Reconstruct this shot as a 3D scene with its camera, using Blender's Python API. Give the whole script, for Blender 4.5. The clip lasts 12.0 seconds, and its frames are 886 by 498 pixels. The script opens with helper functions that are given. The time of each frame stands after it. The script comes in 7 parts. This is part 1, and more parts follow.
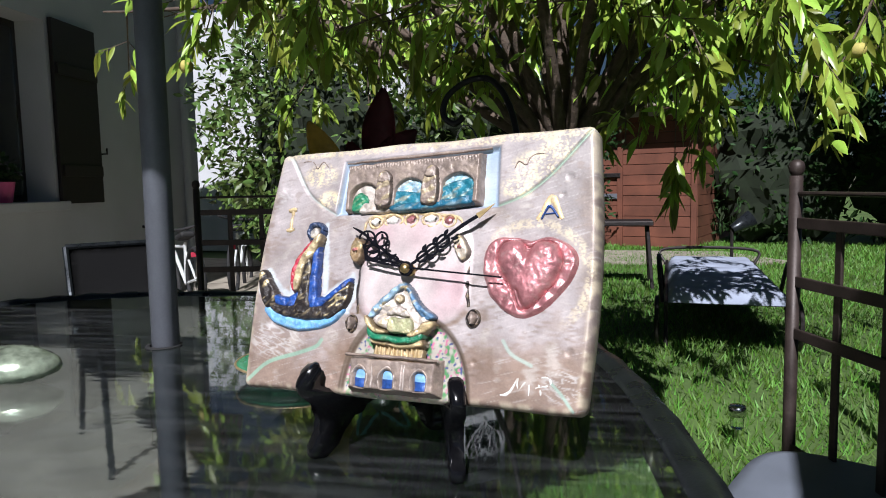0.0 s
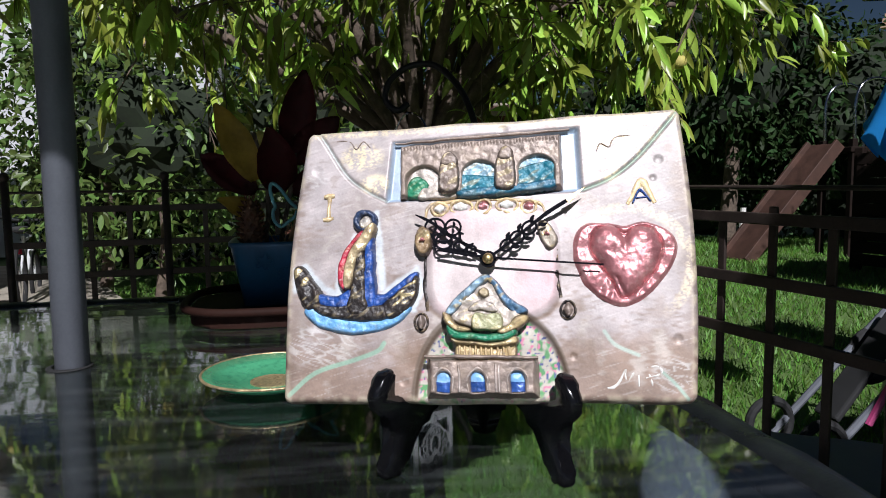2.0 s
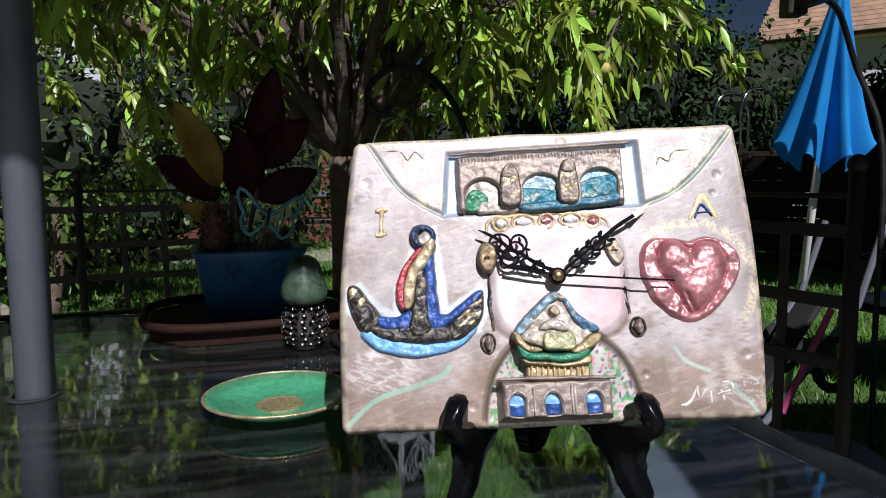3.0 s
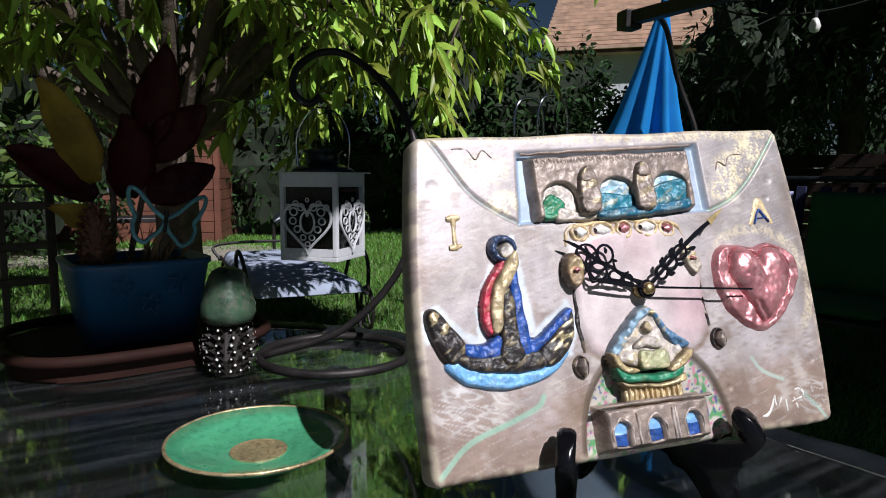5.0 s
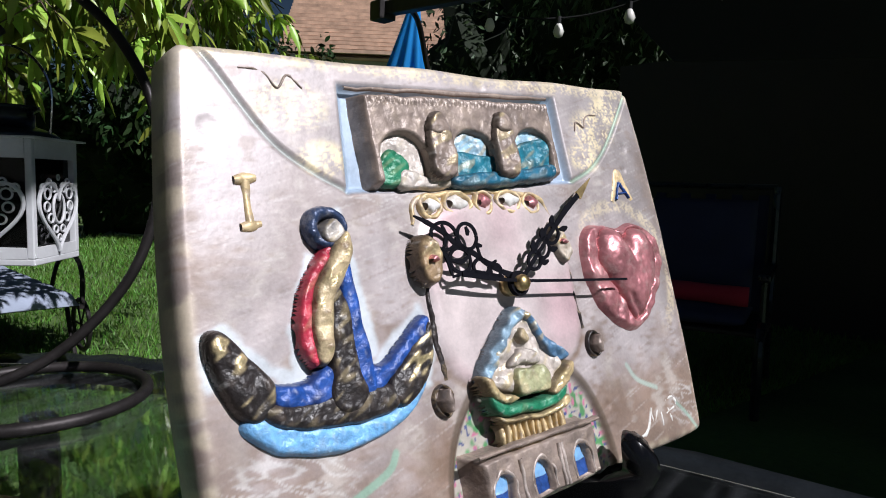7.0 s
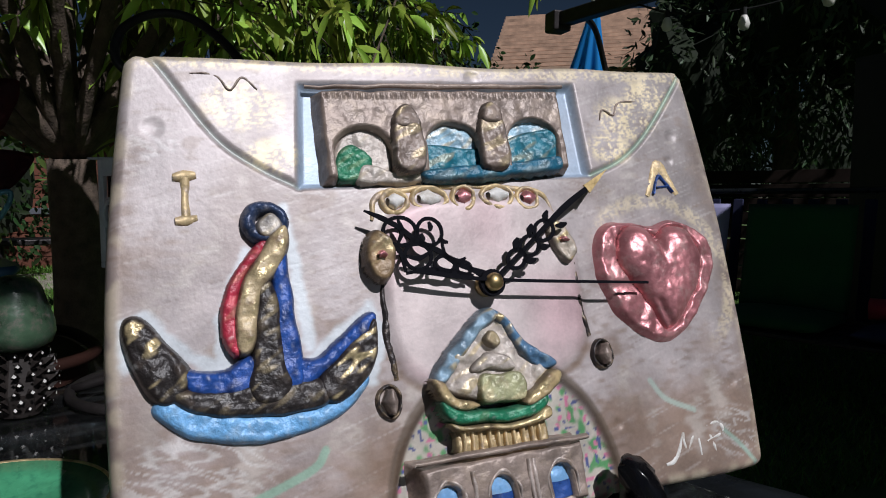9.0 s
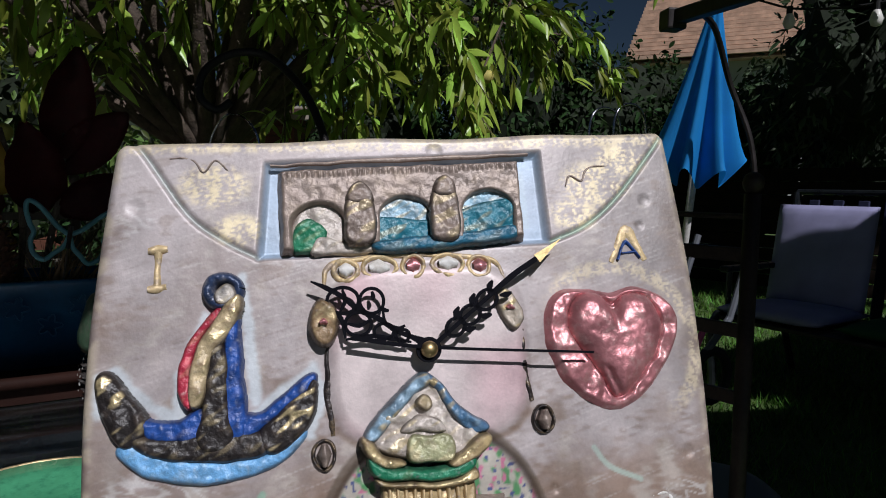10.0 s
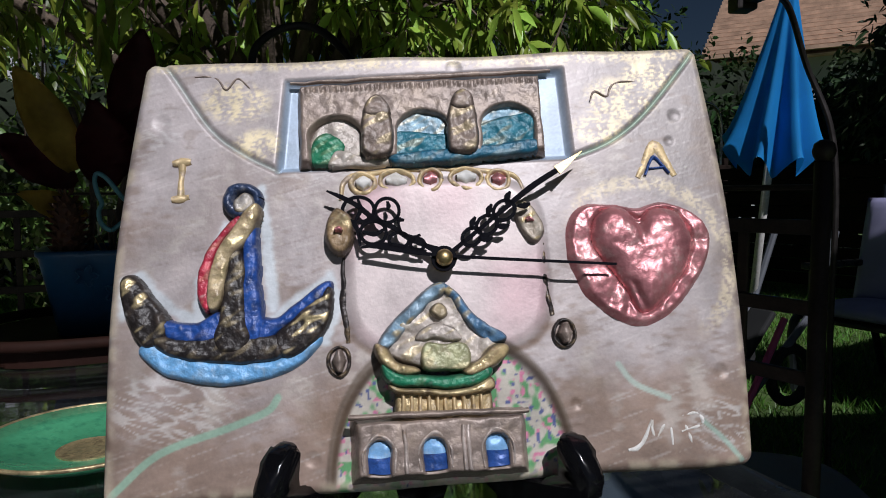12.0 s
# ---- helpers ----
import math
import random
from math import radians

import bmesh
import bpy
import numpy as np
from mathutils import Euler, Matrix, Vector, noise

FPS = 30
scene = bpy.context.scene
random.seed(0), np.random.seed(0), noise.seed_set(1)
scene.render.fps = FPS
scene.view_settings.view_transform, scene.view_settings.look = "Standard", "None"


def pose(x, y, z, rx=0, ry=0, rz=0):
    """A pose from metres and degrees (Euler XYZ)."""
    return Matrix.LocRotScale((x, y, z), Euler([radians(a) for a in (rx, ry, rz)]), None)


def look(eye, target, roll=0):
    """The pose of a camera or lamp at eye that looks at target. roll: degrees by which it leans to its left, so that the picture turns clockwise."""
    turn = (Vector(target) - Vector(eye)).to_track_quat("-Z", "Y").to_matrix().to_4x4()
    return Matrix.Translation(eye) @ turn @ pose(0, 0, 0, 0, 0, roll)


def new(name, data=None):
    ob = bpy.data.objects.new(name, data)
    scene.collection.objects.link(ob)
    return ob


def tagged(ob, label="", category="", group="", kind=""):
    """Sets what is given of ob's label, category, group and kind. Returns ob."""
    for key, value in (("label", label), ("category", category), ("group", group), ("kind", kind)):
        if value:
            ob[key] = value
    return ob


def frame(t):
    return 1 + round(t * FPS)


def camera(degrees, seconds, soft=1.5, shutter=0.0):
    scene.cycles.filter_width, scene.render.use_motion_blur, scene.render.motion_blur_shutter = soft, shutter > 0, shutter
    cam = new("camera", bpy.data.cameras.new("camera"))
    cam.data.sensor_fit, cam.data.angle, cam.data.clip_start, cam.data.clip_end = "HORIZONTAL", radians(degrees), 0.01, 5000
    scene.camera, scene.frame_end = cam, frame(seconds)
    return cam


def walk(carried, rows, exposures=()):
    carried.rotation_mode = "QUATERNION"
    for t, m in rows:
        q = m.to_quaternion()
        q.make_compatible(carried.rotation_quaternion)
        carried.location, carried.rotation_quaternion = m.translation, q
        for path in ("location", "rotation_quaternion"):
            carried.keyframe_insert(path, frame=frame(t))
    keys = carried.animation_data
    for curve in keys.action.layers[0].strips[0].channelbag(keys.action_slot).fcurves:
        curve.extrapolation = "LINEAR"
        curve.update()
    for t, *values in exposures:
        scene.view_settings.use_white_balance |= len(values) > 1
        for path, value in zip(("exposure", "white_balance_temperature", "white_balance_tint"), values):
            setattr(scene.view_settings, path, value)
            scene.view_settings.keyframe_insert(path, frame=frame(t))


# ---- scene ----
cam = camera(66.7, 12.0, soft=1.0)
PATH = [
    (0, (2.196, 2.643, 0.949), (1.368, 4.454, 0.761), -1.1),
    (0.5, (2.155, 2.62, 0.946), (1.428, 4.473, 0.754), -1.0),
    (1, (2.093, 2.616, 0.962), (1.524, 4.523, 0.765), -0.9),
    (1.5, (2.034, 2.625, 0.949), (1.608, 4.57, 0.761), -0.8),
    (2, (1.975, 2.629, 0.94), (1.698, 4.599, 0.739), -0.8),
    (2.5, (1.915, 2.653, 0.938), (1.769, 4.638, 0.739), -0.6),
    (3, (1.852, 2.647, 0.952), (1.865, 4.636, 0.745), -0.4),
    (3.2, (1.847, 2.641, 0.96), (1.872, 4.631, 0.762), -0.7),
    (4.8, (1.684, 2.728, 0.956), (2.232, 4.639, 0.74), 0.3),
    (5, (1.674, 2.747, 0.956), (2.27, 4.644, 0.739), 0.3),
    (5.5, (1.649, 2.791, 0.958), (2.416, 4.626, 0.747), 0.5),
    (6, (1.644, 2.828, 0.944), (2.621, 4.56, 0.733), 0.7),
    (6.5, (1.65, 2.868, 0.932), (2.802, 4.49, 0.729), 1.0),
    (7, (1.702, 2.904, 0.929), (2.967, 4.44, 0.734), 1.5),
    (7.2, (1.719, 2.915, 0.925), (3.007, 4.432, 0.731), 1.7),
    (8.8, (1.788, 2.874, 0.921), (2.614, 4.689, 0.768), 0.1),
    (9, (1.806, 2.857, 0.92), (2.537, 4.713, 0.766), -0.0),
    (9.5, (1.854, 2.836, 0.946), (2.379, 4.758, 0.772), 0.3),
    (10, (1.887, 2.812, 0.961), (2.242, 4.772, 0.775), 0.6),
    (10.5, (1.915, 2.798, 0.973), (2.159, 4.773, 0.772), 0.3),
    (11, (1.93, 2.787, 0.968), (2.1, 4.77, 0.77), 0.1),
    (11.5, (1.92, 2.779, 0.947), (2.063, 4.766, 0.762), -0.2),
    (12, (1.914, 2.808, 0.912), (2.061, 4.796, 0.751), -0.3),
]
walk(cam, [(t, look(eye, target, roll)) for t, eye, target, roll in PATH], [(0.0, 0.25), (1.0, 0.18), (2.5, -0.1), (5.0, -0.1), (7.0, -0.12), (9.0, -0.8), (12.0, -0.84)])

# world and sun: late-morning light from behind the viewer, high
SUN = Vector((0.22, -0.80, 0.80)).normalized()
world = bpy.data.worlds.new("world")
scene.world = world
world.use_nodes = True
wn = world.node_tree.nodes
sky = wn.new("ShaderNodeTexSky")
sky.sky_type = "NISHITA"
sky.sun_disc = False
sky.sun_elevation = math.asin(SUN.z)
sky.sun_rotation = math.atan2(SUN.x, SUN.y)
sky.altitude, sky.dust_density, sky.ozone_density = 1800.0, 0.15, 4.0
wn["Background"].inputs["Strength"].default_value = 0.016
world.node_tree.links.new(sky.outputs[0], wn["Background"].inputs["Color"])
sun_data = bpy.data.lights.new("sun", "SUN")
sun_data.energy, sun_data.angle, sun_data.color = 5.3, radians(0.5), (0.97, 0.97, 1.03)
sun = new("sun", sun_data)
sun.matrix_world = look(SUN * 30, (0, 0, 0))

# ---- materials ----
MATS = {}


def mat(name, color, rough=0.6, metal=0.0, dark=0.7, scale=20.0, fine=180.0, bump=0.15, random_tint=0.0, spec=0.5, transmission=0.0, translucent=0.0, coat=0.0, attr=False, bump_size=0.002, second=None, amount=0.5):
    """A procedural surface: base colour varied by two noises, with fine relief."""
    if name in MATS:
        return MATS[name]
    m = bpy.data.materials.new(name)
    m.use_nodes = True
    nt = m.node_tree
    N, L = nt.nodes, nt.links
    b = N["Principled BSDF"]
    b.inputs["Roughness"].default_value = rough
    b.inputs["Metallic"].default_value = metal
    b.inputs["Specular IOR Level"].default_value = spec
    b.inputs["Transmission Weight"].default_value = transmission
    b.inputs["Coat Weight"].default_value = coat
    tc = N.new("ShaderNodeTexCoord")
    n1, n2 = N.new("ShaderNodeTexNoise"), N.new("ShaderNodeTexNoise")
    n1.inputs["Scale"].default_value, n1.inputs["Detail"].default_value = scale, 5
    n2.inputs["Scale"].default_value, n2.inputs["Detail"].default_value = fine, 3
    L.new(tc.outputs["Object"], n1.inputs["Vector"])
    L.new(tc.outputs["Object"], n2.inputs["Vector"])
    add = N.new("ShaderNodeMath")
    add.operation = "MULTIPLY_ADD"
    add.inputs[1].default_value = 0.35
    L.new(n2.outputs["Fac"], add.inputs[0])
    L.new(n1.outputs["Fac"], add.inputs[2])
    ramp = N.new("ShaderNodeMapRange")
    ramp.inputs["From Min"].default_value, ramp.inputs["From Max"].default_value = 0.4, 0.95
    ramp.inputs["To Min"].default_value, ramp.inputs["To Max"].default_value = dark, 2.0 - dark
    L.new(add.outputs[0], ramp.inputs["Value"])
    mul = N.new("ShaderNodeMix")
    mul.data_type, mul.blend_type = "RGBA", "MULTIPLY"
    mul.inputs["Factor"].default_value = 1.0
    if attr:
        at = N.new("ShaderNodeVertexColor")
        at.layer_name = "paint"
        L.new(at.outputs["Color"], mul.inputs[6])
        gilt = N.new("ShaderNodeMapRange")
        gilt.inputs["To Min"].default_value, gilt.inputs["To Max"].default_value = metal, 0.75
        L.new(at.outputs["Alpha"], gilt.inputs["Value"])
        L.new(gilt.outputs[0], b.inputs["Metallic"])
    else:
        mul.inputs[6].default_value = (*color, 1)
    L.new(ramp.outputs[0], mul.inputs[7])
    out = mul.outputs[2]
    if second:
        # a second colour rubbed over the raised grain
        n3, r3, mx3 = N.new("ShaderNodeTexNoise"), N.new("ShaderNodeMapRange"), N.new("ShaderNodeMix")
        n3.inputs["Scale"].default_value, n3.inputs["Detail"].default_value, n3.inputs["Roughness"].default_value = 110.0, 6, 0.75
        L.new(tc.outputs["Object"], n3.inputs["Vector"])
        r3.inputs["From Min"].default_value, r3.inputs["From Max"].default_value = 0.5, 0.64
        r3.inputs["To Max"].default_value = amount
        L.new(n3.outputs["Fac"], r3.inputs["Value"])
        mx3.data_type = "RGBA"
        L.new(r3.outputs[0], mx3.inputs["Factor"])
        L.new(out, mx3.inputs[6])
        mx3.inputs[7].default_value = (*second, 1)
        out = mx3.outputs[2]
    if random_tint:
        geo = N.new("ShaderNodeNewGeometry")
        hsv = N.new("ShaderNodeHueSaturation")
        r1 = N.new("ShaderNodeMapRange")
        r1.inputs["To Min"].default_value, r1.inputs["To Max"].default_value = 1 - random_tint, 1 + random_tint
        L.new(geo.outputs["Random Per Island"], r1.inputs["Value"])
        r2 = N.new("ShaderNodeMapRange")
        r2.inputs["To Min"].default_value, r2.inputs["To Max"].default_value = 0.5 - random_tint * 0.06, 0.5 + random_tint * 0.05
        L.new(geo.outputs["Random Per Island"], r2.inputs["Value"])
        L.new(r1.outputs[0], hsv.inputs["Value"])
        L.new(r2.outputs[0], hsv.inputs["Hue"])
        L.new(out, hsv.inputs["Color"])
        out = hsv.outputs[0]
    L.new(out, b.inputs["Base Color"])
    rr = N.new("ShaderNodeMapRange")
    rr.inputs["To Min"].default_value, rr.inputs["To Max"].default_value = max(0.02, rough - 0.12), min(1, rough + 0.12)
    L.new(n1.outputs["Fac"], rr.inputs["Value"])
    if rough > 0.08:
        L.new(rr.outputs[0], b.inputs["Roughness"])
    if bump:
        bp = N.new("ShaderNodeBump")
        bp.inputs["Strength"].default_value, bp.inputs["Distance"].default_value = bump, bump_size
        L.new(add.outputs[0], bp.inputs["Height"])
        L.new(bp.outputs[0], b.inputs["Normal"])
    if translucent:
        tr = N.new("ShaderNodeBsdfTranslucent")
        L.new(out, tr.inputs["Color"])
        mx = N.new("ShaderNodeMixShader")
        mx.inputs["Fac"].default_value = translucent
        L.new(b.outputs[0], mx.inputs[1])
        L.new(tr.outputs[0], mx.inputs[2])
        L.new(mx.outputs[0], N["Material Output"].inputs["Surface"])
    MATS[name] = m
    return m


M_CERAMIC = mat("painted_ceramic", (0.6, 0.5, 0.45), 0.46, 0.16, 0.78, 60, 600, 0.28, attr=True, bump_size=0.0007)
M_STONE_PAINT = mat("taupe_paint", (0.27, 0.21, 0.18), 0.45, 0.2, 0.5, 60, 300, 0.9, bump_size=0.0015, second=(0.46, 0.36, 0.28), amount=0.45)
M_PEARL = mat("pearl_paint", (0.44, 0.37, 0.335), 0.42, 0.25, 0.5, 70, 300, 0.9, bump_size=0.0015, second=(0.3, 0.21, 0.15), amount=0.7)
M_GOLD = mat("gold_paint", (0.58, 0.45, 0.25), 0.42, 0.65, 0.5, 90, 400, 0.8, bump_size=0.0012, second=(0.2, 0.13, 0.08), amount=0.75)
M_PINK = mat("metallic_pink_paint", (0.5, 0.2, 0.215), 0.4, 0.55, 0.6, 70, 300, 0.8, bump_size=0.0012, second=(0.62, 0.4, 0.38), amount=0.6)
M_BLUE = mat("blue_paint", (0.025, 0.085, 0.32), 0.36, 0.15, 0.55, 80, 400, 0.9, bump_size=0.0012, second=(0.012, 0.018, 0.05), amount=0.7)
M_LIGHTBLUE = mat("light_blue_paint", (0.2, 0.42, 0.72), 0.42, 0.1, 0.7, 80, 400, 0.8, bump_size=0.001, second=(0.34, 0.46, 0.6), amount=0.6)
M_BROWNBLACK = mat("umber_paint", (0.035, 0.028, 0.028), 0.38, 0.3, 0.5, 100, 400, 0.9, bump_size=0.0012, second=(0.34, 0.24, 0.13), amount=0.6)
M_WHITEP = mat("white_paint", (0.75, 0.73, 0.7), 0.5, 0.0, 0.85, 100, 400, 0.2, bump_size=0.001, second=(0.42, 0.35, 0.28), amount=0.5)
M_HAND = mat("black_enamel", (0.006, 0.006, 0.009), 0.75, 0.0, 0.8, 60, 300, 0.0, spec=0.06)
M_RINGBLUE = mat("blue_black_paint", (0.03, 0.05, 0.11), 0.35, 0.2, 0.5, 100, 400, 0.9, bump_size=0.0012, second=(0.3, 0.3, 0.34), amount=0.6)
M_RELIEF = mat("brushed_relief_paint", (0.4, 0.4, 0.4), 0.4, 0.06, 0.62, 160, 700, 0.9, attr=True, bump_size=0.0011)
M_GOLDWASH = mat("thin_gold_wash", (0.66, 0.5, 0.28), 0.5, 0.25, 0.6, 120, 500, 0.6, bump_size=0.001, second=(0.42, 0.34, 0.3), amount=0.8)
M_BRASS = mat("brass", (0.5, 0.37, 0.18), 0.42, 1.0, 0.75, 100, 400, 0.1)
M_EASEL = mat("black_lacquer", (0.004, 0.004, 0.005), 0.14, 0.0, 0.8, 30, 200, 0.03, spec=0.4)
M_POLE = mat("grey_powder_coat", (0.11, 0.118, 0.138), 0.5, 0.0, 0.8, 12, 300, 0.1)
M_RIM = mat("dark_metal_rim", (0.03, 0.035, 0.04), 0.3, 0.6, 0.6, 30, 300, 0.2)
M_IRON = mat("dark_wrought_iron", (0.035, 0.03, 0.03), 0.5, 0.6, 0.6, 40, 300, 0.3)
M_TRELLIS = mat("brown_painted_iron", (0.05, 0.036, 0.032), 0.5, 0.3, 0.6, 25, 200, 0.3)
M_WALL = mat("white_render", (0.55, 0.56, 0.58), 0.9, 0, 0.88, 1.5, 90, 0.4, bump_size=0.004)
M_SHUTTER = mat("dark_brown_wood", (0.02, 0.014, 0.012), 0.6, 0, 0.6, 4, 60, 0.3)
M_SHED = mat("red_brown_boards", (0.13, 0.042, 0.024), 0.7, 0, 0.6, 3, 60, 0.3, random_tint=0.15)
M_ROOFTILE = mat("terracotta_tiles", (0.42, 0.27, 0.2), 0.85, 0, 0.6, 3, 40, 0.3, random_tint=0.2)
M_BARK = mat("grey_brown_bark", (0.11, 0.08, 0.06), 0.9, 0, 0.5, 25, 150, 0.8, bump_size=0.01)
M_PEACHLEAF = mat("peach_leaf", (0.29, 0.4, 0.06), 0.34, 0, 0.7, 8, 60, 0.1, random_tint=0.6, translucent=0.16)
M_HEDGE = mat("hedge_leaf", (0.022, 0.05, 0.013), 0.65, 0, 0.7, 4, 60, 0.1, random_tint=0.5, translucent=0.15, spec=0.25)
M_WILLOW = mat("grey_green_leaf", (0.05, 0.085, 0.035), 0.55, 0, 0.7, 4, 60, 0.1, random_tint=0.5, translucent=0.2)
M_SHRUB = mat("shrub_leaf", (0.095, 0.155, 0.035), 0.45, 0, 0.7, 8, 60, 0.1, random_tint=0.5, translucent=0.12)
M_PEACH = mat("peach_skin", (0.42, 0.36, 0.1), 0.7, 0, 0.6, 15, 200, 0.2)
M_GRASS = mat("grass_blade", (0.11, 0.235, 0.035), 0.55, 0, 0.6, 1.2, 30, 0.0, random_tint=0.45, translucent=0.25)
# navy is the shaded look of the lavender-blue fabric, put into the colour
M_CUSHION = mat("shaded_navy_fabric", (0.02, 0.024, 0.07), 0.9, 0, 0.8, 6, 400, 0.4)
M_PERIWINKLE = mat("lavender_blue_fabric", (0.33, 0.32, 0.52), 0.9, 0, 0.8, 6, 400, 0.4)
M_GREENCUSHION = mat("green_cushion_fabric", (0.01, 0.09, 0.025), 0.9, 0, 0.8, 6, 400, 0.4)
M_REDCUSHION = mat("red_fabric", (0.4, 0.02, 0.05), 0.9, 0, 0.8, 6, 400, 0.4)
M_LOUNGER = mat("dark_blue_grey_fabric", (0.32, 0.36, 0.46), 0.9, 0, 0.8, 6, 300, 0.3)
M_PARASOL = mat("blue_parasol_cloth", (0.01, 0.3, 0.78), 0.75, 0, 0.85, 8, 300, 0.2, translucent=0.25)
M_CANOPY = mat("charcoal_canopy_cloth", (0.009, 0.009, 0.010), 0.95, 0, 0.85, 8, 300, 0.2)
M_GREY = mat("grey_mesh_fabric", (0.16, 0.18, 0.22), 0.7, 0, 0.85, 10, 500, 0.3)
M_STEEL = mat("polished_steel", (0.6, 0.6, 0.62), 0.15, 1.0, 0.9, 30, 200, 0.0)
M_WHITEMETAL = mat("white_enamelled_tin", (0.62, 0.62, 0.64), 0.5, 0, 0.85, 15, 200, 0.2)
M_POT = mat("blue_glazed_pot", (0.014, 0.085, 0.19), 0.4, 0, 0.7, 10, 120, 0.3)
M_TERRACOTTA = mat("brown_clay", (0.026, 0.01, 0.007), 0.75, 0, 0.7, 10, 120, 0.3, spec=0.15)
M_PLATE = mat("green_glaze", (0.07, 0.33, 0.17), 0.25, 0, 0.7, 18, 200, 0.2, coat=0.3, second=(0.02, 0.15, 0.09), amount=0.5)
M_CONE = mat("pine_cone_scale", (0.13, 0.055, 0.03), 0.6, 0, 0.6, 60, 300, 0.3)
M_DARKCONE = mat("dark_cone_scale", (0.02, 0.015, 0.013), 0.6, 0, 0.6, 60, 300, 0.3)
M_SNOW = mat("white_tip_paint", (0.7, 0.68, 0.64), 0.7, 0, 0.8, 90, 300, 0.3)
M_TURQ = mat("turquoise_wood_paint", (0.12, 0.33, 0.38), 0.6, 0, 0.7, 30, 200, 0.2)
M_REDLEAF = mat("dark_red_leaf", (0.085, 0.004, 0.009), 0.6, 0, 0.6, 14, 120, 0.2, translucent=0.15)
M_YELLOWLEAF = mat("mustard_leaf", (0.5, 0.34, 0.06), 0.6, 0, 0.6, 14, 120, 0.2, translucent=0.2)
M_STRAW = mat("dry_straw", (0.2, 0.12, 0.06), 0.8, 0, 0.6, 14, 120, 0.1)
M_SOIL = mat("dark_soil", (0.02, 0.015, 0.01), 0.95, 0, 0.5, 40, 200, 0.6, bump_size=0.01)
M_ABALONE = mat("green_pearl_shell", (0.34, 0.4, 0.3), 0.2, 0.45, 0.35, 30, 120, 0.3)
M_PAVE = mat("pale_gravel", (0.3, 0.265, 0.215), 0.95, 0, 0.7, 6, 120, 0.5, bump_size=0.01)
M_BIKE = mat("white_bike_paint", (0.6, 0.62, 0.62), 0.3, 0, 0.9, 15, 200, 0.0)
M_RUBBER = mat("black_rubber", (0.015, 0.015, 0.016), 0.8, 0, 0.8, 15, 200, 0.1)
M_PINKPLASTIC = mat("pink_plastic", (0.6, 0.08, 0.25), 0.4, 0, 0.9, 15, 200, 0.0)
M_WOODDARK = mat("brown_wood", (0.06, 0.027, 0.018), 0.7, 0, 0.6, 8, 80, 0.3)
# boards coloured near black to carry the deep shade they stand in
M_SHADEBOARD = mat("shaded_dark_boards", (0.016, 0.010, 0.008), 0.9, 0, 0.6, 6, 80, 0.3, spec=0.15)
M_BULB = mat("frosted_bulb", (0.75, 0.73, 0.68), 0.4, 0, 0.95, 15, 200, 0.0)


def glass_mat(name, color, rough=0.02, dust=0.0):
    m = bpy.data.materials.new(name)
    m.use_nodes = True
    N, L = m.node_tree.nodes, m.node_tree.links
    b = N["Principled BSDF"]
    b.inputs["Base Color"].default_value = (*color, 1)
    b.inputs["Roughness"].default_value = rough
    b.inputs["Transmission Weight"].default_value = 1.0
    b.inputs["IOR"].default_value = 1.5
    tc, n1 = N.new("ShaderNodeTexCoord"), N.new("ShaderNodeTexNoise")
    mp = N.new("ShaderNodeMapping")
    mp.inputs["Scale"].default_value = (1.0, 3.5, 1.0)
    n1.inputs["Scale"].default_value, n1.inputs["Detail"].default_value = 9.0, 2
    L.new(tc.outputs["Object"], mp.inputs["Vector"])
    L.new(mp.outputs[0], n1.inputs["Vector"])
    bp = N.new("ShaderNodeBump")
    bp.inputs["Strength"].default_value, bp.inputs["Distance"].default_value = 0.12, 0.001
    L.new(n1.outputs["Fac"], bp.inputs["Height"])
    L.new(bp.outputs[0], b.inputs["Normal"])
    if dust:
        # a thin film of dust, wiped into streaks
        mp2, n2, rg = N.new("ShaderNodeMapping"), N.new("ShaderNodeTexNoise"), N.new("ShaderNodeMapRange")
        mp2.inputs["Rotation"].default_value, mp2.inputs["Scale"].default_value = (0, 0, 0.5), (2.5, 22.0, 1.0)
        n2.inputs["Scale"].default_value, n2.inputs["Detail"].default_value = 3.0, 6
        L.new(tc.outputs["Object"], mp2.inputs["Vector"])
        L.new(mp2.outputs[0], n2.inputs["Vector"])
        rg.inputs["From Min"].default_value, rg.inputs["From Max"].default_value = 0.45, 0.85
        rg.inputs["To Min"].default_value, rg.inputs["To Max"].default_value = dust * 0.25, dust * 2.5
        L.new(n2.outputs["Fac"], rg.inputs["Value"])
        df, mx = N.new("ShaderNodeBsdfDiffuse"), N.new("ShaderNodeMixShader")
        df.inputs["Color"].default_value = (0.5, 0.52, 0.55, 1)
        L.new(rg.outputs[0], mx.inputs["Fac"])
        L.new(b.outputs[0], mx.inputs[1])
        L.new(df.outputs[0], mx.inputs[2])
        L.new(mx.outputs[0], N["Material Output"].inputs["Surface"])
    return m


M_TABLEGLASS = glass_mat("smoked_table_glass", (0.5, 0.58, 0.6), 0.025, 0.026)
M_SMOKEGLASS = glass_mat("smoked_lantern_glass", (0.1, 0.11, 0.11), 0.05)
M_CLEARGLASS = glass_mat("clear_glass", (0.9, 0.95, 0.92), 0.03)


def ground_mat():
    m = mat("lawn_soil", (0.075, 0.13, 0.03), 0.95, 0, 0.45, 1.3, 40, 0.6, bump_size=0.02)
    return m


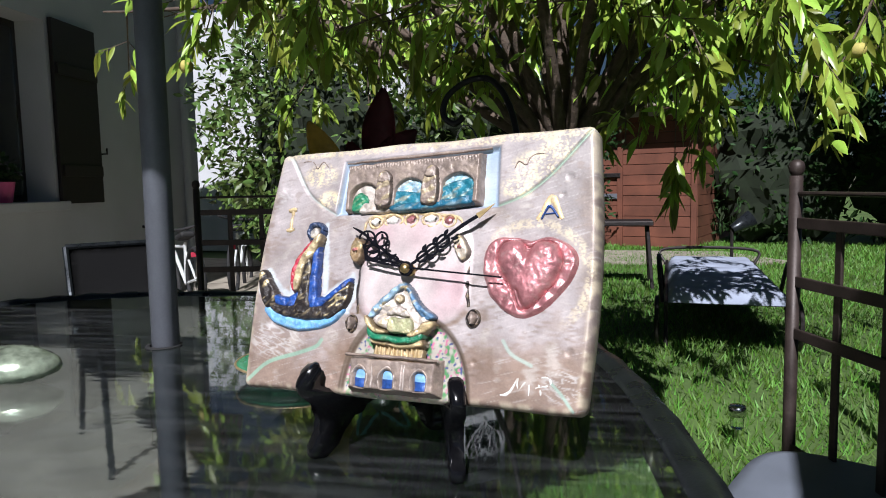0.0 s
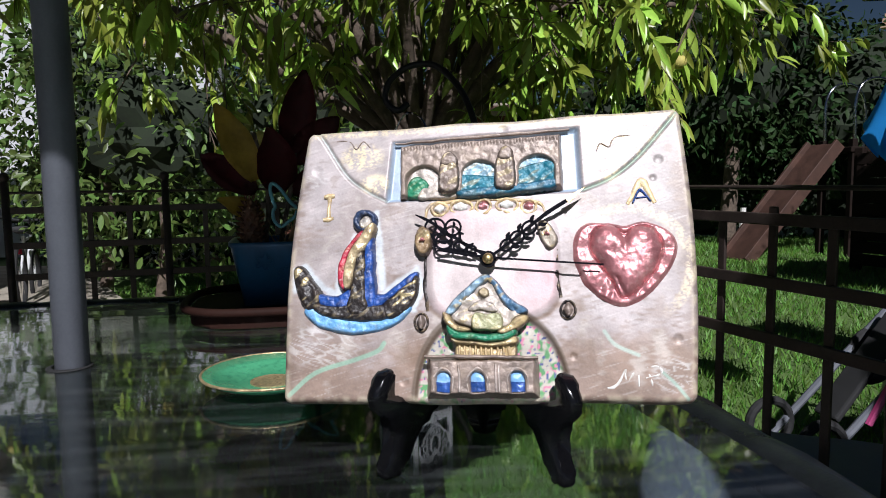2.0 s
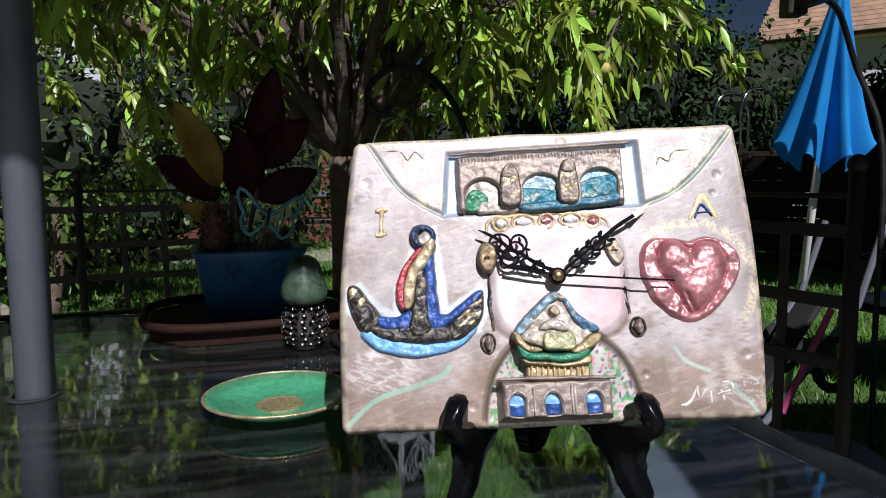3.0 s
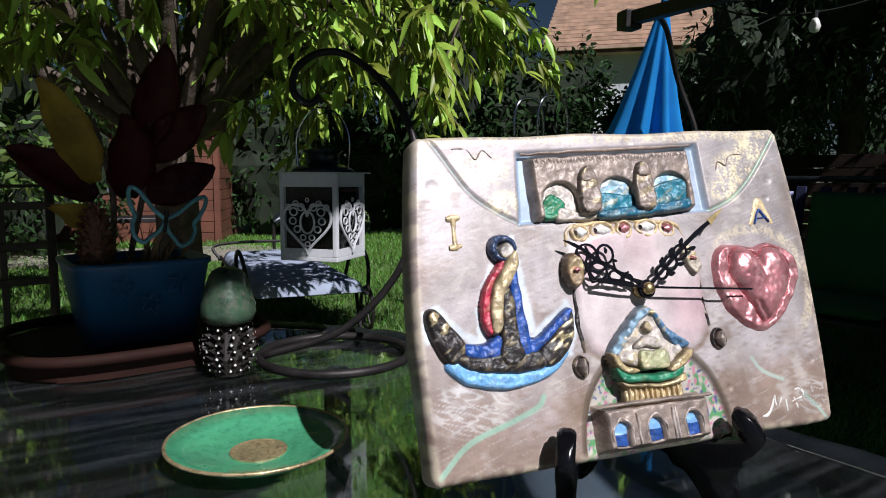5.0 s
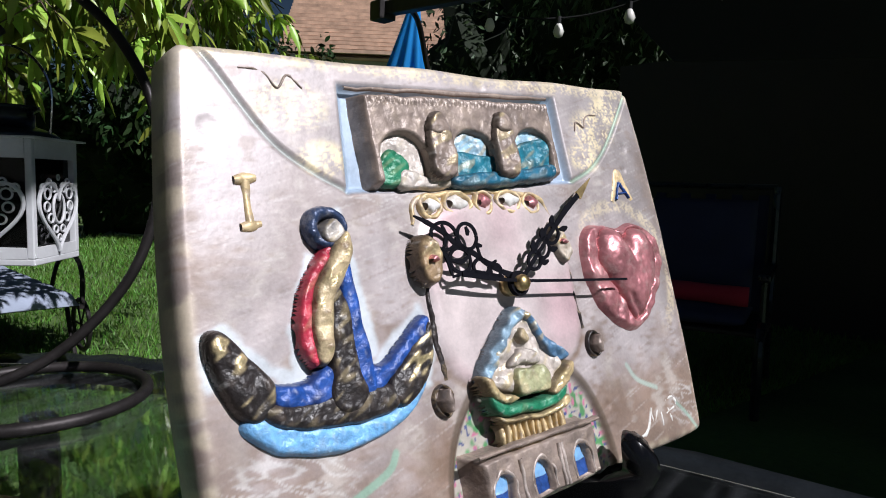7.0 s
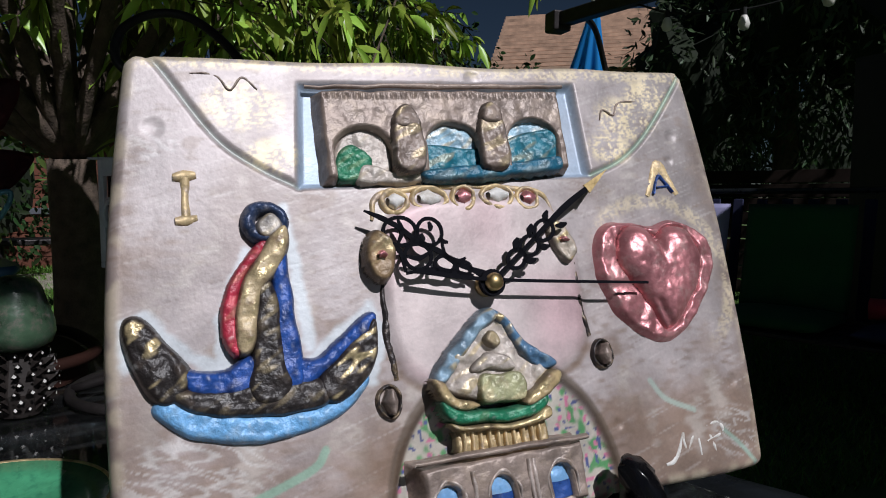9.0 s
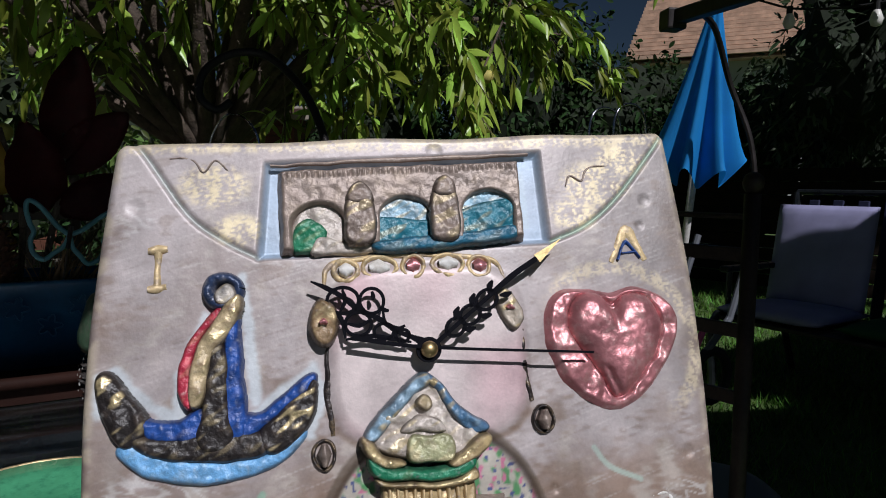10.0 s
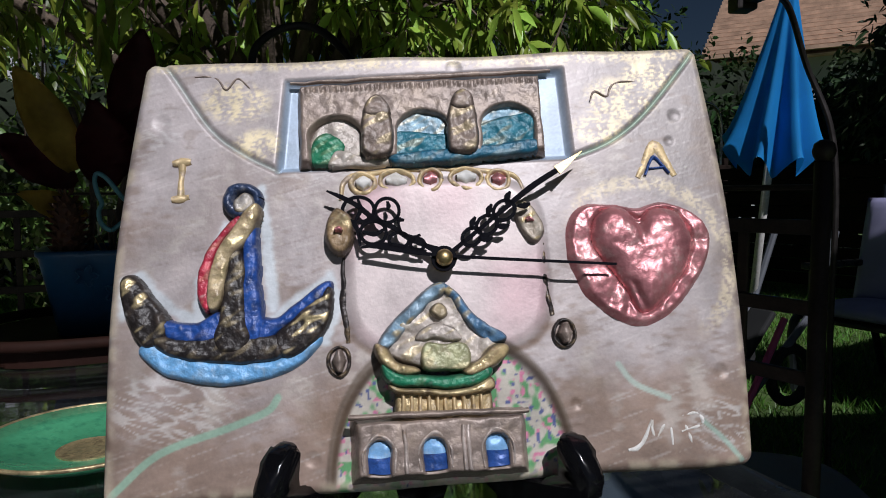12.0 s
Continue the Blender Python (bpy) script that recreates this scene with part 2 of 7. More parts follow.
# ---- mesh helpers ----
def link_mesh(name, bm, material, parent=None, label="", smooth=False):
    me = bpy.data.meshes.new(name)
    if smooth:
        for f in bm.faces:
            f.smooth = True
    bm.to_mesh(me)
    bm.free()
    me.materials.append(material)
    ob = new(name, me)
    if parent is not None:
        ob.parent = parent
    if label:
        ob["label"] = label
    return ob


def part(name, bm, material, parent, label="", smooth=False):
    return link_mesh(name, bm, material, parent, label, smooth)


def thing(name, label, category, at=Matrix(), group="", kind=""):
    ob = new(name)
    ob.empty_display_size = 0.05
    ob.matrix_world = at
    return tagged(ob, label, category, group, kind)


def box(x0, y0, z0, x1, y1, z1, bevel=0.0, m=None, bm=None):
    bm = bm or bmesh.new()
    r = bmesh.ops.create_cube(bm, size=1.0)
    vs = r["verts"]
    for v in vs:
        v.co = Vector((x0 + (v.co.x + 0.5) * (x1 - x0), y0 + (v.co.y + 0.5) * (y1 - y0), z0 + (v.co.z + 0.5) * (z1 - z0)))
    if bevel:
        es = list({e for v in vs for e in v.link_edges})
        r = bmesh.ops.bevel(bm, geom=es, offset=bevel, segments=2, affect="EDGES", profile=0.5)
        vs = list({v for f in r["faces"] for v in f.verts} | {v for v in vs if v.is_valid})
    if m is not None:
        bmesh.ops.transform(bm, matrix=m, verts=[v for v in vs if v.is_valid])
    return bm


def smooth_path(pts, per=8):
    """A Catmull-Rom line through a few points."""
    pts = [Vector(p) for p in pts]
    if len(pts) < 3:
        return [pts[0].lerp(pts[-1], i / per) for i in range(per + 1)]
    ext = [pts[0] * 2 - pts[1]] + pts + [pts[-1] * 2 - pts[-2]]
    out = []
    for i in range(1, len(ext) - 2):
        a, b, c, d = ext[i - 1:i + 3]
        for k in range(per):
            t = k / per
            out.append(0.5 * ((2 * b) + (c - a) * t + (2 * a - 5 * b + 4 * c - d) * t * t + (3 * b - 3 * c + d - a) * t ** 3))
    out.append(pts[-1])
    return out


def tube(pts, radius, sides=10, closed=False, bm=None, caps=True):
    """A round bar along a line; radius is one number, or one for each end."""
    bm = bm or bmesh.new()
    pts = [Vector(p) for p in pts]
    n = len(pts)
    r0, r1 = radius if isinstance(radius, tuple) else (radius, radius)
    rings, up = [], None
    for i, p in enumerate(pts):
        a = pts[(i - 1) % n] if (closed or i > 0) else p
        b = pts[(i + 1) % n] if (closed or i < n - 1) else p
        t = (b - a).normalized()
        if up is None:
            up = Vector((0, 0, 1)) if abs(t.z) < 0.9 else Vector((1, 0, 0))
        s = t.cross(up).normalized()
        up = s.cross(t).normalized()
        r = r0 + (r1 - r0) * i / max(1, n - 1)
        rings.append([bm.verts.new(p + (s * math.cos(q) + up * math.sin(q)) * r) for q in [2 * math.pi * k / sides for k in range(sides)]])
    for i in range(n if closed else n - 1):
        A, B = rings[i], rings[(i + 1) % n]
        for k in range(sides):
            bm.faces.new((A[k], A[(k + 1) % sides], B[(k + 1) % sides], B[k]))
    if caps and not closed:
        bm.faces.new(rings[0][::-1])
        bm.faces.new(rings[-1])
    bm.normal_update()
    return bm


def lathe(profile, sides=32, bm=None, centre=(0, 0, 0)):
    """A turned body from (radius, height) pairs, bottom to top."""
    bm = bm or bmesh.new()
    c = Vector(centre)
    rings = []
    for r, z in profile:
        if r < 1e-6:
            rings.append([bm.verts.new(c + Vector((0, 0, z)))])
        else:
            rings.append([bm.verts.new(c + Vector((r * math.cos(2 * math.pi * k / sides), r * math.sin(2 * math.pi * k / sides), z))) for k in range(sides)])
    for A, B in zip(rings, rings[1:]):
        for k in range(sides):
            a0, a1 = A[k % len(A)], A[(k + 1) % len(A)]
            b0, b1 = B[k % len(B)], B[(k + 1) % len(B)]
            f = list(dict.fromkeys((a0, a1, b1, b0)))
            if len(f) > 2:
                bm.faces.new(f)
    bm.normal_update()
    return bm


def prism(outline, thick, m=Matrix(), bevel=0.0):
    """A flat outline in x and y, thickened along z."""
    bm = bmesh.new()
    lo = [bm.verts.new((x, y, -thick / 2)) for x, y in outline]
    hi = [bm.verts.new((x, y, thick / 2)) for x, y in outline]
    n = len(lo)
    bm.faces.new(lo[::-1])
    bm.faces.new(hi)
    for i in range(n):
        bm.faces.new((lo[i], lo[(i + 1) % n], hi[(i + 1) % n], hi[i]))
    if bevel:
        es = [e for e in bm.edges if abs(e.verts[0].co.z - e.verts[1].co.z) < 1e-7]
        bmesh.ops.bevel(bm, geom=es, offset=bevel, segments=2, affect="EDGES", profile=0.5)
    bmesh.ops.recalc_face_normals(bm, faces=bm.faces)
    bmesh.ops.transform(bm, matrix=m, verts=bm.verts)
    return bm


def leaves(name, places, material, parent, label="", kind="", width=0.26, fold=0.25, curl=0.5):
    """Many lance-shaped leaves in one mesh: places are (root, direction, side, length)."""
    verts, faces = [], []
    shape = ((0.0, 0.15), (0.25, 0.8), (0.5, 1.0), (0.78, 0.62), (1.0, 0.0))
    for root, d, s, ln in places:
        up = d.cross(s).normalized()
        k0 = len(verts)
        for t, w in shape:
            c = root + d * (t * ln) - Vector((0, 0, 1)) * (curl * ln * t * t * 0.5)
            h = w * ln * width * 0.5
            if w == 0.0:
                verts.append(c)
            else:
                verts += [c - s * h + up * h * fold, c, c + s * h + up * h * fold]
        for i in range(3):
            a = k0 + 3 * i
            faces += [(a, a + 1, a + 4, a + 3), (a + 1, a + 2, a + 5, a + 4)]
        a = k0 + 9
        faces += [(a, a + 1, a + 3), (a + 1, a + 2, a + 3)]
    me = bpy.data.meshes.new(name)
    me.from_pydata([tuple(v) for v in verts], [], faces)
    me.materials.append(material)
    me.shade_smooth()
    ob = new(name, me)
    ob.parent = parent
    if label:
        ob["label"] = label
    if kind:
        ob["kind"] = kind
    return ob


def bars(verts, faces, a, b, w):
    """Adds a thin three-sided bar from a to b to plain lists."""
    t = (b - a).normalized()
    s = t.cross(Vector((0.3, 0.2, 0.93))).normalized()
    u = s.cross(t)
    k = len(verts)
    for p, q in ((a, w), (b, w * 0.6)):
        verts += [p + s * q, p - s * q * 0.5 + u * q * 0.87, p - s * q * 0.5 - u * q * 0.87]
    faces += [(k, k + 1, k + 4, k + 3), (k + 1, k + 2, k + 5, k + 4), (k + 2, k, k + 3, k + 5)]


def rand_dir(rng, up=0.0):
    v = Vector((rng.gauss(0, 1), rng.gauss(0, 1), rng.gauss(0, 1) + up))
    return v.normalized()

# ---- the large structure ----
rng = random.Random(7)


def ground():
    bm = bmesh.new()
    n, size = 120, 60.0
    vs = [[None] * (n + 1) for _ in range(n + 1)]
    for i in range(n + 1):
        for j in range(n + 1):
            a, b = 2 * i / n - 1, 2 * j / n - 1
            x, y = 3 + size * a * abs(a) ** 1.2, 8 + size * b * abs(b) ** 1.2
            vs[i][j] = bm.verts.new((x, y, 0.03 * noise.noise((x * 0.5, y * 0.5, 0)) - 0.015))
    for i in range(n):
        for j in range(n):
            bm.faces.new((vs[i][j], vs[i + 1][j], vs[i + 1][j + 1], vs[i][j + 1]))
    ob = link_mesh("ground", bm, ground_mat(), smooth=True)
    tagged(ob, "sunlit garden lawn with worn earthy patches", "lawn", kind="structure")


ground()


def slab(name, outline, z0, z1, material, label, category):
    bm = prism(outline, z1 - z0, Matrix.Translation((0, 0, (z0 + z1) / 2)))
    return tagged(link_mesh(name, bm, material), label, category, kind="structure")


slab("path", [(-4, 11.6), (1.9, 12.1), (2.6, 11.2), (2.0, 10.6), (-4, 10.2)], -0.02, 0.022, M_PAVE, "pale gravel path in front of the shed", "path")
slab("pavement", [(-5, -3), (2.3, -3), (2.3, 2.6), (1.2, 4.4), (0.1, 5.3), (-0.7, 6.9), (-3.2, 9.6), (-5, 9.6)], -0.02, 0.03, M_PAVE, "pale stone terrace beside the house", "terrace")


def wall_frame(a, b):
    """A frame whose x runs from a to b along a wall, y into the wall, z up."""
    d = Vector((b[0] - a[0], b[1] - a[1], 0))
    ln = d.length
    d.normalize()
    m = Matrix(((d.x, -d.y, 0, a[0]), (d.y, d.x, 0, a[1]), (0, 0, 1, 0), (0, 0, 0, 1)))
    return m, ln


def house():
    m, ln = wall_frame((-0.75, 0.4), (-3.55, 8.35))
    h = thing("house", "white rendered house with dark brown shutters, in shade", "house", m, kind="structure")
    # the wall stands in x; the garden lies at y below zero
    w0, w1, s0, s1, t = 4.95, 6.19, 0.88, 2.28, 0.3
    for x0, x1, z0, z1 in ((0, w0, 0, 3.2), (w1, ln, 0, 3.2), (w0, w1, 0, s0), (w0, w1, s1, 3.2)):
        part("wall", box(x0, 0, z0, x1, t, z1), M_WALL, h)
    part("window_sill", box(w0 - 0.1, -0.06, s0 - 0.07, w1 + 0.1, t, s0 + 0.003, 0.008), M_WALL, h, "white window sill")
    win = part("window", box(w0, t - 0.06, s0, w1, t - 0.02, s1, 0.004), M_SHUTTER, h, "dark window in a deep reveal")
    part("pane", box(w0 + 0.06, t - 0.075, s0 + 0.06, w1 - 0.06, t - 0.062, s1 - 0.06), M_CLEARGLASS, win)
    for x0, x1 in ((w1 + 0.02, w1 + 0.58), (w0 - 0.6, w0 - 0.02)):
        sh = part("shutter", box(x0, -0.045, s0 - 0.02, x1, -0.012, s1 + 0.03, 0.004), M_SHUTTER, h, "dark brown wooden shutter, folded open")
        for k in range(2):
            z = s0 + 0.2 + k * 0.8
            part("batten", box(x0 + 0.02, -0.065, z, x1 - 0.02, -0.046, z + 0.09, 0.003), M_SHUTTER, sh)
    part("shutter_stay", tube([(w1 + 0.62, -0.01, s0 + 0.4), (w1 + 0.62, -0.07, s0 + 0.4), (w1 + 0.62, -0.07, s0 + 0.45)], 0.008, 6), M_IRON, h)
    part("downpipe", tube([(ln - 0.1, -0.07, 0), (ln - 0.1, -0.07, 3.1)], 0.045, 12), M_WALL, h, "white rain pipe")
    # the return of the house, set back
    part("side_wall", box(ln, 0.0, 0, ln + 0.3, 5, 3.2), M_WALL, h)
    part("roof", box(-0.5, -0.35, 3.2, ln + 0.4, 5, 3.36), M_ROOFTILE, h)


house()
m_far, ln_far = wall_frame((-6.5, 10.6), (-2.1, 10.9))
far_wall = link_mesh("wall_north", box(0, 0, 0, ln_far, 0.25, 3.6, 0.01, m_far), M_WALL)
tagged(far_wall, "white garden wall with dappled sun on its upper part", "wall", kind="structure")


def shed():
    s = thing("garden_shed", "red-brown wooden garden shed with a low tiled roof", "shed", pose(1.5, 12.7, 0, 0, 0, 172))
    w, d, hgt = 5.0, 2.5, 1.95
    board = 0.15
    k = 0
    z = 0.0
    while z < hgt - 0.01:
        z1 = min(z + board - 0.008, hgt)
        part("plank", box(0, 0, z, w, 0.03 + 0.004 * (k % 3), z1, 0.004), M_SHED, s)
        part("plank", box(-0.03, 0.0, z, 0.0, -d, z1), M_SHED, s)
        z += board
        k += 1
    part("core", box(0.0, -d, 0, w, -0.01, hgt), M_SHUTTER, s)
    for x in (0.0, 1.05, 1.95):
        part("corner_post", box(x - 0.03, 0.03, 0, x + 0.05, 0.07, hgt, 0.005), M_SHED, s)
    part("door_rail", box(1.1, 0.045, 0.7, 1.9, 0.07, 0.78, 0.004), M_POLE, s, "grey metal door bar")
    part("door_bolt", box(1.05, 0.06, 1.02, 1.3, 0.09, 1.08, 0.005), M_IRON, s)
    wf = part("window", box(2.3, 0.04, 1.1, 2.9, 0.065, 1.55, 0.004), M_WHITEP, s, "small pale shed window")
    part("sill", box(2.25, 0.03, 1.05, 2.95, 0.1, 1.1, 0.004), M_SHED, wf)
    part("roof", box(-0.25, -d - 0.1, hgt, w + 0.2, 0.3, hgt + 0.07, 0.01, Matrix.Translation((0, 0, 0)) @ pose(0, 0, 0, -6)), M_WOODDARK, s, "brown felted roof with a pale eave board")
    part("eave_board", box(-0.27, 0.3, hgt - 0.1, w + 0.2, 0.33, hgt + 0.08, 0.004), M_PAVE, s)


shed()


# ---- the table ----
def oval(a, b, p, n=96):
    pts = []
    for i in range(n):
        q = 2 * math.pi * i / n
        c, s = math.cos(q), math.sin(q)
        pts.append((a * math.copysign(abs(c) ** (2 / p), c), b * math.copysign(abs(s) ** (2 / p), s)))
    return pts


TABLE = pose(1.54, 2.68, 0, 0, 0, 15)
TOP = 0.72


def table():
    t = thing("garden_table", "oval smoked-glass garden table with a dark metal rim", "table", TABLE)
    inner = oval(0.722, 1.154, 3)
    part("tabletop", prism(inner, 0.006, Matrix.Translation((0, 0, TOP - 0.003))), M_TABLEGLASS, t, "dusty smoked glass with streaks").visible_shadow = True
    bm = bmesh.new()
    prof = ((0.716, 0, -0.012), (0.716, 0, -0.030), (0.74, 0, -0.036), (0.754, 0, -0.026), (0.758, 0, -0.010), (0.752, 0, 0.003), (0.738, 0, 0.0065), (0.724, 0, 0.002))
    n = 192
    rings = []
    for k in range(n):
        q = 2 * math.pi * k / n
        c, s = math.cos(q), math.sin(q)
        ring = []
        for j, (r, _, z) in enumerate(prof):
            a, b = r, r + 0.432
            tw = 0.0018 * math.sin(k * 2.0 + j * 1.3) if j in (4, 5, 6) else 0
            ring.append(bm.verts.new((a * math.copysign(abs(c) ** (2 / 3), c), b * math.copysign(abs(s) ** (2 / 3), s), TOP + z + tw)))
        rings.append(ring)
    for k in range(n):
        A, B = rings[k], rings[(k + 1) % n]
        for j in range(len(prof)):
            j2 = (j + 1) % len(prof)
            bm.faces.new((A[j], B[j], B[j2], A[j2]))
    bmesh.ops.recalc_face_normals(bm, faces=bm.faces)
    part("rim", bm, M_RIM, t, "dark twisted metal rim", smooth=True)
    for sx, sy in ((1, 1), (1, -1), (-1, 1), (-1, -1)):
        part("leg", tube(smooth_path([(sx * 0.5, sy * 0.85, TOP - 0.03), (sx * 0.52, sy * 0.88, 0.4), (sx * 0.6, sy * 0.95, 0.0)]), 0.018, 10), M_RIM, t)
    for sy in (1, -1):
        part("cross_bar", tube([(-0.5, sy * 0.85, TOP - 0.04), (0.5, sy * 0.85, TOP - 0.04)], 0.012, 8), M_RIM, t)


table()


def parasol():
    x, y = 1.41, 3.361
    p = thing("table_parasol", "open dark parasol on a grey metal pole through the table", "parasol", pose(x, y, 0))
    part("pole", tube([(0, 0, 0.05), (0.012, 0.004, 2.5)], 0.0195, 24), M_POLE, p, "grey powder-coated metal pole", smooth=True)
    part("collar", lathe([(0.0195, TOP + 0.0005), (0.026, TOP + 0.0005), (0.026, TOP + 0.0015), (0.022, TOP + 0.0025), (0.0195, TOP + 0.0025)]), M_RUBBER, p, "dark rubber ring at the table hole", smooth=True)
    part("base", lathe([(0, 0.03), (0.24, 0.03), (0.24, 0.07), (0.06, 0.12), (0.03, 0.3), (0.0, 0.3)], 32), M_RIM, p, "heavy dark base")
    bm = bmesh.new()
    n, R, zc, ze, a0 = 8, 1.13, 2.40, 2.03, radians(-58)
    apex = bm.verts.new((0, 0, zc))
    prev = [apex] * n
    for k in range(1, 6):
        t = k / 5
        ring = [bm.verts.new((R * t * math.cos(a0 + 2 * math.pi * i / n), R * t * math.sin(a0 + 2 * math.pi * i / n), zc + (ze - zc) * t - 0.05 * math.sin(math.pi * t))) for i in range(n)]
        for i in range(n):
            f = (prev[i], ring[i], ring[(i + 1) % n], prev[(i + 1) % n]) if k > 1 else (apex, ring[i], ring[(i + 1) % n])
            bm.faces.new(f)
        prev = ring
    low = [bm.verts.new(v.co + Vector((0, 0, -0.06))) for v in prev]
    for i in range(n):
        bm.faces.new((prev[i], low[i], low[(i + 1) % n], prev[(i + 1) % n]))
    bmesh.ops.solidify(bm, geom=bm.faces[:], thickness=0.003)
    part("canopy", bm, M_CANOPY, p, "dark cloth canopy")
    for i in range(n):
        q = a0 + 2 * math.pi * i / n
        part("rib", tube([(0.02 * math.cos(q), 0.02 * math.sin(q), zc - 0.05), (R * math.cos(q), R * math.sin(q), ze - 0.02)], 0.006, 6), M_STEEL, p)


parasol()

# ---- the clock ----
CX, CY, CN, CO = Vector((0.9994, 0.021, 0.027)), Vector((-0.032, 0.304, 0.952)), Vector((0.011, -0.953, 0.304)), Vector((1.935, 3.120, 0.777))
CX.normalize()
CN = CX.cross(CY).normalized()
CY = CN.cross(CX)
CLOCK = Matrix(((CX.x, CY.x, CN.x, CO.x), (CX.y, CY.y, CN.y, CO.y), (CX.z, CY.z, CN.z, CO.z), (0, 0, 0, 1)))
clock = thing("ceramic_clock", "hand-painted ceramic handbag-shaped wall clock on an easel", "clock", CLOCK)


def seg_dist(u, v, pts):
    """Distance of (u, v) to a line of points."""
    best = 1e9
    for (x0, y0), (x1, y1) in zip(pts, pts[1:]):
        dx, dy = x1 - x0, y1 - y0
        t = ((u - x0) * dx + (v - y0) * dy) / (dx * dx + dy * dy)
        t = min(1, max(0, t))
        d = math.hypot(u - x0 - t * dx, v - y0 - t * dy)
        best = min(best, d)
    return best


def flat_path(pts, per=5):
    return [(p.x, p.y) for p in smooth_path([(x, y, 0) for x, y in pts], per)]


def fade(x, a, b):
    t = min(1, max(0, (x - a) / (b - a)))
    return t * t * (3 - 2 * t)


def mixc(a, b, t):
    return tuple(p + (q - p) * t for p, q in zip(a, b))


FLAP_L = flat_path([(-0.140, 0.222), (-0.1316, 0.2143), (-0.1104, 0.1815), (-0.0929, 0.1668), (-0.0756, 0.157)])
FLAP_R = flat_path([(0.158, 0.222), (0.1514, 0.2138), (0.1261, 0.1858), (0.1047, 0.1695), (0.0831, 0.1609)])
GREEN_L = flat_path([(-0.1515, 0.0017), (-0.1307, 0.019), (-0.0998, 0.0287), (-0.0814, 0.0354), (-0.076, 0.0417)])
GREEN_R1 = flat_path([(0.0935, 0.0487), (0.1011, 0.0384), (0.1177, 0.0304)])
GREEN_R2 = flat_path([(0.134, 0.018), (0.143, 0.009), (0.1513, -0.0019)])


def rect_in(u, v, x0, x1, y0, y1):
    """How far inside a rectangle, in metres (outside: minus)."""
    return min(u - x0, x1 - u, v - y0, y1 - v)


def win_in(u, v):
    s = (v - 0.157) / 0.05
    return min(u + 0.0756 - 0.0047 * s, 0.0815 - 0.001 * s - u, v - 0.157 - 0.0033 * (u + 0.075) / 0.157, 0.2075 + 0.005 * (u + 0.07) / 0.15 - v)


def niche_in(u, v):
    """Inside the arched niche of the palace."""
    x, y = (u - 0.0075) / 0.059, (v + 0.006) / 0.072
    if y < 0:
        return (1 - abs(x)) * 0.05
    return (1 - (abs(x) ** 2.4 + y ** 2.2)) * 0.03


def mound_in(u, v):
    x, y = (u - 0.0095) / 0.0535, (v - 0.104) / 0.047
    return 1 - (abs(x) ** 4 + abs(y) ** 4)


FACE = 0.0095


def onto_face(u, v):
    """Where a mark laid out on the flat falls on the raised face."""
    return -0.02 + (u + 0.02) * 0.974, 0.035 + (v - 0.035) * 0.974


def off_face(u, v):
    return -0.02 + (u + 0.02) / 0.974, 0.035 + (v - 0.035) / 0.974


def slab_height(u, v):
    u, v = off_face(u, v)
    h = FACE
    h -= 0.0018 * (1 - fade(seg_dist(u, v, FLAP_L), 0.0, 0.0024)) + 0.0018 * (1 - fade(seg_dist(u, v, FLAP_R), 0.0, 0.0024))
    h += 0.0006 * noise.noise((u * 28, v * 28, 1.3)) + 0.00005 * noise.noise((u * 150, v * 90, 4.0)) + 0.00003 * noise.noise((u * 420, v * 300, 8.0))
    for du, dv, r in ((0.142, 0.183, 0.004), (0.137, 0.168, 0.003), (0.147, 0.042, 0.004), (-0.135, 0.185, 0.005), (0.07, 0.03, 0.003), (-0.06, 0.012, 0.004), (0.02, 0.214, 0.005)):
        q = math.hypot(u - du, v - dv) / r
        if q < 1:
            h -= 0.0007 * (1 - q * q)
    h -= 0.0045 * fade(win_in(u, v), -0.002, 0.0025)
    h += 0.0022 * fade(mound_in(u, v), -0.1, 0.45)
    h -= 0.003 * fade(niche_in(u, v), -0.001, 0.004)
    return h


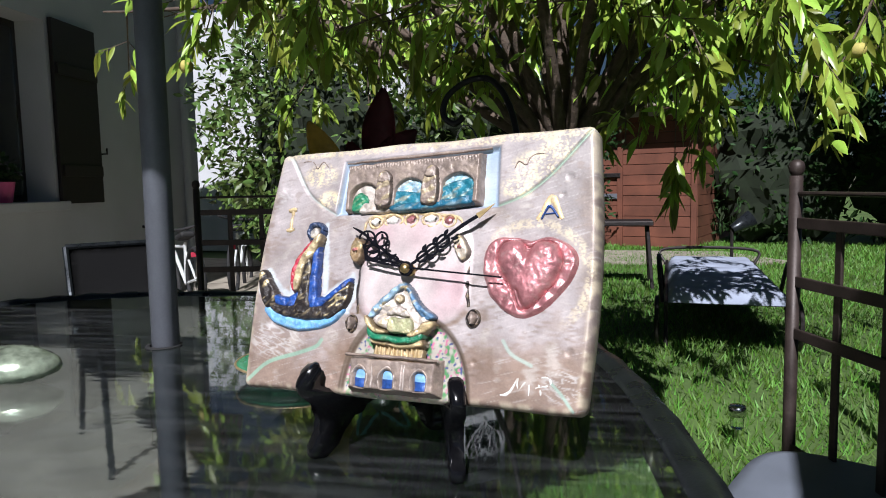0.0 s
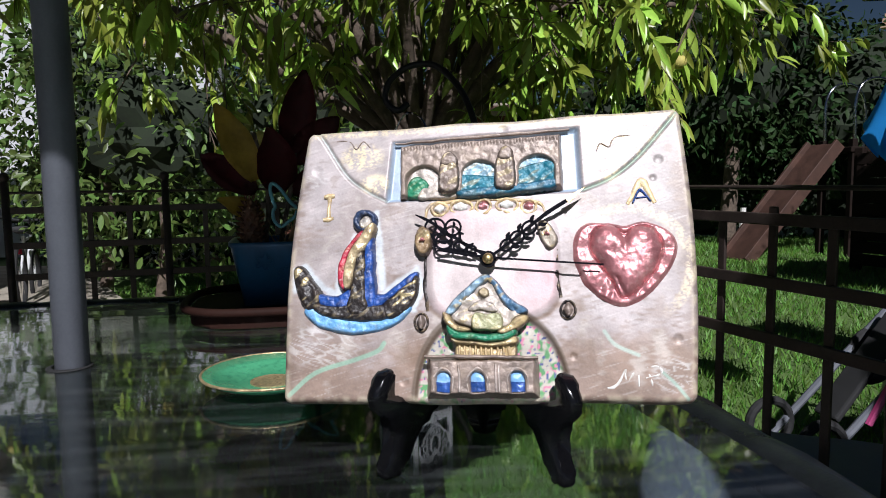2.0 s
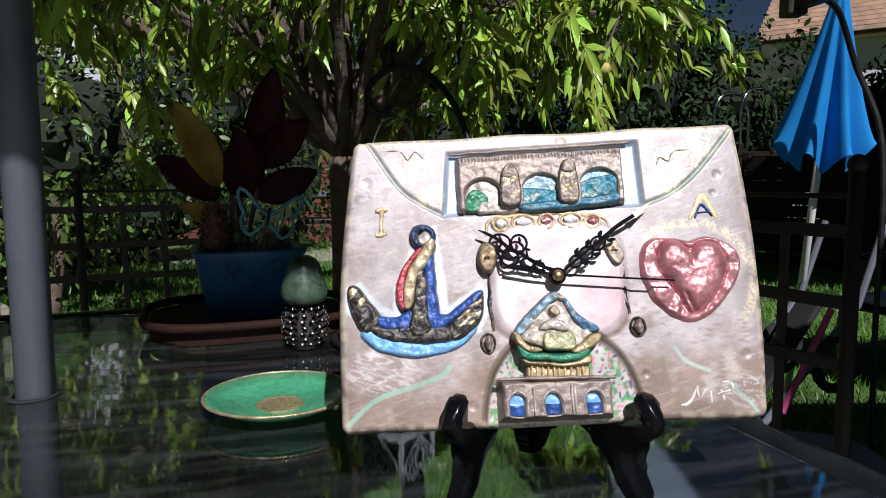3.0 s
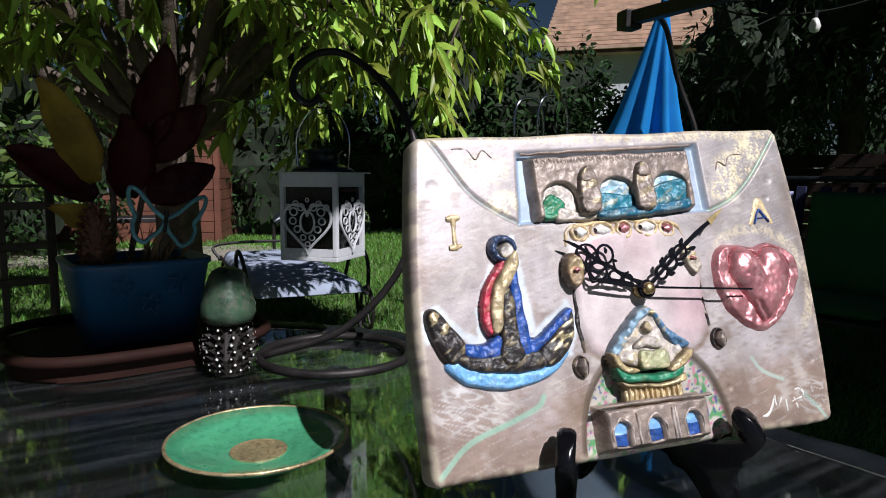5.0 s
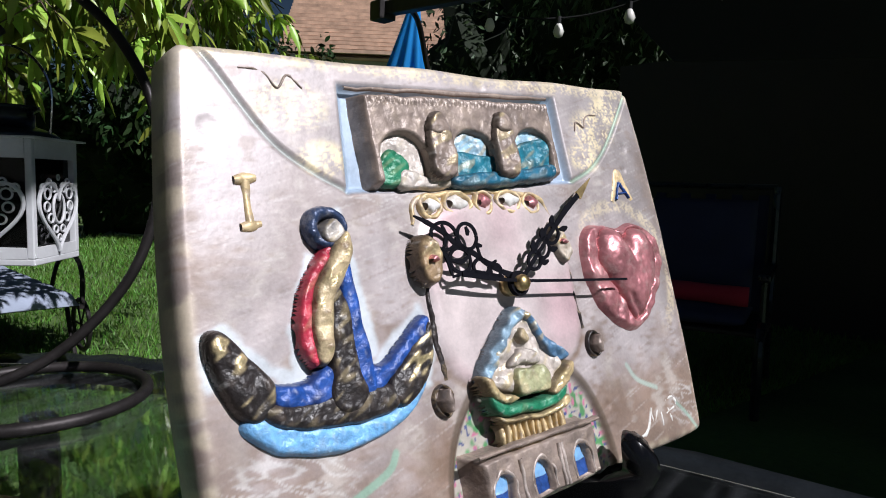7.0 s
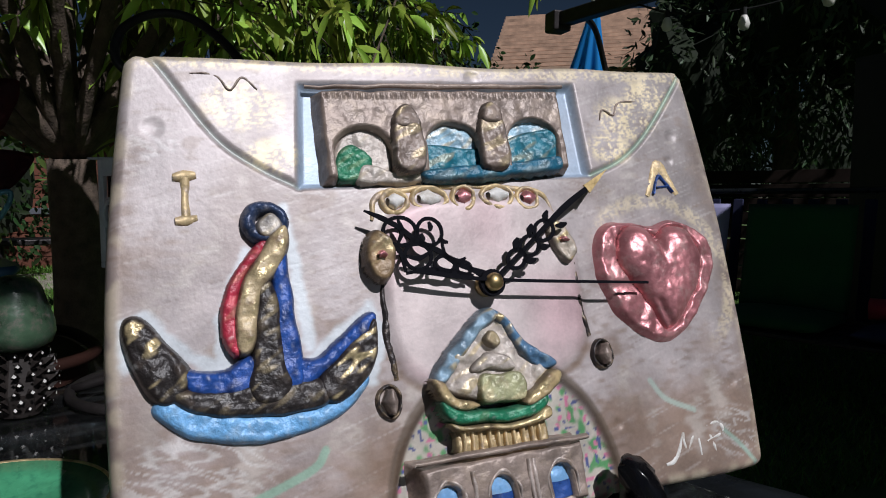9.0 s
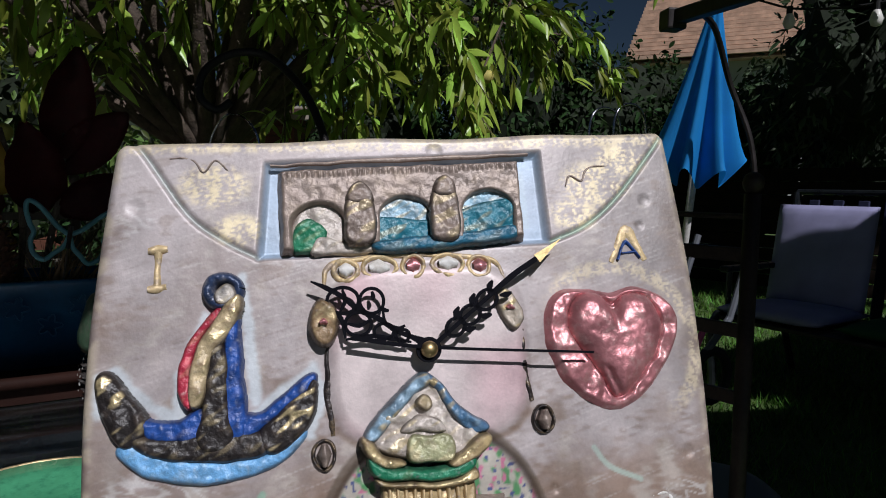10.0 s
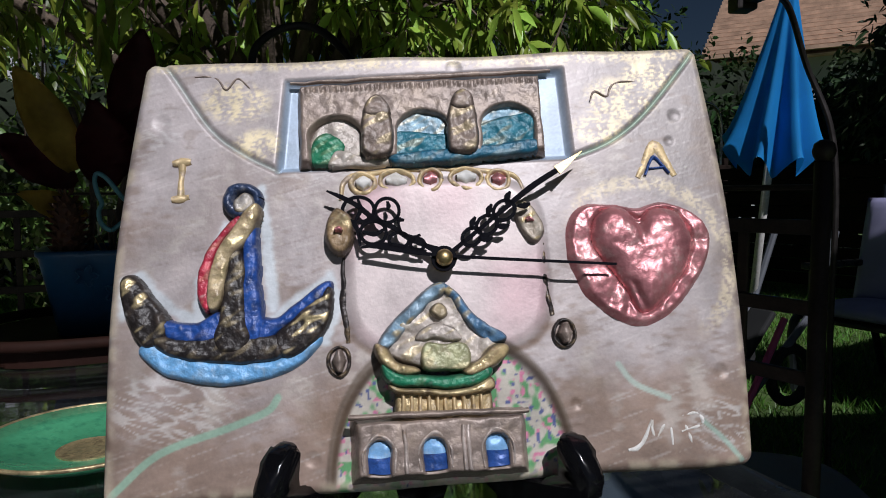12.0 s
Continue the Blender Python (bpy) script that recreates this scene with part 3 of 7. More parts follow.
def slab_paint(u, v):
    u, v = off_face(u, v)
    n3 = noise.noise((u * 160 + 40 * v, v * 420, 5.5))
    n1 = noise.noise((u * 22 + 3, v * 22, 0.4))
    n2 = noise.noise((u * 70, v * 30 + 9, 2.2))
    base = mixc((0.47, 0.415, 0.415), (0.33, 0.275, 0.262), fade(n1 + 0.4 * n2, -0.25, 0.75))
    low = fade(0.062 - v + 0.022 * n1 + 0.01 * n3, 0.0, 0.045)
    base = mixc(base, (0.29, 0.195, 0.145), 0.85 * low)
    right = fade(u, 0.06, 0.15) * fade(v, 0.03, 0.12)
    base = mixc(base, (0.28, 0.25, 0.245), 0.75 * right)
    # chalky wear
    base = mixc(base, (0.64, 0.59, 0.55), 0.5 * fade(n2 + 0.6 * n1 + 0.5 * n3, 0.25, 0.9))
    base = mixc(base, (0.25, 0.185, 0.15), 0.4 * fade(n3 - 0.5 * n2, 0.25, 0.7))
    l0, r0 = side_limits(v)
    rim = min(u - l0, r0 - u, v + 0.004, 0.222 - v)
    base = mixc(base, (0.22, 0.155, 0.12), 0.55 * fade(0.016 - rim + 0.012 * n1 + 0.006 * n3, 0.0, 0.016) * (1 - fade(v, 0.17, 0.2)))
    scratch = noise.noise((u * 40 + v * 25, v * 900 - u * 260, 14.0))
    base = mixc(base, (0.66, 0.62, 0.6), 0.3 * fade(scratch, 0.3, 0.6))
    base = mixc(base, (0.2, 0.15, 0.125), 0.3 * fade(-scratch, 0.35, 0.65))
    # rubbed gold on the flap, round the heart and along the edge
    fleck = 0.7 * noise.noise((u * 520 + v * 200, v * 700, 6.1)) + 0.5 * noise.noise((u * 210, v * 110, 2.7)) + 0.25 * noise.noise((u * 60, v * 60, 9.0))
    gold = (0.8, 0.68, 0.46)
    g = 0.0
    for gx, gy, gr in ((-0.097, 0.196, 0.022), (0.112, 0.193, 0.026), (-0.085, 0.172, 0.016), (0.098, 0.176, 0.018), (0.13, 0.208, 0.02)):
        g = max(g, fade(1 - math.hypot((u - gx), (v - gy) * 1.5) / gr, 0.0, 0.5))
    ring = abs(math.hypot(u - 0.114, (v - 0.1) * 1.05) - 0.047)
    g = max(g, fade(0.006 - ring, 0.0, 0.004) * fade(u + v, 0.19, 0.23) * 0.55)
    g = max(g, fade(v - 0.213 - 0.01 * u, 0.0, 0.004) * 0.8)
    base = mixc(base, gold, g * fade(fleck + 0.25, 0.0, 0.5))
    # darker brown patches beside the raised forms
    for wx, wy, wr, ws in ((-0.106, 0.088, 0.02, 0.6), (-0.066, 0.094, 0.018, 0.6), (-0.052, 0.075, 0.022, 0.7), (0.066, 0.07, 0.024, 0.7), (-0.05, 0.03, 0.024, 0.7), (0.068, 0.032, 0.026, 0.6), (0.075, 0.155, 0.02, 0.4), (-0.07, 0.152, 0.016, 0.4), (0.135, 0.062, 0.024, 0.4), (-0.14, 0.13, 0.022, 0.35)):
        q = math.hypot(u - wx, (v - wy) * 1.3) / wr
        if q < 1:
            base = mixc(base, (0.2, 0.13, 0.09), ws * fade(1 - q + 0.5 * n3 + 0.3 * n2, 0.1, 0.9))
    # pale blue frame
    wi = win_in(u, v)
    base = mixc(base, (0.36, 0.5, 0.66), fade(wi, -0.002, 0.001) * (0.75 + 0.25 * n1))
    base = mixc(base, (0.42, 0.5, 0.58), fade(wi - 0.008, 0, 0.002))
    # pearly pink centre
    mo = mound_in(u, v)
    pearl = mixc((0.60, 0.51, 0.50), (0.55, 0.38, 0.40), fade(n1, -0.1, 0.5))
    base = mixc(base, pearl, fade(mo, -0.05, 0.4))
    # darker brown along the lower edge of the mound
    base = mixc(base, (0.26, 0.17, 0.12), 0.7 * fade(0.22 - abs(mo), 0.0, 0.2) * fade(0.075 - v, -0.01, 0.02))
    # niche with dabs of flowers
    ni = niche_in(u, v)
    dab = noise.noise((u * 330, v * 330, 7.0))
    garden = mixc((0.5, 0.46, 0.4), (0.1, 0.3, 0.12), fade(noise.noise((u * 190, v * 190, 1.0)), 0.0, 0.25))
    garden = mixc(garden, (0.6, 0.2, 0.32), fade(dab, 0.2, 0.4))
    garden = mixc(garden, (0.08, 0.1, 0.25), fade(noise.noise((u * 350, v * 350, 3.0)), 0.3, 0.4))
    base = mixc(base, garden, fade(ni, 0.001, 0.004))
    base = mixc(base, (0.12, 0.085, 0.06), 0.85 * fade(0.0036 - abs(ni + 0.0006) + 0.001 * n1, 0.0, 0.0022))
    # painted halo of pale blue round the anchor
    halo = min(seg_dist(u, v, ((-0.147, 0.1), (-0.128, 0.076), (-0.113, 0.082))), seg_dist(u, v, ((-0.078, 0.08), (-0.05, 0.099))), seg_dist(u, v, ((-0.084, 0.147), (-0.081, 0.118), (-0.078, 0.085))), seg_dist(u, v, ((-0.114, 0.082), (-0.113, 0.1), (-0.106, 0.118), (-0.101, 0.128))), seg_dist(u, v, ((-0.15, 0.085), (-0.15, 0.102), (-0.143, 0.104), (-0.128, 0.088), (-0.117, 0.081))), seg_dist(u, v, ((-0.05, 0.1), (-0.046, 0.085), (-0.053, 0.068))))
    base = mixc(base, (0.6, 0.66, 0.7), 0.75 * fade(0.0042 + 0.0015 * n3 - halo, 0.0, 0.003))
    # white scribbles of a dry brush
    scrib = abs(noise.noise((u * 120 + v * 260, v * 90 - u * 40, 12.0)))
    spot = max(fade(1 - math.hypot((u + 0.125) / 0.035, (v - 0.04) / 0.022), 0.0, 0.4), fade(1 - math.hypot((u - 0.142) / 0.02, (v - 0.016) / 0.016), 0.0, 0.4), 0.8 * fade(1 - math.hypot((u + 0.135) / 0.012, (v - 0.178) / 0.01), 0.0, 0.4), 0.6 * fade(0.0035 - abs(v - 0.1545 - 0.02 * u), 0.0, 0.003) * fade(0.09 - abs(u), 0.0, 0.02))
    base = mixc(base, (0.72, 0.71, 0.7), 0.45 * spot * fade(0.16 - scrib, 0.0, 0.12))
    # green and mint brush lines
    for line, col, w in ((GREEN_L, (0.3, 0.5, 0.38), 0.0022), (GREEN_R1, (0.42, 0.52, 0.46), 0.0018), (GREEN_R2, (0.36, 0.52, 0.44), 0.0016), (FLAP_R, (0.3, 0.42, 0.33), 0.0016), (FLAP_L, (0.36, 0.4, 0.38), 0.0014)):
        base = mixc(base, col, 0.8 * fade(w - seg_dist(u, v, line), 0.0, 0.0009))
    return base


def side_limits(v):
    t = min(1, max(0, v / 0.218))
    bulge = math.sin(math.pi * t) * 0.0045
    left = -0.1535 + 0.0115 * max(0, t - 0.35) ** 1.5 / 0.65 ** 1.5 - bulge * 0.3
    right = 0.1545 + 0.0025 * t + bulge * 1.35
    return left, right


def paint_mesh(name, me, colors, material, parent, label="", metal=0.0):
    ca = me.color_attributes.new("paint", "FLOAT_COLOR", "POINT")
    flat = np.ones((len(colors), 4), dtype=np.float32)
    flat[:, :3] = colors
    flat[:, 3] = metal
    ca.data.foreach_set("color", flat.ravel())
    me.materials.append(material)
    me.shade_smooth()
    ob = new(name, me)
    ob.parent = parent
    if label:
        ob["label"] = label
    return ob


def clock_slab():
    nu, nv, th = 380, 265, 0.017
    verts, cols, faces = [], [], []
    for j in range(nv + 1):
        t = j / nv
        for i in range(nu + 1):
            s = i / nu
            v0 = -0.004 + 0.222 * t
            l, r = side_limits(v0)
            u = l + (r - l) * s
            v = v0 + (0.006 * (s - 0.35) if t > 0.5 else 0) * (t - 0.5) * 2 + 0.0012 * noise.noise((s * 6, t * 2, 5))
            # rounded corners in the plane
            cx, cy = min(s, 1 - s) * (r - l), min(t, 1 - t) * 0.222
            rc = 0.0065
            if cx < rc and cy < rc:
                d = math.hypot(rc - cx, rc - cy)
                k = max(rc - cx, rc - cy) / d if d > 0 else 1
                u += (1 - k) * (rc - cx) * (1 if s < 0.5 else -1)
                v += (1 - k) * (rc - cy) * (1 if t < 0.5 else -1)
            e = min(cx, cy)
            edge = FACE * (1 - math.sqrt(max(0, 1 - (1 - min(1, e / 0.0052)) ** 2.2)))
            verts.append((u, v, slab_height(u, v) - edge))
            rub = fade(0.008 - e, 0.0, 0.006) * fade(noise.noise((u * 130, v * 130, 8.4)) + 0.25, 0.0, 0.5)
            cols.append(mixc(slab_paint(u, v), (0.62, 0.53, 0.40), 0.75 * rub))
    W = nu + 1
    for j in range(nv):
        for i in range(nu):
            a = j * W + i
            faces.append((a, a + 1, a + W + 1, a + W))
    # the rim and the back
    loop = [i for i in range(nu + 1)] + [j * W + nu for j in range(1, nv + 1)] + [nv * W + i for i in range(nu - 1, -1, -1)] + [j * W for j in range(nv - 1, 0, -1)]
    k0 = len(verts)
    edgecol = (0.40, 0.32, 0.27)
    for a in loop:
        x, y, _ = verts[a]
        verts.append((x * 1.003, 0.107 + (y - 0.107) * 1.003, -th * 0.6))
        cols.append(mixc(edgecol, (0.5, 0.43, 0.38), fade(noise.noise((x * 60, y * 60, 2)), -0.2, 0.4)))
    for a in loop:
        x, y, _ = verts[a]
        verts.append((x * 0.985, 0.107 + (y - 0.107) * 0.985, -th))
        cols.append((0.25, 0.2, 0.17))
    n = len(loop)
    for i in range(n):
        j = (i + 1) % n
        faces.append((loop[j], loop[i], k0 + i, k0 + j))
        faces.append((k0 + j, k0 + i, k0 + n + i, k0 + n + j))
    faces.append(tuple(k0 + n + i for i in range(n))[::-1])
    me = bpy.data.meshes.new("slab")
    me.from_pydata(verts, [], faces)
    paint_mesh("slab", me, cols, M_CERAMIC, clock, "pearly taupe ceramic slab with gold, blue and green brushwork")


clock_slab()


def relief(name, x0, x1, y0, y1, nx, ny, hfun, material, label="", parent=None):
    """A raised form on the slab: hfun gives the height at (u, v), or None outside."""
    bm = bmesh.new()
    grid = {}
    for j in range(ny + 1):
        for i in range(nx + 1):
            u, v = x0 + (x1 - x0) * i / nx, y0 + (y1 - y0) * j / ny
            h = hfun(u, v)
            if h is not None:
                grid[i, j] = bm.verts.new((u, v, h))
    for j in range(ny):
        for i in range(nx):
            q = [(i, j), (i + 1, j), (i + 1, j + 1), (i, j + 1)]
            if all(k in grid for k in q):
                bm.faces.new([grid[k] for k in q])
    bm.normal_update()
    return part(name, bm, material, parent or clock, label, smooth=True)


def stroke(name, pts, widths, height, material, label="", parent=None, base=-0.001, per=9, sides=9, rough=0.0):
    """A half-round band laid along a line on the slab; widths run along it."""
    line = smooth_path([(x, y, 0) for x, y in pts], per)
    bm = bmesh.new()
    rows, n = [], len(line)
    for i, p in enumerate(line):
        a, b = line[max(0, i - 1)], line[min(n - 1, i + 1)]
        t = (b - a).normalized()
        s = Vector((-t.y, t.x, 0))
        f = i / (n - 1) * (len(widths) - 1)
        k = min(int(f), len(widths) - 2)
        w = widths[k] + (widths[k + 1] - widths[k]) * (f - k)
        row = []
        for q in range(sides):
            a = math.pi * q / (sides - 1)
            hz = math.sin(a) ** 0.75 * height * min(1, w / (max(widths) * 0.5) + 0.15)
            pt = p + s * math.cos(a) * w
            hz += rough * noise.noise((pt.x * 220, pt.y * 220, 3))
            row.append(bm.verts.new((pt.x, pt.y, base + hz)))
        rows.append(row)
    for A, B in zip(rows, rows[1:]):
        for q in range(sides - 1):
            bm.faces.new((A[q], B[q], B[q + 1], A[q + 1]))
    bmesh.ops.recalc_face_normals(bm, faces=bm.faces)
    if sum(f.normal.z for f in bm.faces) < 0:
        bmesh.ops.reverse_faces(bm, faces=bm.faces)
    return part(name, bm, material, parent or clock, label, smooth=True)


def circle(x, y, rx, ry, n=16, a0=0.0):
    return [(x + rx * math.cos(a0 + 2 * math.pi * k / n), y + ry * math.sin(a0 + 2 * math.pi * k / n)) for k in range(n + 1)]



GILT = (0.7, 0.56, 0.32)


def line_dist(us, vs, line):
    """Signed distance of many places to a closed line, positive within."""
    best, odd = np.full(us.shape, 1e9), np.zeros(us.shape, bool)
    for (x0, y0), (x1, y1) in zip(line, line[1:]):
        dx, dy = x1 - x0, y1 - y0
        q = np.clip(((us - x0) * dx + (vs - y0) * dy) / (dx * dx + dy * dy + 1e-15), 0, 1)
        best = np.minimum(best, np.hypot(us - x0 - q * dx, vs - y0 - q * dy))
        if y0 != y1:
            odd ^= ((y0 > vs) != (y1 > vs)) & (us < x0 + (x1 - x0) * (vs - y0) / (y1 - y0))
    return np.where(odd, best, -best)


def moulded(name, outline, height, soft, body, dry, label="", parent=None, gilt=0.3, umber_shade=0.7, base=-0.003, seed=0, step=0.0006, rough=0.0009, grain=(150, 150)):
    """A hand-modelled lump with brushed colour: dry paint on its grain, brown wash with painted-in crease shade at its
    foot, gold rubbed on the crest.
    """
    line = closed_line(*outline)
    xs, ys = [p[0] for p in line], [p[1] for p in line]
    nx, ny = int((max(xs) - min(xs) + 0.004) / step) + 1, int((max(ys) - min(ys) + 0.004) / step) + 1
    us, vs = np.meshgrid(min(xs) - 0.002 + step * np.arange(nx + 1), min(ys) - 0.002 + step * np.arange(ny + 1))
    ds = line_dist(us, vs, line)
    verts, cols, metal, index = [], [], [], {}
    for j in range(ny + 1):
        for i in range(nx + 1):
            d = ds[j, i]
            if d < -0.0013:
                continue
            u, v = us[j, i], vs[j, i]
            t = min(1.0, (d + 0.0013) / (soft * 0.62))
            n1 = noise.noise((u * 130 + seed, v * 130, 3.1))
            n2 = noise.noise((u * grain[0] * 2.2, v * grain[1] * 2.2 + seed, 7.7))
            n3 = noise.noise((u * 420, v * 420 + seed, 1.9))
            h = base + (height * 0.86 - base) * (0.82 * (1 - (1 - min(1.0, t * 1.5)) ** 2.0) ** 0.7 + 0.18 * t) + t * (rough * (1.2 * n1 + 0.3 * n2) + 0.00022 * n3)
            c = mixc(body, dry, 0.7 * fade(0.6 * n2 + 0.7 * n1, 0.0, 0.6))
            # brown wash and the crease shade at the foot, both put into the colour
            c = mixc(c, (0.03, 0.021, 0.016), umber_shade * fade(0.0016 - d + 0.0008 * n1, 0.0, 0.0016))
            c = mixc(c, (0.72, 0.7, 0.68), 0.22 * fade(n3 + 0.5 * n2, 0.45, 0.8))
            streak = noise.noise((u * 70 + v * 45, v * 330 - u * 190, 4.4 + seed)) + 0.4 * n1
            g = gilt * fade(t, 0.45, 0.9) * fade(streak, 0.08, 0.5)
            index[i, j] = len(verts)
            verts.append((u, v, h))
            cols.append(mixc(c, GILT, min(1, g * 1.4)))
            metal.append(min(1, g))
    faces = []
    for i, j in index:
        q = [(i, j), (i + 1, j), (i + 1, j + 1), (i, j + 1)]
        if all(k in index for k in q):
            faces.append([index[k] for k in q])
    me = bpy.data.meshes.new(name)
    me.from_pydata(verts, [], faces)
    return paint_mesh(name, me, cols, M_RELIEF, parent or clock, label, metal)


def closed_line(*pts):
    n = len(pts)
    ring = smooth_path([(*pts[k % n], 0) for k in range(-2, n + 3)], 6)
    ring = [(p.x, p.y) for p in ring[12:12 + 6 * n]]
    return ring + ring[:1]


# the bridge in the window
def bridge():
    x0, x1, y0, y1 = -0.0645, 0.067, 0.158, 0.2035

    def arch(u, v):
        best = -1
        for uc, top in ((-0.0445, 0.184), (0.001, 0.187), (0.0465, 0.1895)):
            b = 0.159 + 0.02 * (uc + 0.06) / 0.13 * 0.2
            r = 0.0142
            spring = top - r * 0.8
            if v < spring:
                d = r - abs(u - uc)
            else:
                d = r - math.hypot(u - uc, (v - spring) / 0.8)
            best = max(best, min(d, v - b + 0.001))
        return best

    def h(u, v):
        e = rect_in(u, v - 0.004 * (u + 0.06) / 0.13, x0, x1, y0, y1)
        z = -0.006 + 0.0125 * fade(e, -0.0015, 0.0025)
        z -= 0.0062 * fade(arch(u, v), -0.0008, 0.0012)
        if abs(v - 0.199 - 0.004 * (u + 0.06) / 0.13) < 0.0012:
            z += 0.0008 * (1 if math.sin(u * 2400) > -0.3 else -1)
        return z + 0.0004 * noise.noise((u * 200, v * 200, 0))

    b = relief("bridge_panel", x0 - 0.002, x1 + 0.002, y0 - 0.002, y1 + 0.006, 180, 72, h, M_STONE_PAINT, "taupe bridge with three arches in relief")
    moulded("arch_bank", ((-0.0570, 0.1621), (-0.0562, 0.1750), (-0.0508, 0.1827), (-0.0435, 0.1841), (-0.0335, 0.1785), (-0.0316, 0.1650), (-0.0398, 0.1600)), 0.0022, 0.003, (0.55, 0.48, 0.43), (0.66, 0.6, 0.52), "pale painted bank under the arch", parent=b, gilt=0.15, umber_shade=0.3)
    moulded("painted_bank", ((-0.0581, 0.1606), (-0.0562, 0.1719), (-0.0495, 0.1764), (-0.0410, 0.1693), (-0.0441, 0.1623), (-0.0513, 0.1589)), 0.0036, 0.004, (0.015, 0.2, 0.1), (0.05, 0.3, 0.17), "green painted bank under the arch", parent=b, gilt=0.1, umber_shade=0.3)
    moulded("shore", ((-0.0446, 0.1663), (-0.0311, 0.1623), (-0.0166, 0.1615), (-0.0162, 0.1581), (-0.0342, 0.1574), (-0.0485, 0.1582)), 0.0045, 0.004, (0.55, 0.48, 0.43), (0.66, 0.6, 0.52), parent=b, gilt=0.2, umber_shade=0.3)
    moulded("arch_sky", ((-0.0144, 0.1733), (-0.0123, 0.1812), (0.0002, 0.1872), (0.0116, 0.1831), (0.0140, 0.1732), (-0.0015, 0.1714)), 0.0026, 0.003, (0.3, 0.48, 0.6), (0.66, 0.68, 0.66), "pale blue painted sky", parent=b, gilt=0.35, umber_shade=0.4, seed=3)
    moulded("arch_sky", ((0.0317, 0.1782), (0.0348, 0.1878), (0.0471, 0.1921), (0.0587, 0.1882), (0.0606, 0.1820), (0.0439, 0.1798)), 0.0026, 0.003, (0.3, 0.48, 0.6), (0.66, 0.68, 0.66), "pale blue painted sky", parent=b, gilt=0.4, umber_shade=0.4, seed=5)
    moulded("water", ((-0.0153, 0.1733), (-0.0072, 0.1760), (0.0134, 0.1739), (0.0318, 0.1788), (0.0442, 0.1824), (0.0602, 0.1839), (0.0602, 0.1704), (0.0602, 0.1640), (0.0365, 0.1616), (0.0096, 0.1598), (-0.0138, 0.1593)), 0.0052, 0.004, (0.015, 0.17, 0.24), (0.08, 0.28, 0.33), "teal painted water with brush marks", parent=b, gilt=0.25, umber_shade=0.4, rough=0.0016)
    moulded("water_edge", ((-0.0149, 0.1624), (0.0099, 0.1648), (0.0369, 0.1666), (0.0601, 0.1691), (0.0607, 0.1624), (0.0363, 0.1594), (0.0095, 0.1573), (-0.0145, 0.1571)), 0.0078, 0.005, (0.012, 0.12, 0.2), (0.03, 0.2, 0.28), parent=b, gilt=0.1, umber_shade=0.5)
    moulded("strap", ((-0.0293, 0.1838), (-0.0229, 0.1846), (-0.0172, 0.1836), (-0.0162, 0.1654), (-0.0204, 0.1609), (-0.0272, 0.1614), (-0.0310, 0.1658)), 0.0122, 0.0045, (0.26, 0.2, 0.17), (0.42, 0.33, 0.27), "rounded clasp strap", parent=b, gilt=0.35, seed=11, base=0.004)
    moulded("clasp_knob", ((-0.0290, 0.1838), (-0.0279, 0.1904), (-0.0231, 0.1944), (-0.0184, 0.1905), (-0.0172, 0.1836), (-0.0230, 0.1821)), 0.0128, 0.0045, (0.26, 0.2, 0.17), (0.42, 0.33, 0.27), parent=b, gilt=0.5, seed=17, base=0.004)
    moulded("strap", ((0.0158, 0.1863), (0.0224, 0.1874), (0.0283, 0.1866), (0.0291, 0.1657), (0.0253, 0.1618), (0.0172, 0.1623), (0.0137, 0.1664)), 0.0122, 0.0045, (0.26, 0.2, 0.17), (0.42, 0.33, 0.27), "rounded clasp strap", parent=b, gilt=0.35, seed=12, base=0.004)
    moulded("clasp_knob", ((0.0168, 0.1869), (0.0187, 0.1938), (0.0230, 0.1966), (0.0270, 0.1937), (0.0277, 0.1867), (0.0223, 0.1852)), 0.0128, 0.0045, (0.26, 0.2, 0.17), (0.42, 0.33, 0.27), parent=b, gilt=0.5, seed=18, base=0.004)
    stroke("panel_shadow_line", [(-0.069, 0.2065), (0.0, 0.2095), (0.074, 0.2118)], [0.0008, 0.0016, 0.001], 0.0016, M_STONE_PAINT, parent=b, base=-0.001)


bridge()

# the heart
def inside(u, v, line):
    """Signed distance to a closed line, positive within."""
    odd = False
    for (x0, y0), (x1, y1) in zip(line, line[1:]):
        if (y0 > v) != (y1 > v) and u < x0 + (x1 - x0) * (v - y0) / (y1 - y0):
            odd = not odd
    d = seg_dist(u, v, line)
    return d if odd else -d


OUTER = closed_line((0.112, 0.1305), (0.099, 0.133), (0.084, 0.1325), (0.074, 0.1225), (0.0735, 0.1025), (0.083, 0.081), (0.105, 0.0665), (0.127, 0.0745), (0.145, 0.0945), (0.152, 0.1145), (0.1425, 0.128), (0.1265, 0.133))
INNER = closed_line((0.112, 0.1225), (0.1035, 0.129), (0.0925, 0.127), (0.0865, 0.1165), (0.0905, 0.1035), (0.1015, 0.087), (0.1092, 0.0742), (0.1225, 0.084), (0.1355, 0.1005), (0.1385, 0.1145), (0.1315, 0.1258), (0.1205, 0.1275))


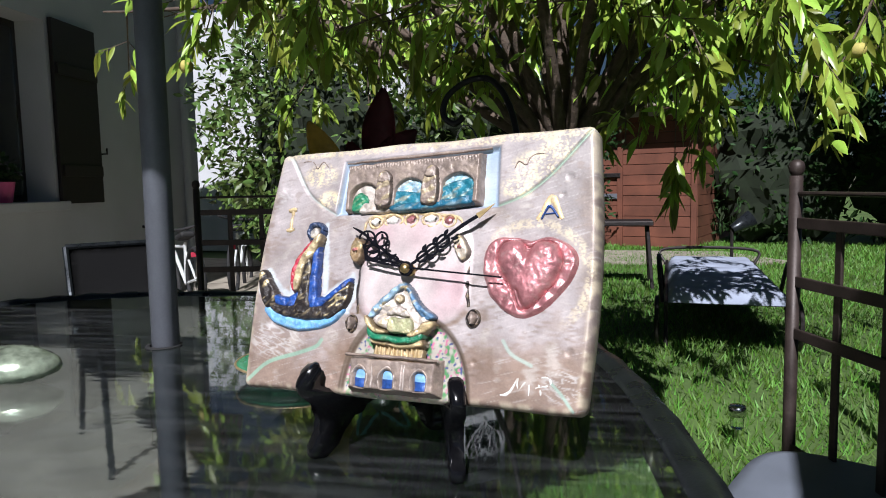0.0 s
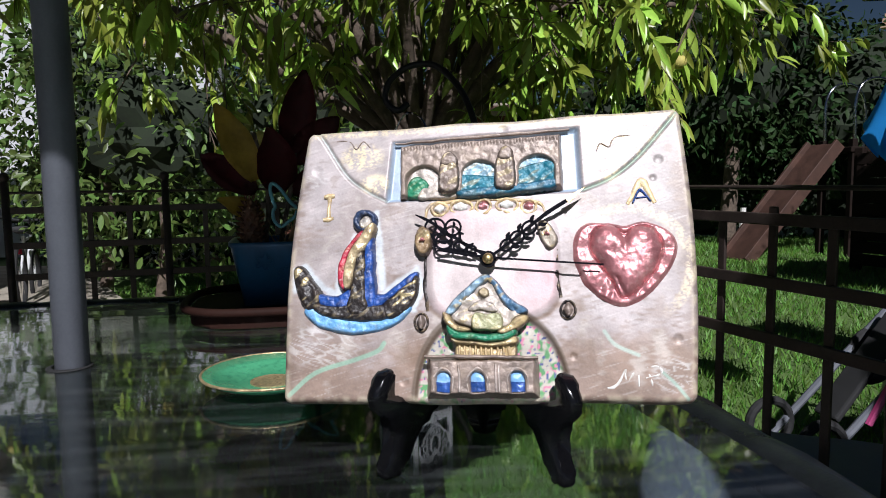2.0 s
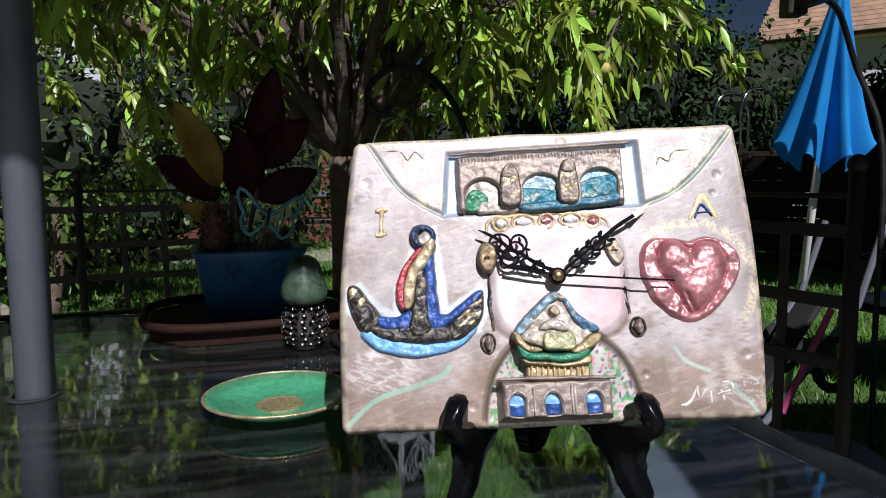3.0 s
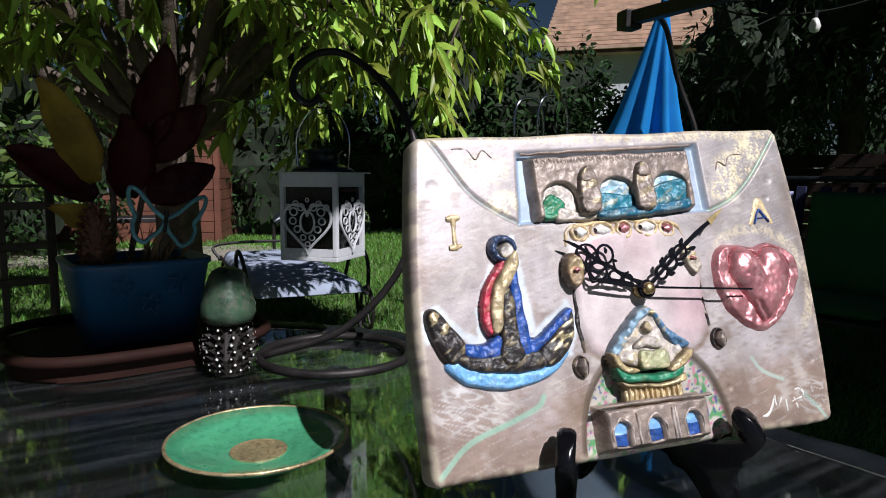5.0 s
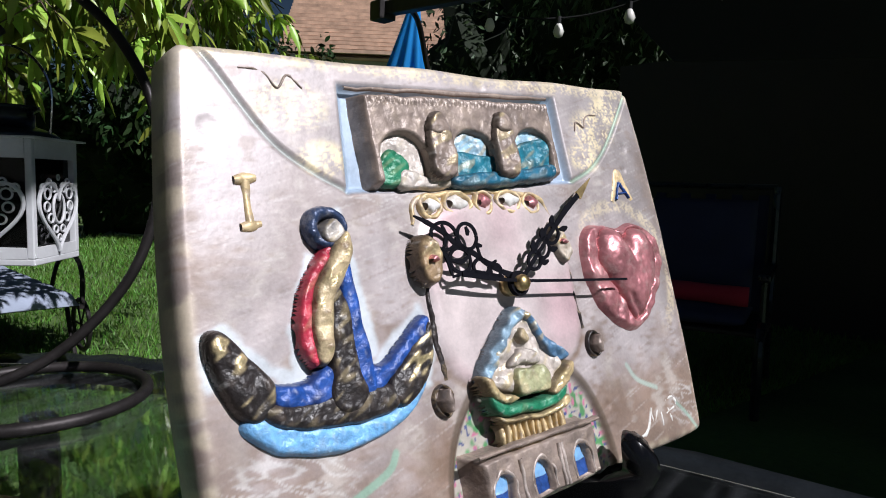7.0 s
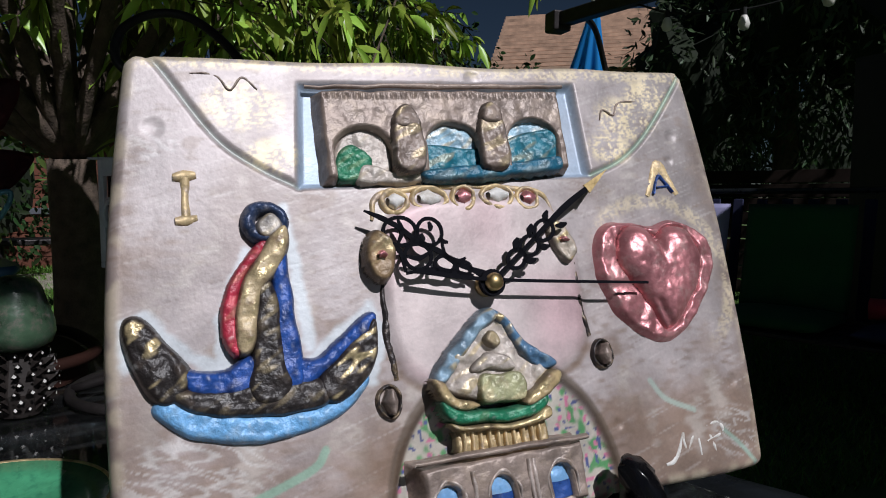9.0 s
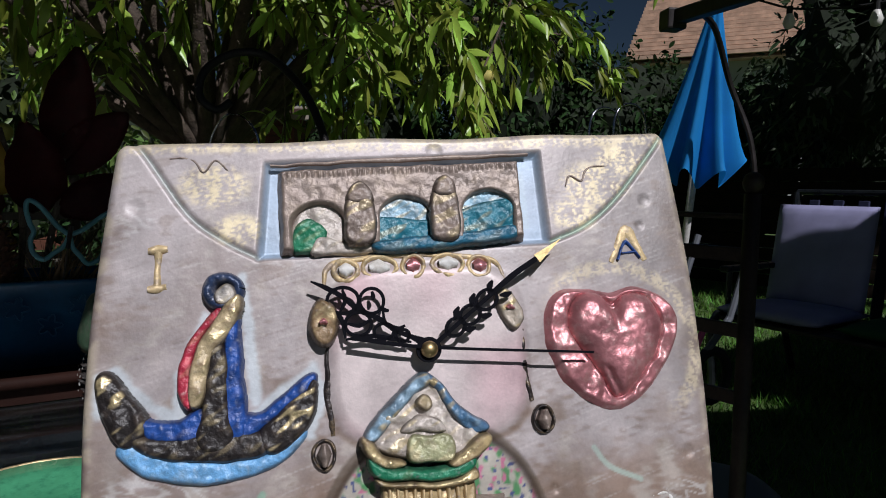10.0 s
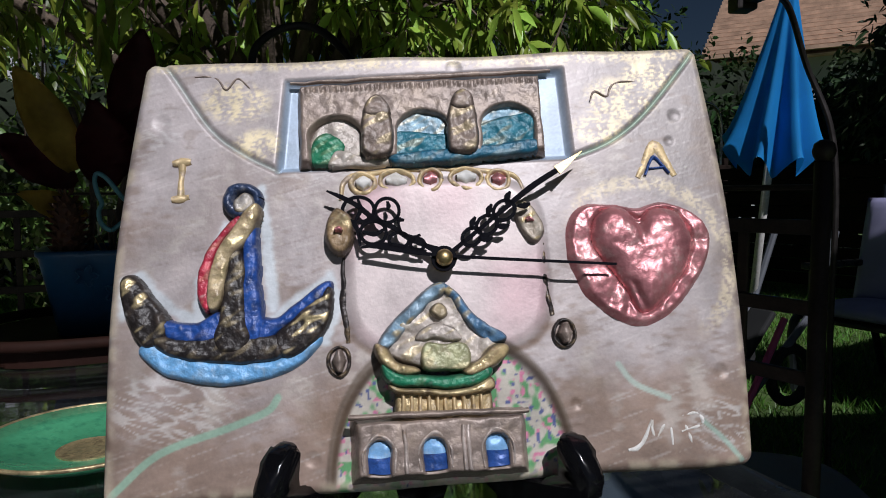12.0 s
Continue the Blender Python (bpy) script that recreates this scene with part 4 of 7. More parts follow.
def heart_outer(u, v):
    d = inside(u, v, OUTER)
    if d < -0.0022:
        return None
    z = -0.003 + 0.0078 * fade(d, -0.0022, 0.0035)
    di = inside(u, v, INNER)
    a = math.atan2(v - 0.1, u - 0.1125)
    band = fade(d, 0.001, 0.004) * fade(-di, 0.0, 0.003)
    z += 0.0005 * band * math.sin(a * 13 + 2.5 * noise.noise((u * 60, v * 60, 1)))
    z -= 0.002 * (1 - fade(abs(di + 0.0006), 0.0, 0.002))
    return z + 0.0006 * noise.noise((u * 110, v * 110, 2)) + 0.0003 * noise.noise((u * 330, v * 330, 5))


def heart_inner(u, v):
    d = inside(u, v, INNER)
    if d < -0.0015:
        return None
    t = min(1, max(0, (d + 0.0015) / 0.0125))
    crease = 0.003 * math.exp(-((u - 0.1116) / 0.0028) ** 2) * fade(v, 0.106, 0.118)
    scar = 0.002 * math.exp(-((u - 0.1065 - 0.45 * (0.083 - v)) / 0.0016) ** 2) * fade(0.092 - v, 0.0, 0.004)
    return 0.0005 + 0.0105 * math.sqrt(max(0, 1 - (1 - t) ** 2)) - crease - scar + 0.0007 * noise.noise((u * 75, v * 75, 6)) + 0.0003 * noise.noise((u * 260, v * 260, 9))


ho = relief("heart", 0.068, 0.158, 0.060, 0.140, 130, 116, heart_outer, M_PINK, "metallic pink heart in relief")
relief("inner_heart", 0.083, 0.14, 0.072, 0.131, 96, 100, heart_inner, M_PINK, "smooth raised pink heart", parent=ho)

# the anchor
an = moulded("anchor", ((-0.0991, 0.1129), (-0.0943, 0.1169), (-0.0901, 0.1027), (-0.0900, 0.0807), (-0.0874, 0.0704), (-0.0938, 0.0636), (-0.1016, 0.0640), (-0.1056, 0.0713), (-0.1024, 0.0840)), 0.0098, 0.006, (0.025, 0.02, 0.02), (0.1, 0.075, 0.06), "dark and blue anchor in relief", parent=clock, gilt=0.2)
moulded("anchor_arm", ((-0.1341, 0.0744), (-0.1173, 0.0719), (-0.0991, 0.0731), (-0.0782, 0.0715), (-0.0716, 0.0677), (-0.0735, 0.0611), (-0.0834, 0.0590), (-0.0990, 0.0589), (-0.1196, 0.0615), (-0.1326, 0.0680)), 0.0082, 0.007, (0.025, 0.02, 0.02), (0.1, 0.075, 0.06), "dark curved anchor arm", parent=an, gilt=0.12, seed=2)
moulded("blue_band", ((-0.1299, 0.0814), (-0.1226, 0.0797), (-0.1135, 0.0787), (-0.1045, 0.0841), (-0.1005, 0.0786), (-0.1030, 0.0701), (-0.1172, 0.0693), (-0.1276, 0.0725)), 0.0075, 0.006, (0.018, 0.08, 0.34), (0.012, 0.03, 0.12), "blue painted arm", parent=an, gilt=0.03, umber_shade=0.5, seed=4)
moulded("blue_band", ((-0.0855, 0.0800), (-0.0750, 0.0800), (-0.0647, 0.0877), (-0.0524, 0.0965), (-0.0492, 0.0947), (-0.0526, 0.0885), (-0.0662, 0.0790), (-0.0782, 0.0699), (-0.0874, 0.0699)), 0.0075, 0.006, (0.018, 0.08, 0.34), (0.012, 0.03, 0.12), "blue painted arm", parent=an, gilt=0.03, umber_shade=0.5, seed=6)
moulded("anchor_sail", ((-0.0903, 0.1239), (-0.0856, 0.1274), (-0.0840, 0.1024), (-0.0824, 0.0776), (-0.0840, 0.0691), (-0.0913, 0.0687), (-0.0935, 0.0836), (-0.0926, 0.1056)), 0.0085, 0.006, (0.018, 0.08, 0.34), (0.012, 0.03, 0.12), "blue flank of the anchor", parent=an, gilt=0.04, umber_shade=0.5, seed=8, grain=(220, 60))
moulded("fluke", ((-0.1488, 0.1025), (-0.1447, 0.1034), (-0.1388, 0.0980), (-0.1306, 0.0868), (-0.1263, 0.0798), (-0.1289, 0.0725), (-0.1366, 0.0682), (-0.1425, 0.0740), (-0.1473, 0.0849), (-0.1498, 0.0958)), 0.0085, 0.007, (0.025, 0.02, 0.02), (0.1, 0.075, 0.06), "gold-rubbed dark fluke", parent=an, gilt=0.95, seed=9, rough=0.0014)
moulded("fluke", ((-0.0506, 0.0948), (-0.0486, 0.0869), (-0.0515, 0.0761), (-0.0592, 0.0657), (-0.0690, 0.0604), (-0.0750, 0.0633), (-0.0761, 0.0714), (-0.0689, 0.0783), (-0.0580, 0.0874)), 0.0085, 0.007, (0.025, 0.02, 0.02), (0.1, 0.075, 0.06), "gold-rubbed dark fluke", parent=an, gilt=1.0, seed=13, rough=0.0014)
moulded("water_band", ((-0.1412, 0.0679), (-0.1363, 0.0729), (-0.1300, 0.0684), (-0.1196, 0.0631), (-0.0990, 0.0594), (-0.0795, 0.0599), (-0.0650, 0.0647), (-0.0562, 0.0715), (-0.0560, 0.0655), (-0.0672, 0.0561), (-0.0829, 0.0507), (-0.1040, 0.0498), (-0.1245, 0.0543), (-0.1374, 0.0620)), 0.0048, 0.006, (0.17, 0.42, 0.74), (0.3, 0.5, 0.72), "light blue wave under the anchor", parent=an, gilt=0.05, umber_shade=0.3, seed=15)
moulded("rope", ((-0.0917, 0.1334), (-0.0851, 0.1373), (-0.0840, 0.1308), (-0.0894, 0.1181), (-0.0969, 0.1086), (-0.0994, 0.0976), (-0.1019, 0.0862), (-0.1077, 0.0848), (-0.1084, 0.0980), (-0.1050, 0.1131), (-0.0976, 0.1241)), 0.0112, 0.006, (0.55, 0.43, 0.26), (0.3, 0.2, 0.12), "twisted gold rope", parent=an, gilt=0.9, seed=17, rough=0.0012, grain=(60, 240))
moulded("red_edge", ((-0.0949, 0.1318), (-0.0930, 0.1288), (-0.1010, 0.1200), (-0.1062, 0.1104), (-0.1079, 0.0966), (-0.1072, 0.0864), (-0.1103, 0.0850), (-0.1136, 0.0949), (-0.1118, 0.1078), (-0.1051, 0.1207)), 0.0078, 0.004, (0.5, 0.035, 0.07), (0.55, 0.2, 0.2), "red painted rope edge", parent=an, gilt=0.15, umber_shade=0.3, seed=19)
stroke("anchor_ring", circle(-0.0925, 0.1405, 0.0074, 0.007), [0.0032, 0.0032], 0.0075, M_RINGBLUE, "dark blue painted ring", parent=an, rough=0.001)
moulded("ring_knot", ((-0.0964, 0.1394), (-0.0917, 0.1433), (-0.0873, 0.1408), (-0.0862, 0.1356), (-0.0917, 0.1334), (-0.0955, 0.1347)), 0.0095, 0.004, (0.55, 0.5, 0.45), (0.2, 0.18, 0.2), "silvery knot in the ring", parent=an, gilt=0.4, seed=23)

# jewels above the dial and the two handles
for k, (x, y, w) in enumerate(((-0.0318, 0.1485, 0.0062), (-0.0142, 0.1495, 0.0088), (0.0036, 0.1495, 0.0058), (0.0225, 0.1495, 0.0085), (0.0395, 0.148, 0.0058))):
    g = stroke("jewel", [(x - w * 0.6, y), (x, y + 0.0003), (x + w * 0.6, y)], [0.002, 0.0046, 0.002], 0.005, M_PINK if k in (2, 4) else M_WHITEP, "small pearly jewel with a gold rim")
    stroke("jewel_rim", circle(x, y, w, 0.0056), [0.0013, 0.0017], 0.0034, M_GOLDWASH, parent=g, rough=0.0012)
stroke("gold_cord", [(-0.044, 0.14), (-0.037, 0.1525), (0.003, 0.1555), (0.045, 0.1515), (0.054, 0.1385)], [0.001, 0.0018, 0.0012, 0.0018, 0.001], 0.0024, M_GOLDWASH, rough=0.001)
BOSSES = (((-0.0448, 0.1333), (-0.0389, 0.1293), (-0.0372, 0.1221), (-0.0407, 0.1123), (-0.0451, 0.1100), (-0.0496, 0.1141), (-0.0511, 0.1226), (-0.0484, 0.1302)), 0.0125, (0.3, 0.2, 0.11), (0.12, 0.08, 0.05), 0.5), (((0.0466, 0.1335), (0.0511, 0.1355), (0.0570, 0.1302), (0.0605, 0.1212), (0.0575, 0.1135), (0.0519, 0.1143), (0.0479, 0.1217)), 0.008, (0.5, 0.42, 0.34), (0.62, 0.55, 0.46), 0.8)
for outline, tall, one, two, rub in BOSSES:
    hd = moulded("handle_boss", outline, tall, 0.0055, one, two, "gold handle boss with a pink jewel", gilt=rub, rough=0.0016, seed=tall * 900)
    x, y = sum(p[0] for p in outline) / len(outline), sum(p[1] for p in outline) / len(outline)
    stroke("boss_jewel", [(x - 0.002, y - 0.001), (x, y), (x + 0.002, y - 0.001)], [0.001, 0.0024, 0.001], tall + 0.0022, M_PINK, parent=hd)
for x, y in ((-0.0464, 0.0574), (0.0671, 0.0654)):
    st = stroke("stud", [(x, y - 0.005), (x, y), (x, y + 0.005)], [0.0015, 0.0042, 0.0015], 0.008, M_STONE_PAINT, "round stud", rough=0.0006)
    stroke("stud_rim", circle(x, y, 0.0055, 0.0066), [0.0011, 0.0011], 0.0035, M_BROWNBLACK, parent=st)
for x, y0, y1 in ((-0.0425, 0.066, 0.111), (0.0605, 0.075, 0.113)):
    stroke("seam", [(x, y1), (x - 0.001, (y0 + y1) / 2), (x + 0.001, y0)], [0.001, 0.0022, 0.0016], 0.0022, M_BROWNBLACK, rough=0.001)

# the palace
pal = relief("palace", -0.0425, 0.0445, -0.002, 0.0315, 120, 46, lambda u, v: -0.004 + 0.0145 * fade(rect_in(u, v, -0.042, 0.044, -0.001 - 0.04 * (u - 0.002) * 0.05, 0.031), -0.0008, 0.005) - 0.005 * max(fade(0.0062 - abs(u - c) if v < 0.0135 else 0.0062 - math.hypot(u - c, v - 0.0135), 0, 0.0012) if 0.0035 < v < 0.021 else 0 for c in (-0.0285, -0.0022, 0.0275)) + 0.0006 * noise.noise((u * 160, v * 160, 0)), M_STONE_PAINT, "little painted palace with arches in relief")
for c in (-0.0285, -0.0022, 0.0275):
    stroke("arch_sky", [(c, 0.0115), (c, 0.0185)], [0.0056, 0.0045], 0.0018, M_LIGHTBLUE, parent=pal, base=0.0055)
    stroke("arch_water", [(c, 0.0042), (c, 0.0115)], [0.0058, 0.0056], 0.0022, M_BLUE, parent=pal, base=0.0055)
    stroke("arch_moulding", [(c - 0.0075, 0.005), (c - 0.0072, 0.015), (c, 0.0215), (c + 0.0072, 0.015), (c + 0.0075, 0.005)], [0.0008, 0.0011, 0.0008], 0.0018, M_PEARL, parent=pal, base=0.0092, rough=0.0008)
for c in (-0.016, 0.0115, 0.0135):
    stroke("pilaster", [(c, 0.004), (c, 0.024)], [0.001, 0.0012], 0.0018, M_PEARL, parent=pal, base=0.0098)
stroke("cornice", [(-0.042, 0.0303), (0.001, 0.0298), (0.0435, 0.029)], [0.0013, 0.0016, 0.0013], 0.004, M_STONE_PAINT, parent=pal, base=0.009)
moulded("porch_back", ((-0.0186, 0.0414), (-0.0081, 0.0403), (0.0137, 0.0395), (0.0259, 0.0398), (0.0243, 0.0243), (0.0031, 0.0252), (-0.0169, 0.0266)), 0.0062, 0.004, (0.42, 0.31, 0.16), (0.55, 0.42, 0.22), "gold painted porch", parent=pal, gilt=0.4, seed=31)
for k in range(10):
    c = -0.0165 + 0.0042 * k
    stroke("column", [(c, 0.0305), (c + 0.0002, 0.0415)], [0.0011, 0.001], 0.003, M_GOLDWASH, "yellow-gold column", parent=pal, base=0.0045, rough=0.0006)
moulded("pediment", ((0.0057, 0.0926), (0.0129, 0.0867), (0.0196, 0.0759), (0.0278, 0.0681), (0.0328, 0.0629), (0.0293, 0.0558), (0.0167, 0.0517), (-0.0075, 0.0525), (-0.0218, 0.0576), (-0.0264, 0.0626), (-0.0224, 0.0709), (-0.0122, 0.0804), (-0.0020, 0.0884)), 0.0088, 0.008, (0.55, 0.48, 0.43), (0.66, 0.6, 0.52), "pale pediment with gold and blue edges", parent=pal, gilt=0.45, umber_shade=0.9, seed=33, rough=0.0027)
moulded("gable_edge", ((0.0056, 0.0932), (0.0071, 0.0886), (-0.0043, 0.0798), (-0.0155, 0.0681), (-0.0221, 0.0613), (-0.0268, 0.0630), (-0.0217, 0.0718), (-0.0102, 0.0830), (0.0001, 0.0915)), 0.0118, 0.005, (0.3, 0.44, 0.56), (0.14, 0.24, 0.34), "light blue gable edge", parent=pal, gilt=0.75, seed=35, rough=0.0027)
moulded("gable_edge", ((0.0056, 0.0932), (0.0132, 0.0874), (0.0223, 0.0750), (0.0341, 0.0671), (0.0345, 0.0626), (0.0261, 0.0626), (0.0178, 0.0715), (0.0099, 0.0830), (0.0049, 0.0887)), 0.0118, 0.005, (0.1, 0.22, 0.38), (0.3, 0.42, 0.52), "blue gable edge", parent=pal, gilt=0.75, seed=37, rough=0.0027)
moulded("rosette", ((-0.0010, 0.0783), (0.0006, 0.0812), (0.0036, 0.0825), (0.0064, 0.0804), (0.0069, 0.0770), (0.0032, 0.0752)), 0.0135, 0.004, (0.5, 0.4, 0.25), (0.3, 0.2, 0.12), parent=pal, gilt=0.9, seed=39)
moulded("lunette", ((-0.0094, 0.0656), (-0.0055, 0.0710), (0.0027, 0.0735), (0.0109, 0.0702), (0.0144, 0.0644), (0.0094, 0.0635), (0.0022, 0.0653), (-0.0051, 0.0642)), 0.0125, 0.006, (0.55, 0.48, 0.43), (0.66, 0.6, 0.52), parent=pal, gilt=0.4, umber_shade=0.8, seed=41)
moulded("door_panel", ((-0.0047, 0.0623), (0.0050, 0.0622), (0.0157, 0.0612), (0.0157, 0.0507), (0.0043, 0.0508), (-0.0058, 0.0518)), 0.0118, 0.003, (0.42, 0.42, 0.24), (0.55, 0.48, 0.3), "pale green-gold door panel", parent=pal, gilt=0.25, umber_shade=0.4, seed=43)
moulded("balcony", ((-0.0252, 0.0543), (-0.0173, 0.0501), (-0.0007, 0.0473), (0.0162, 0.0478), (0.0262, 0.0515), (0.0273, 0.0467), (0.0212, 0.0428), (0.0109, 0.0415), (-0.0034, 0.0418), (-0.0176, 0.0436), (-0.0239, 0.0472)), 0.0135, 0.005, (0.015, 0.2, 0.1), (0.05, 0.3, 0.17), "green painted band", parent=pal, gilt=0.08, umber_shade=0.5, seed=45)
moulded("gold_gutter", ((-0.0282, 0.0638), (-0.0235, 0.0617), (-0.0190, 0.0553), (-0.0101, 0.0520), (-0.0083, 0.0500), (-0.0150, 0.0494), (-0.0229, 0.0527), (-0.0274, 0.0581)), 0.0138, 0.004, (0.5, 0.38, 0.2), (0.3, 0.2, 0.12), parent=pal, gilt=1.0, seed=47, rough=0.0016)
moulded("gold_gutter", ((0.0137, 0.0497), (0.0217, 0.0540), (0.0278, 0.0599), (0.0344, 0.0605), (0.0356, 0.0571), (0.0298, 0.0512), (0.0207, 0.0474), (0.0149, 0.0468)), 0.0138, 0.004, (0.5, 0.38, 0.2), (0.3, 0.2, 0.12), parent=pal, gilt=1.0, seed=49, rough=0.0016)
moulded("gold_ledge", ((-0.0223, 0.0443), (-0.0153, 0.0425), (-0.0011, 0.0408), (0.0157, 0.0412), (0.0257, 0.0449), (0.0284, 0.0414), (0.0243, 0.0388), (0.0012, 0.0383), (-0.0182, 0.0406)), 0.0125, 0.004, (0.5, 0.38, 0.2), (0.3, 0.2, 0.12), parent=pal, gilt=1.0, seed=51, rough=0.0014)

# brushed letters, clouds and initials
stroke("brush_letter", [(-0.1285, 0.1625), (-0.119, 0.1632)], [0.0016, 0.003, 0.0016], 0.0024, M_GOLDWASH, parent=clock)
stroke("brush_letter", [(-0.1238, 0.163), (-0.1242, 0.145)], [0.0024, 0.0018, 0.0024], 0.0024, M_GOLDWASH, parent=clock)
stroke("brush_letter", [(-0.129, 0.1435), (-0.1195, 0.144)], [0.0016, 0.003, 0.0016], 0.0024, M_GOLDWASH, parent=clock)
stroke("letter_gold", [(0.1165, 0.147), (0.128, 0.1645), (0.1365, 0.1475)], [0.002, 0.0042, 0.002], 0.0018, M_GOLDWASH, parent=clock, rough=0.0006)
stroke("letter_stroke", [(0.1205, 0.148), (0.1265, 0.1585), (0.1335, 0.149)], [0.0008, 0.0014, 0.0008], 0.0028, M_BLUE, parent=clock)
stroke("letter_stroke", [(0.1235, 0.152), (0.1315, 0.1525)], [0.0007, 0.0007], 0.0028, M_BLUE, parent=clock)
for pts in ([(-0.1183, 0.2107), (-0.108, 0.2105), (-0.102, 0.2039), (-0.096, 0.2095), (-0.090, 0.2037)], [(0.0945, 0.1925), (0.098, 0.1985), (0.105, 0.1955), (0.11, 0.2035), (0.1219, 0.2048)]):
    stroke("cloud_line", pts, [0.0004, 0.0008, 0.0006, 0.0008, 0.0004], 0.0015, M_STONE_PAINT, parent=clock)
for pts in ([(0.0935, 0.0065), (0.1, 0.0085), (0.108, 0.0205)], [(0.108, 0.0205), (0.1075, 0.0085)], [(0.1085, 0.011), (0.1165, 0.0195), (0.1165, 0.0075)], [(0.1235, 0.0215), (0.1265, 0.007)], [(0.119, 0.018), (0.13, 0.0225), (0.133, 0.0165), (0.122, 0.0135)]):
    stroke("initial_stroke", pts, [0.0008, 0.0014, 0.0006], 0.0014, M_WHITEP, parent=clock)


def dial_hands():
    hx, hy = 0.0072, 0.1045
    part("spindle", lathe([(0, 0.0), (0.0052, 0.0), (0.0056, 0.006), (0.0042, 0.0065), (0.0042, 0.0142), (0.003, 0.0160), (0, 0.0166)], 20, centre=(hx, hy, 0)), M_BRASS, clock, "brass clock spindle", smooth=True)
    hub = part("hand_hub", lathe([(0.0035, 0.0092), (0.0064, 0.0092), (0.0064, 0.0118), (0.0035, 0.0118)], 20, centre=(hx, hy, 0)), M_HAND, clock, "black hand hub")

    def flat(name, pts, w, z, parent):
        line = smooth_path([(x, y, z) for x, y in pts], 6)
        bm = bmesh.new()
        rows, n = [], len(line)
        for i, p in enumerate(line):
            t = (line[min(n - 1, i + 1)] - line[max(0, i - 1)]).normalized()
            s = Vector((-t.y, t.x, 0))
            f = i / (n - 1) * (len(w) - 1)
            k = min(int(f), len(w) - 2)
            ww = w[k] + (w[k + 1] - w[k]) * (f - k)
            rows.append([bm.verts.new(p + s * a + Vector((0, 0, b))) for a, b in ((ww, 0.0004), (ww, -0.0004), (-ww, -0.0004), (-ww, 0.0004))])
        for A, B in zip(rows, rows[1:]):
            for q in range(4):
                bm.faces.new((A[q], A[(q + 1) % 4], B[(q + 1) % 4], B[q]))
        bm.faces.new(rows[0][::-1])
        bm.faces.new(rows[-1])
        bmesh.ops.recalc_face_normals(bm, faces=bm.faces)
        return part(name, bm, M_HAND, parent)

    # minute hand towards the upper right, with scrolls
    d = Vector((0.0762, 0.0547)).normalized()
    q = Vector((-d.y, d.x))

    def at(s, o):
        return (hx + d.x * s + q.x * o, hy + d.y * s + q.y * o)

    mh = flat("minute_hand", [at(0.0, 0), at(0.03, 0.0008), at(0.058, 0.0015), at(0.078, 0.0)], [0.0012, 0.0010, 0.0016, 0.0014], 0.0112, clock)
    mh["label"] = "ornate black minute hand with a brass tip"
    part("tip", prism([at(0.076, 0.0026), at(0.094, 0.0), at(0.076, -0.0026)], 0.001, Matrix.Translation((0, 0, 0.0112))), M_BRASS, mh, "brass arrow tip")
    for s, o, r in ((0.018, 0.0, 0.0042), (0.028, 0.0, 0.0046), (0.040, 0.0005, 0.0048)):
        flat("scroll", [at(s + r * 1.25 * math.cos(a), o + r * math.sin(a)) for a in [2 * math.pi * k / 10 for k in range(11)]], [0.0009, 0.0009], 0.0112, mh)
    for s, o in ((0.023, 0.0055), (0.034, -0.0056), (0.046, 0.005), (0.05, -0.004), (0.034, 0.0055), (0.023, -0.0055)):
        flat("leaf_scroll", [at(s - 0.003, o * 0.5), at(s, o), at(s + 0.003, o * 1.25)], [0.0006, 0.0017, 0.0006], 0.0112, mh)
    # hour hand towards the upper left, wider scrolls
    hh = flat("hour_hand", [(0.0047, 0.1087), (-0.0011, 0.1116), (-0.0092, 0.1154), (-0.0173, 0.1218), (-0.0266, 0.1265), (-0.0346, 0.1336), (-0.0428, 0.1386), (-0.0500, 0.1421)], [0.0022, 0.0012, 0.0011, 0.0013, 0.0014, 0.0012, 0.0012, 0.0004], 0.0095, clock)
    hh["label"] = "ornate black hour hand with pierced scrolls"
    for x, y, rx, ry in ((-0.0344, 0.1317, 0.0074, 0.0062), (-0.0200, 0.1308, 0.0057, 0.0060), (-0.0273, 0.1195, 0.0061, 0.0056), (-0.0147, 0.1151, 0.0047, 0.0037), (-0.0055, 0.1125, 0.0033, 0.0029)):
        flat("scroll", circle(x, y, rx * 1.06, ry * 1.06, 18), [0.00085, 0.00085], 0.0095, hh)
    for pts in ([(-0.0345, 0.1373), (-0.0333, 0.1317), (-0.0360, 0.1260)], [(-0.0327, 0.1200), (-0.0268, 0.1187), (-0.0211, 0.1213)], [(-0.0147, 0.1254), (-0.0136, 0.1192), (-0.0080, 0.1163), (-0.0038, 0.1174)], [(-0.0402, 0.1261), (-0.0356, 0.1225), (-0.0339, 0.1127)], [(-0.0197, 0.1356), (-0.0192, 0.1331), (-0.0197, 0.1312)], [(-0.0164, 0.1270), (-0.0141, 0.1259), (-0.0116, 0.1253)], [(-0.0339, 0.1121), (-0.0223, 0.1132), (-0.0106, 0.1111), (-0.0012, 0.1089)]):
        flat("leaf_scroll", pts, [0.0006, 0.0012, 0.0006], 0.0095, hh)
    sh = flat("second_hand", [(-0.031, 0.1125), (hx, hy + 0.001), (0.094, 0.0975)], [0.0013, 0.0008, 0.0006], 0.0132, clock)
    sh["label"] = "thin black second hand"


